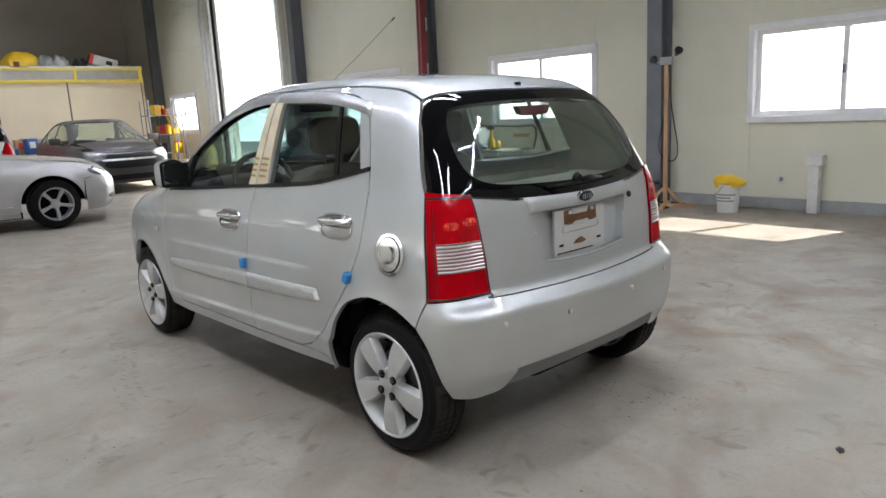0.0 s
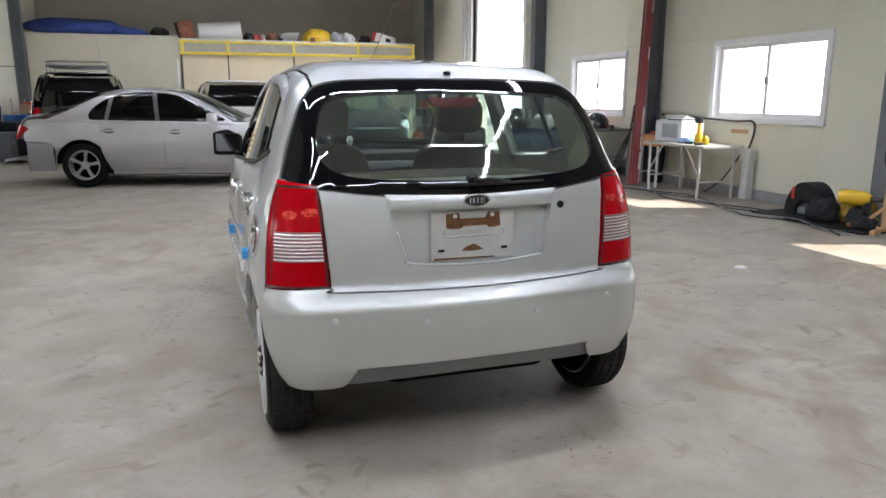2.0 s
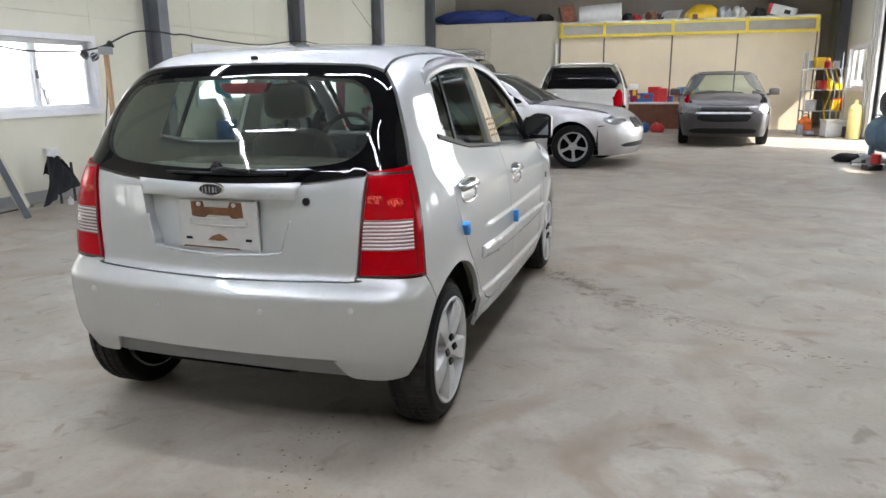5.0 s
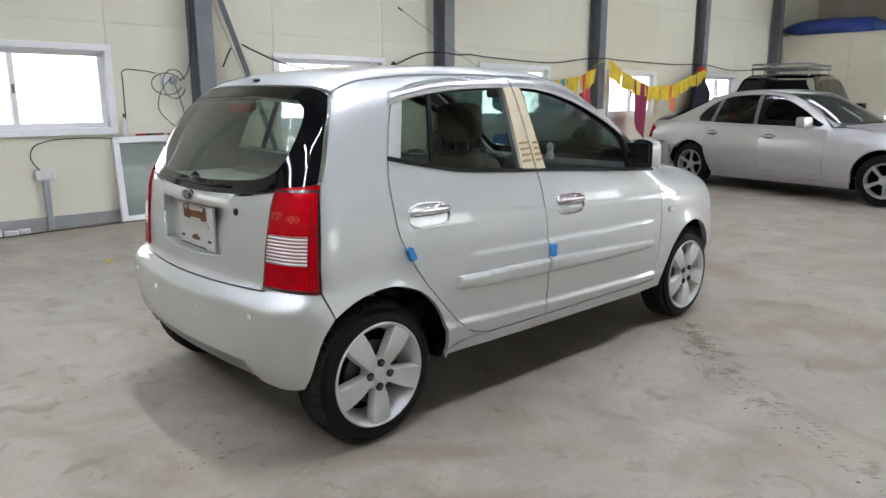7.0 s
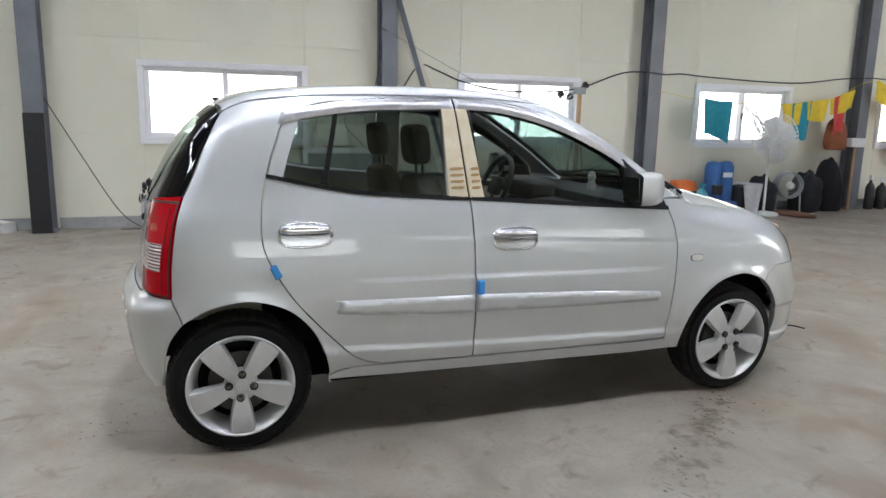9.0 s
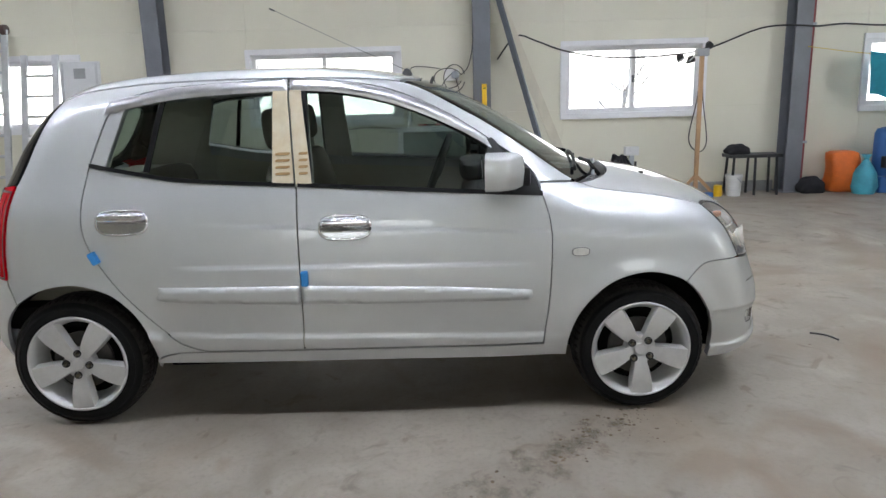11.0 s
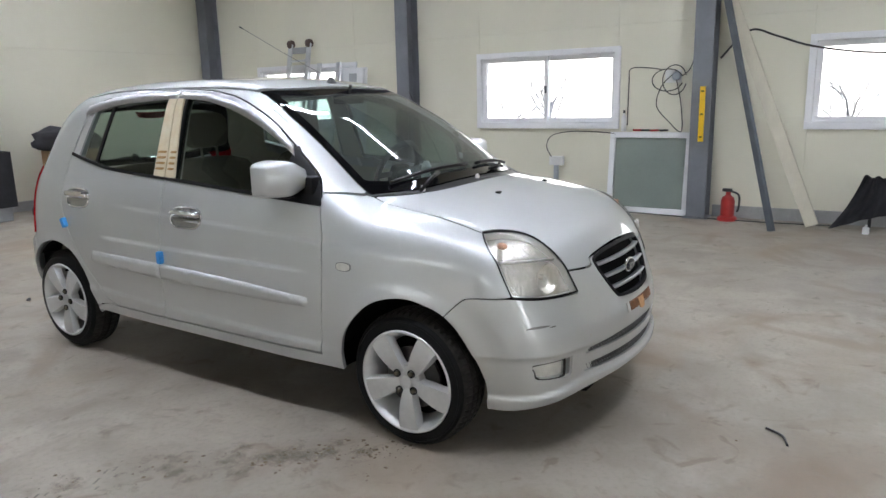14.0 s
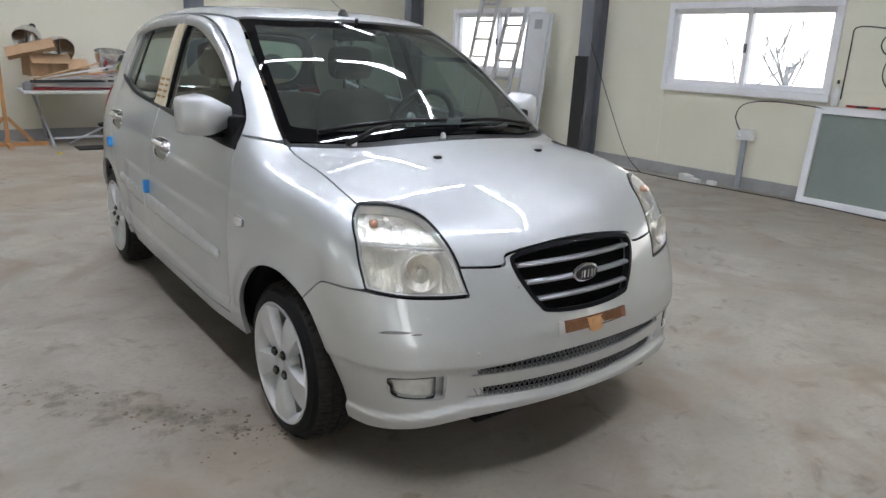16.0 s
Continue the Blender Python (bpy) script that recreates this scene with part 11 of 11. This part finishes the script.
def branch(bm, p, d, L, r, depth, rg):
    q = p + d * L
    mid = p + d * L * 0.5 + Vector((rg.uniform(-1, 1), rg.uniform(-1, 1), 0.3)) * L * 0.05
    tube(bm, [p, mid, q], r, 5)
    if depth == 0:
        return
    for k_ in range(rg.choice((2, 3, 3))):
        f = rg.uniform(0.45, 1.0)
        nd_ = (d + Vector((rg.uniform(-1, 1), rg.uniform(-1, 1), rg.uniform(-0.1, 0.7))) * 0.75).normalized()
        branch(bm, p + d * L * f, nd_, L * rg.uniform(0.5, 0.75), r * 0.55, depth - 1, rg)


for i, (x, y, h) in enumerate(((-10.0, -1.85, 1.5), (-11.0, -3.3, 1.3), (-10.0, 5.1, 1.5), (-10.5, 3.2, 1.2), (-10.5, 9.0, 1.5), (-9.8, 12.5, 1.5))):
    rg = random.Random(40 + i)
    tr = thing("bare_tree", "bare leafless winter tree outside the windows", "tree", x, y, -0.25, 0, "bare trees")
    bm = BM()
    tube(bm, [(0, 0, 0), (0.03, 0.02, h * 0.5), (0.0, 0.05, h)], 0.04, 7)
    part("trunk", bm, M_bark, tr)
    bm = BM()
    for k_ in range(8):
        a = rg.uniform(0, 6.28)
        branch(bm, Vector((0.0, 0.04, h * rg.uniform(0.55, 1.0))), Vector((math.cos(a) * 0.8, math.sin(a) * 0.8, rg.uniform(0.5, 1.2))).normalized(), h * rg.uniform(0.4, 0.7), 0.017, 3, rg)
    part("crown", bm, M_bark, tr)

# ---- small litter on the floor ----
M_dirt = mat("brown_dirt", (0.20, 0.155, 0.105), 0.95, var=0.3, scale=20)
M_track = mat("tyre_dust", (0.27, 0.245, 0.21), 0.95, var=0.25, scale=15)


def flake(bm, x, y, s_, h):
    n_ = 6
    ring = [bm.verts.new((x + s_ * rnd.uniform(0.5, 1.3) * math.cos(2 * math.pi * k_ / n_), y + s_ * rnd.uniform(0.5, 1.3) * math.sin(2 * math.pi * k_ / n_), 0.0005)) for k_ in range(n_)]
    tp = bm.verts.new((x, y, h))
    for k_ in range(n_):
        bm.faces.new((ring[k_], ring[(k_ + 1) % n_], tp))


# crumbs all over, and dirt shed along the way the front wheel came in
TRAIL = [(0.80, 2.33), (1.05, 2.05), (1.21, 1.86), (1.50, 1.54), (1.76, 1.32), (2.24, 1.08), (2.9, 0.8)]
bm = BM()
for i in range(110):
    flake(bm, rnd.uniform(WX + 0.1, EX - 0.1), rnd.uniform(SY + 0.2, 13), rnd.choice((0.003, 0.004, 0.007)), 0.004)
for i in range(200):
    f = rnd.random() ** 2.6 * (len(TRAIL) - 1.001)
    a, b = TRAIL[int(f)], TRAIL[int(f) + 1]
    q = f - int(f)
    w = 0.06 + 0.03 * math.sin(7 * f)
    flake(bm, a[0] + (b[0] - a[0]) * q + rnd.gauss(0, w), a[1] + (b[1] - a[1]) * q + rnd.gauss(0, w), rnd.choice((0.002, 0.003, 0.004, 0.006, 0.009)), rnd.uniform(0.001, 0.003))
for cx, cy in ((0.34, -0.5), (0.31, -0.27), (0.40, -0.62), (-1.6, 0.95), (3.2, 3.1), (-1.9, 3.39)):
    for i in range(16):
        flake(bm, cx + rnd.gauss(0, 0.06), cy + rnd.gauss(0, 0.06), rnd.choice((0.002, 0.003, 0.006)), 0.002)
bs_ = BM()
fade = bs_.verts.layers.float.new("fade")
C_ = rounded(TRAIL, 6)
n_ = len(C_)
rows_ = []
for i, p_ in enumerate(C_):
    d_ = np.array(C_[min(i + 1, n_ - 1)]) - np.array(C_[max(i - 1, 0)])
    d_ = d_ / np.hypot(*d_)
    row_ = []
    for o in np.linspace(-1, 1, 9):
        v = bs_.verts.new((p_[0] - d_[1] * o * 0.26, p_[1] + d_[0] * o * 0.26, 0.0006))
        v[fade] = (1 - abs(o)) * min(1, 4 * i / n_ + 0.35, 1.15 * (1 - i / (n_ - 1)) + 0.0)
        row_.append(v)
    rows_.append(row_)
for A_, B_ in zip(rows_, rows_[1:]):
    for j in range(8):
        bs_.faces.new((A_[j], B_[j], B_[j + 1], A_[j + 1]))
bmesh.ops.recalc_face_normals(bs_, faces=bs_.faces[:])
M_tdust = mat("trail_dust", (0.26, 0.20, 0.135), 0.95, var=0.2, scale=12)
nt = M_tdust.node_tree
at_ = nt.nodes.new("ShaderNodeAttribute")
at_.attribute_name = "fade"
tc_ = nt.nodes.new("ShaderNodeTexCoord")
nz = nt.nodes.new("ShaderNodeTexNoise")
nz.inputs["Scale"].default_value, nz.inputs["Detail"].default_value, nz.inputs["Roughness"].default_value = 7.0, 8, 0.72
nt.links.new(tc_.outputs["Object"], nz.inputs["Vector"])
ad = nt.nodes.new("ShaderNodeMath")
ad.operation = "MULTIPLY_ADD"
ad.inputs[1].default_value = 0.30
nt.links.new(at_.outputs["Fac"], ad.inputs[0])
nt.links.new(nz.outputs[0], ad.inputs[2])
mr = nt.nodes.new("ShaderNodeMapRange")
mr.inputs[1].default_value, mr.inputs[2].default_value, mr.inputs[4].default_value = 0.66, 0.88, 0.62
nt.links.new(ad.outputs[0], mr.inputs[0])
nt.links.new(mr.outputs[0], nt.nodes["Principled BSDF"].inputs["Alpha"])
tagged(link("dust_stain", bs_, M_tdust), "thin brown dust stains on the concrete", "stain", kind="stuff")
tagged(link("grit", bm, M_dirt), "brown dirt and crumbs scattered on the concrete", "grit", kind="stuff")
for nm_, P0, P1, n_ in (("tyre_mark", (-0.98, 2.5), (-1.31, 1.25), 36), ("tyre_mark", (1.50, 1.55), (2.45, 0.98), 34)):
    bm = BM()
    P0, P1 = Vector(P0), Vector(P1)
    d_ = (P1 - P0).normalized()
    s_ = Vector((-d_.y, d_.x))
    for i in range(n_):
        for o in (-0.055, 0.0, 0.055):
            if rnd.random() < 0.4:
                q = P0 + (P1 - P0) * (i / n_) + s_ * (o + 0.02 * math.sin(i * 0.2))
                L_, w_ = rnd.uniform(0.010, 0.02), 0.005
                e = (d_ * 0.5 + s_ * 0.9).normalized() * L_
                g_ = d_ * w_
                vs = [bm.verts.new((*(q + v_), 0.0007)) for v_ in (-e - g_, e - g_, e + g_, -e + g_)]
                tp = bm.verts.new((*q, 0.0016))
                for k_ in range(4):
                    bm.faces.new((vs[k_], vs[(k_ + 1) % 4], tp))
    tagged(link(nm_, bm, M_track), "dusty tyre tread print on the concrete", "tyre mark", kind="stuff")
for x, y, L, a, m, lb in ((-0.03, 3.61, 0.075, 42, M_blk, "short black wire on the floor"), (-3.3, 0.3, 0.03, 10, M_ycl, "yellow scrap on the floor"), (-3.1, -2.4, 0.05, 70, M_blk, "dark scrap on the floor"), (2.6, -1.4, 0.04, 20, M_blk, "dark scrap on the floor"), (0.36, -1.25, 0.022, 35, M_blk, "dark scrap on the floor"), (-1.9, -2.6, 0.04, 40, M_blk, "dark scrap on the floor"), (3.0, 1.6, 0.06, 0, M_wpl, "white paper scrap on the floor"), (3.9, 4.6, 0.06, 0, M_wpl, "white paper scrap on the floor"), (0.4, -4.5, 0.03, 0, M_ycl, "yellow scrap on the floor")):
    t_ = thing("scrap", lb, "scrap", x, y, 0, a, "scraps on the floor")
    if "wire" in lb:
        hose(t_, "wire", [(-L, 0, 0.006), (0, 0.02, 0.006), (L, -0.01, 0.006)], 0.005, m)
    else:
        bm = BM()
        heap(bm, (0, 0, 0), (L, L * 0.6, 0.018), x, 0.2, 12, 6)
        part("scrap_body", bm, m, t_)

# small things heaped round the compressor and the corner
for i in range(34):
    if i < 20:
        x, y, z = rnd.uniform(4.6, 5.5), rnd.uniform(7.6, 10.6), 0.0
        if 4.55 < x < 5.35 and y > 8.65:
            x = 4.35 + 0.2 * rnd.random()
    else:
        x, y, z = rnd.uniform(4.5, 5.6), rnd.uniform(15.2, 16.6), 0.0
    m = rnd.choice([M_blk, M_galv, M_greyp, M_blk, M_wpl, M_redp, M_copper, M_iron])
    L = rnd.uniform(0.05, 0.16)
    t_ = thing("loose_part", "loose %s workshop part on the floor" % m.name.replace("_", " "), "part", x, y, z, rnd.uniform(0, 360), "parts on the floor")
    if i % 3 == 0:
        turned(t_, "can_body", [(0, 0), (L * 0.5, 0), (L * 0.52, 0.01), (L * 0.5, L * 1.6), (0, L * 1.6)], m, seg=12)
    elif i % 3 == 1:
        bx(t_, "block", (-L, -L * 0.6, 0), (L, L * 0.6, L * 0.7), m, 0.01)
    else:
        bar(t_, "pipe_piece", (-L * 1.6, 0, 0.02), (L * 1.6, 0, 0.03), 0.02, m)
for i in range(12):
    m = (M_galv, M_blk, M_redp, M_wpl, M_greyp, M_copper)[i % 6]
    t_ = thing("bench_tool", "%s tool on the workbench" % m.name.replace("_", " "), "tool", 5.24 + 0.4 * rnd.random(), 7.6 + 1.5 * rnd.random(), 0.80, rnd.uniform(0, 360), "tools on the workbench")
    L = rnd.uniform(0.06, 0.14)
    bar(t_, "shank", (-L, 0, 0.018), (L, 0, 0.018), 0.016, m)
    bx(t_, "tool_head", (L, -0.03, 0.0), (L + 0.06, 0.03, 0.06), M_iron, 0.008)
